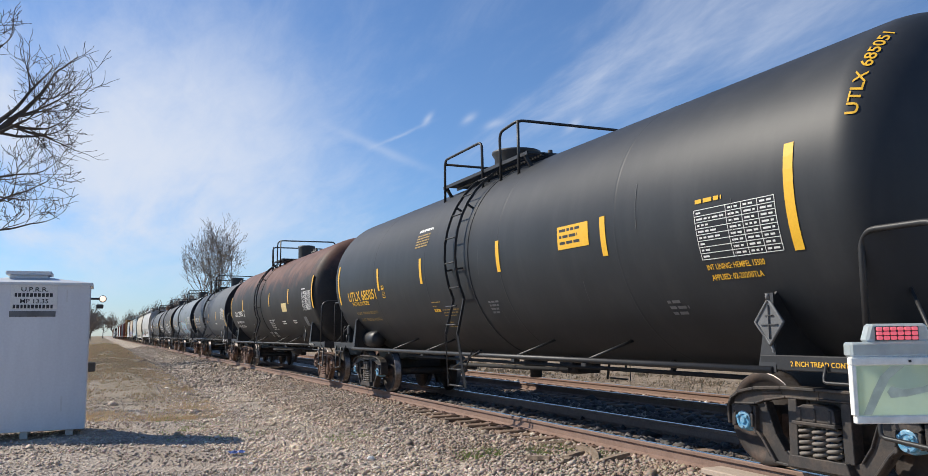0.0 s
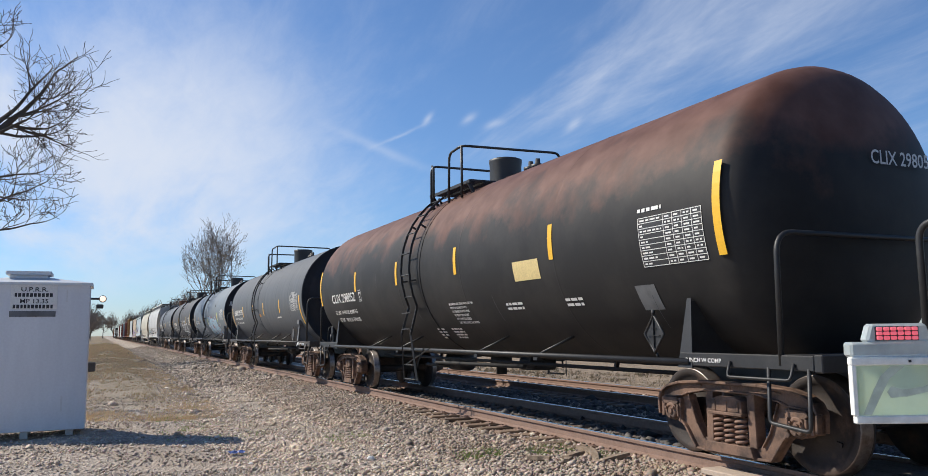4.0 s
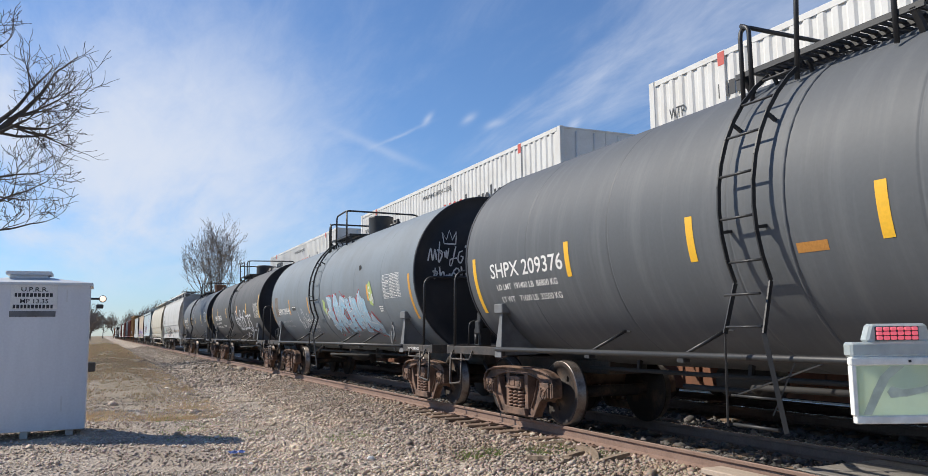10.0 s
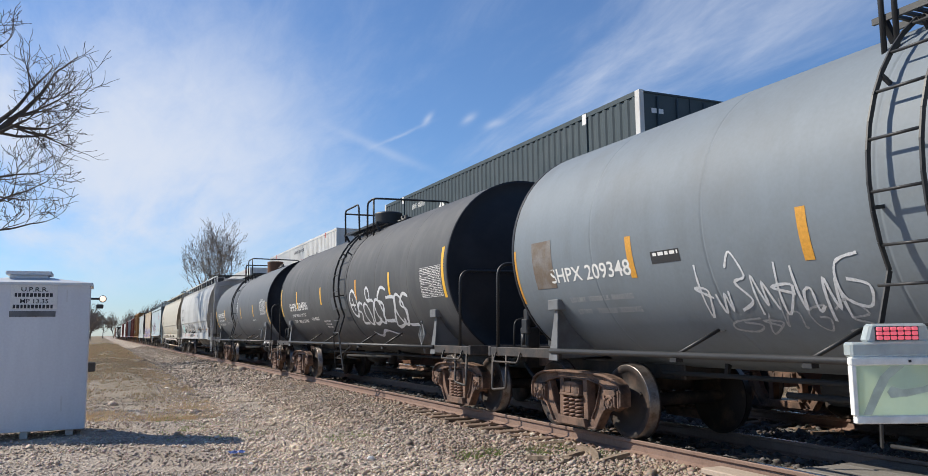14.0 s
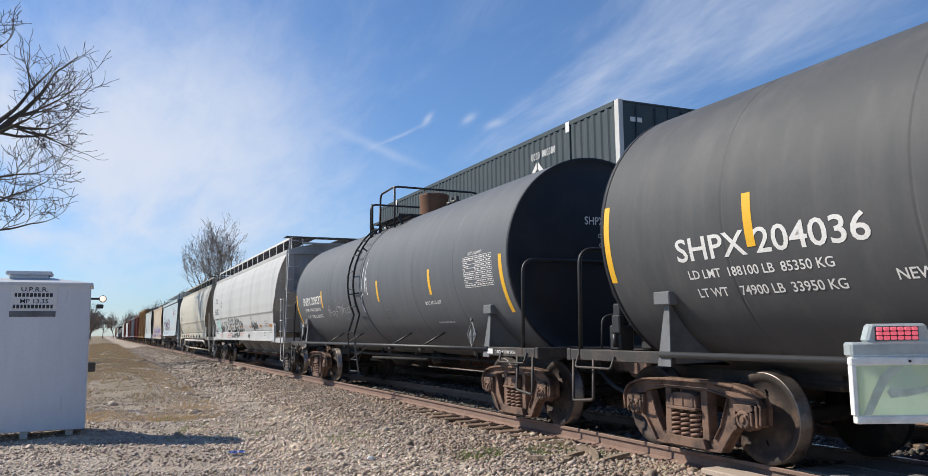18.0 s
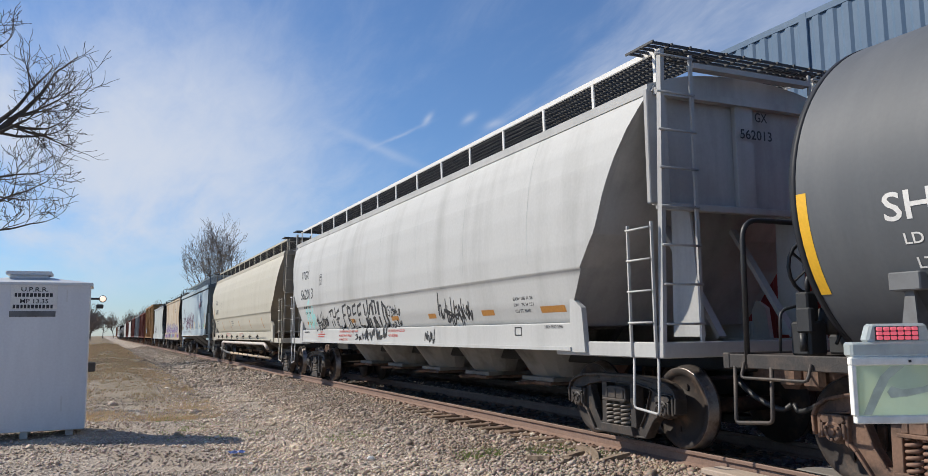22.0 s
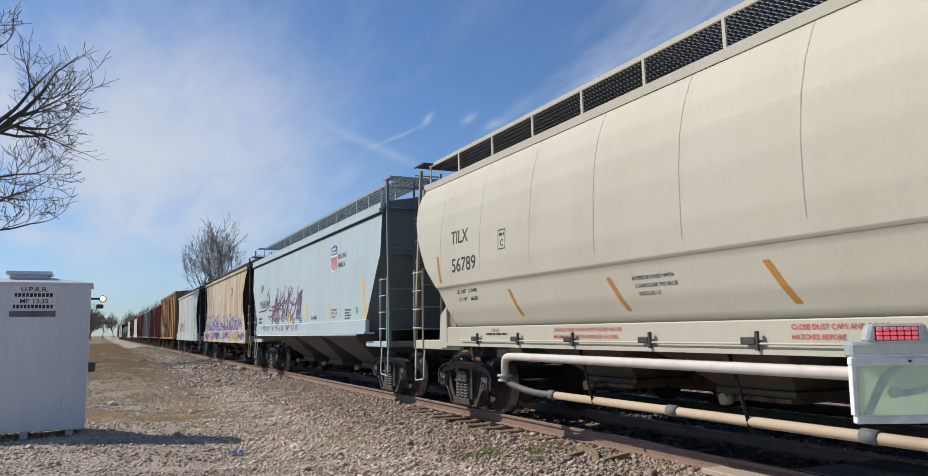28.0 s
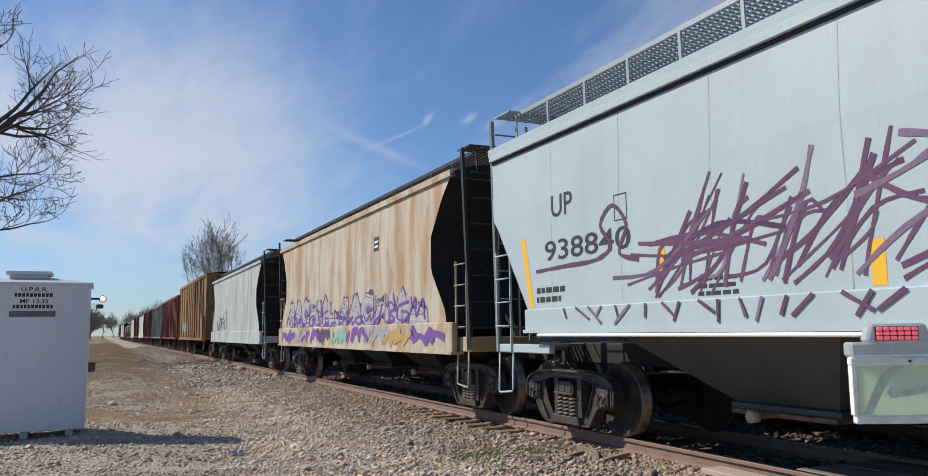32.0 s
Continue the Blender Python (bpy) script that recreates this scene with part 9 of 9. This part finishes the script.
def bare_tree(name, at, height, trunk_r, seed, label, levels=5, spread=0.55, lean=(0, 0), first=0.3, sides=5, forks=3, limbs=(), fit=0.0, minr=0.006, bounds=None, twig=None, rise=0.06):
    """A leafless tree: limbs that fork and thin out; bounds(x, y, z) says where twigs may still fork."""
    rnd = random.Random(seed)
    segs = []

    def grow(p, d, length, r, lv):
        n = 5
        pts = [(p.copy(), r)]
        for i in range(n):
            jit = Vector((rnd.gauss(0, 1), rnd.gauss(0, 1), rnd.gauss(0, 0.8))) * (0.08 + 0.030 * (levels - lv))
            d = (d + jit + Vector((0, 0, rise))).normalized()
            p = p + d * (length / n)
            pts.append((p.copy(), r * (1 - 0.40 * (i + 1) / n)))
        segs.append((pts, lv))
        if lv == 0 or (bounds and not bounds(*p)):
            return
        kids = forks + (1 if rnd.random() < 0.4 else 0)
        for k in range(kids):
            i = rnd.choice((2, 3, 4, 5)) if lv < levels else rnd.choice((3, 4, 5))
            q, qr = pts[i]
            a = rnd.uniform(0, 6.283)
            side = d.orthogonal().normalized()
            side.rotate(Matrix.Rotation(a, 3, d))
            nd = (d * (1 - spread * 0.5) + side * spread * rnd.uniform(0.6, 1.4)).normalized()
            grow(q, nd, length * rnd.uniform(0.50, 0.78), qr * rnd.uniform(0.45, 0.66), lv - 1)
        grow(pts[-1][0], d, length * 0.72, pts[-1][1] * 0.9, lv - 1)
    d0 = Vector((lean[0], lean[1], 1)).normalized()
    grow(Vector((0, 0, 0)), d0, height * first, trunk_r, levels)
    for base, way, ln, r, lv in limbs:
        grow(Vector(base), Vector(way).normalized(), ln, r, lv)
    if fit:
        k = height / max(p.z for pts, _ in segs for p, _ in pts)
        rr = sorted(math.hypot(p.x, p.y) for pts, _ in segs for p, _ in pts)
        fit = fit / rr[int(0.93 * len(rr))]
        segs = [([(Vector((p.x * fit, p.y * fit, p.z * k)), r) for p, r in pts], lv) for pts, lv in segs]
    ob = new(name)
    ob.location = at
    tagged(ob, label, "tree")
    vt_, ft_, vc, fc = [], [], [], []
    for pts, lv in segs:
        V, F, k = (vt_, ft_, sides) if lv >= levels - 1 else (vc, fc, 3)
        base = len(V)
        for i, (p, r) in enumerate(pts):
            d = (pts[min(i + 1, len(pts) - 1)][0] - pts[max(i - 1, 0)][0]).normalized()
            u = d.orthogonal().normalized()
            w = d.cross(u)
            for j in range(k):
                a = 2 * math.pi * j / k
                V.append(p + (u * math.cos(a) + w * math.sin(a)) * max(r, minr))
        for i in range(len(pts) - 1):
            for j in range(k):
                F.append((base + i * k + j, base + i * k + (j + 1) % k, base + (i + 1) * k + (j + 1) % k, base + (i + 1) * k + j))
    raw("trunk", vt_, ft_, M_BARK, ob)
    raw("crown", vc, fc, twig or M_TWIG, ob, "bare twigs without leaves")
    return ob


# big tree: its trunk stands to the west, long limbs reach eastwards
bare_tree("tree", (-17.4, 56.5, -0.5), 27.0, 0.55, 5, "large leafless tree reaching over the equipment house", 4, 0.80, (-0.10, 0.05), 0.30, sides=8, minr=0.017, forks=2,
          limbs=(((0.0, 0.0, 11.6), (0.84, 0.0, 0.55), 2.9, 0.40, 0), ((2.3, 0.0, 13.2), (0.80, 0.0, 0.60), 4.1, 0.30, 4), ((2.4, 0.0, 13.3), (0.62, 0.2, 0.80), 4.0, 0.22, 4), ((4.2, 0.0, 14.7), (0.97, 0.1, -0.22), 2.4, 0.10, 3),
                 ((0.4, 0.2, 17.0), (0.86, -0.1, 0.42), 3.1, 0.16, 4), ((0.5, 0.2, 20.0), (0.80, -0.1, 0.50), 2.6, 0.12, 4),
                 ((2.4, 0.0, 11.6), (0.93, 0.1, 0.05), 2.9, 0.10, 4), ((2.4, 0.0, 9.6), (0.96, -0.1, 0.14), 3.0, 0.10, 4), ((2.4, 0.0, 8.2), (0.97, 0.1, 0.08), 2.8, 0.10, 4), ((2.6, 0.3, 10.6), (0.95, 0.2, -0.10), 2.4, 0.08, 3), ((3.4, 0.0, 14.2), (0.85, -0.2, 0.30), 2.8, 0.12, 4)))


def crown_oval(x, y, z):
    return (x / 4.7) ** 2 + (y / 4.7) ** 2 + ((z - 13.9) / 8.6) ** 2 < 1.0


bare_tree("tree", (8.6, 124.0, -0.6), 22.0, 0.40, 8, "tall leafless cottonwood behind the tracks", 6, 0.60, (0, 0), 0.20, minr=0.015, forks=2, bounds=crown_oval, twig=M_TWIGFAR, rise=0.12,
          limbs=tuple(((0.08 * math.cos(a), 0.08 * math.sin(a), 3.0 + 0.8 * (k % 3)), ((0.30 + 0.22 * (k % 3)) * math.cos(a), (0.30 + 0.22 * (k % 3)) * math.sin(a), 0.9), 5.0 + 0.6 * (k % 2), 0.17, 5) for k, a in enumerate((0.2, 0.9, 1.7, 2.4, 3.1, 3.9, 4.6, 5.5))))
shrub = bare_tree("tree", (-9.5, 150.0, -0.5), 7.5, 0.12, 31, "small leafless tree far down the line", 5, 0.6, (0, 0), 0.22, fit=2.6, minr=0.015, twig=M_TWIGFAR, forks=3)
tagged(shrub, group="distant trees")
rnd = random.Random(6)
for x, y, k in ((-9.4, 118, 0.8), (-9.0, 170, 1.1), (-10.5, 200, 1.1), (-14, 185, 1.3), (-11, 230, 1.2), (-13, 255, 1.4), (-10, 290, 1.3), (-16, 300, 1.6), (9.5, 205, 1.3), (14, 215, 1.7), (17, 235, 2.0), (10, 250, 1.6), (13, 260, 1.9), (19, 285, 2.2), (15, 310, 2.1), (22, 250, 1.9), (26, 290, 2.3), (9, 300, 1.7), (12, 340, 2.0), (18, 370, 2.3), (9, 380, 2.0), (11, 400, 2.2), (5, 430, 2.0), (-1, 440, 1.9), (-6, 450, 2.0),
                (-12, 320, 1.5), (-11, 380, 1.8), (-15, 420, 2.0), (-20, 350, 1.9), (30, 330, 2.6), (24, 420, 2.7), (-24, 400, 2.2)):
    c = copy_thing(shrub, Matrix.Translation((x, y, -0.5)) @ Matrix.Rotation(rnd.uniform(0, 6.28), 4, "Z"))
    c.scale = (k, k, k)
# ---- what moves ----
def motions():
    """Both trains roll past; wheels turn as they go."""
    for ob, x, y16, which in MOVING:
        rows = []
        for t in TIMES:
            if which == 0:
                rows.append((t, Matrix.Translation((0.0, y16 + near_y(t), 0.0))))
            else:
                rows.append((t, Matrix.Translation((x[0] if isinstance(x, tuple) else x, y16 + SPEED2 * (t - 8.0), x[1] if isinstance(x, tuple) else 0.0))))
        walk(ob, rows)
    step = 0.125
    for w, yl in WHEELS[:96]:
        rows = []
        for k in range(int(32.0 / step) + 1):
            t = k * step
            a = -near_y(t) / 0.457
            rows.append((t, Matrix.LocRotScale(Vector((0, yl, 0.457)), Euler((a, 0, 0)), None)))
        walk(w, rows)


motions()
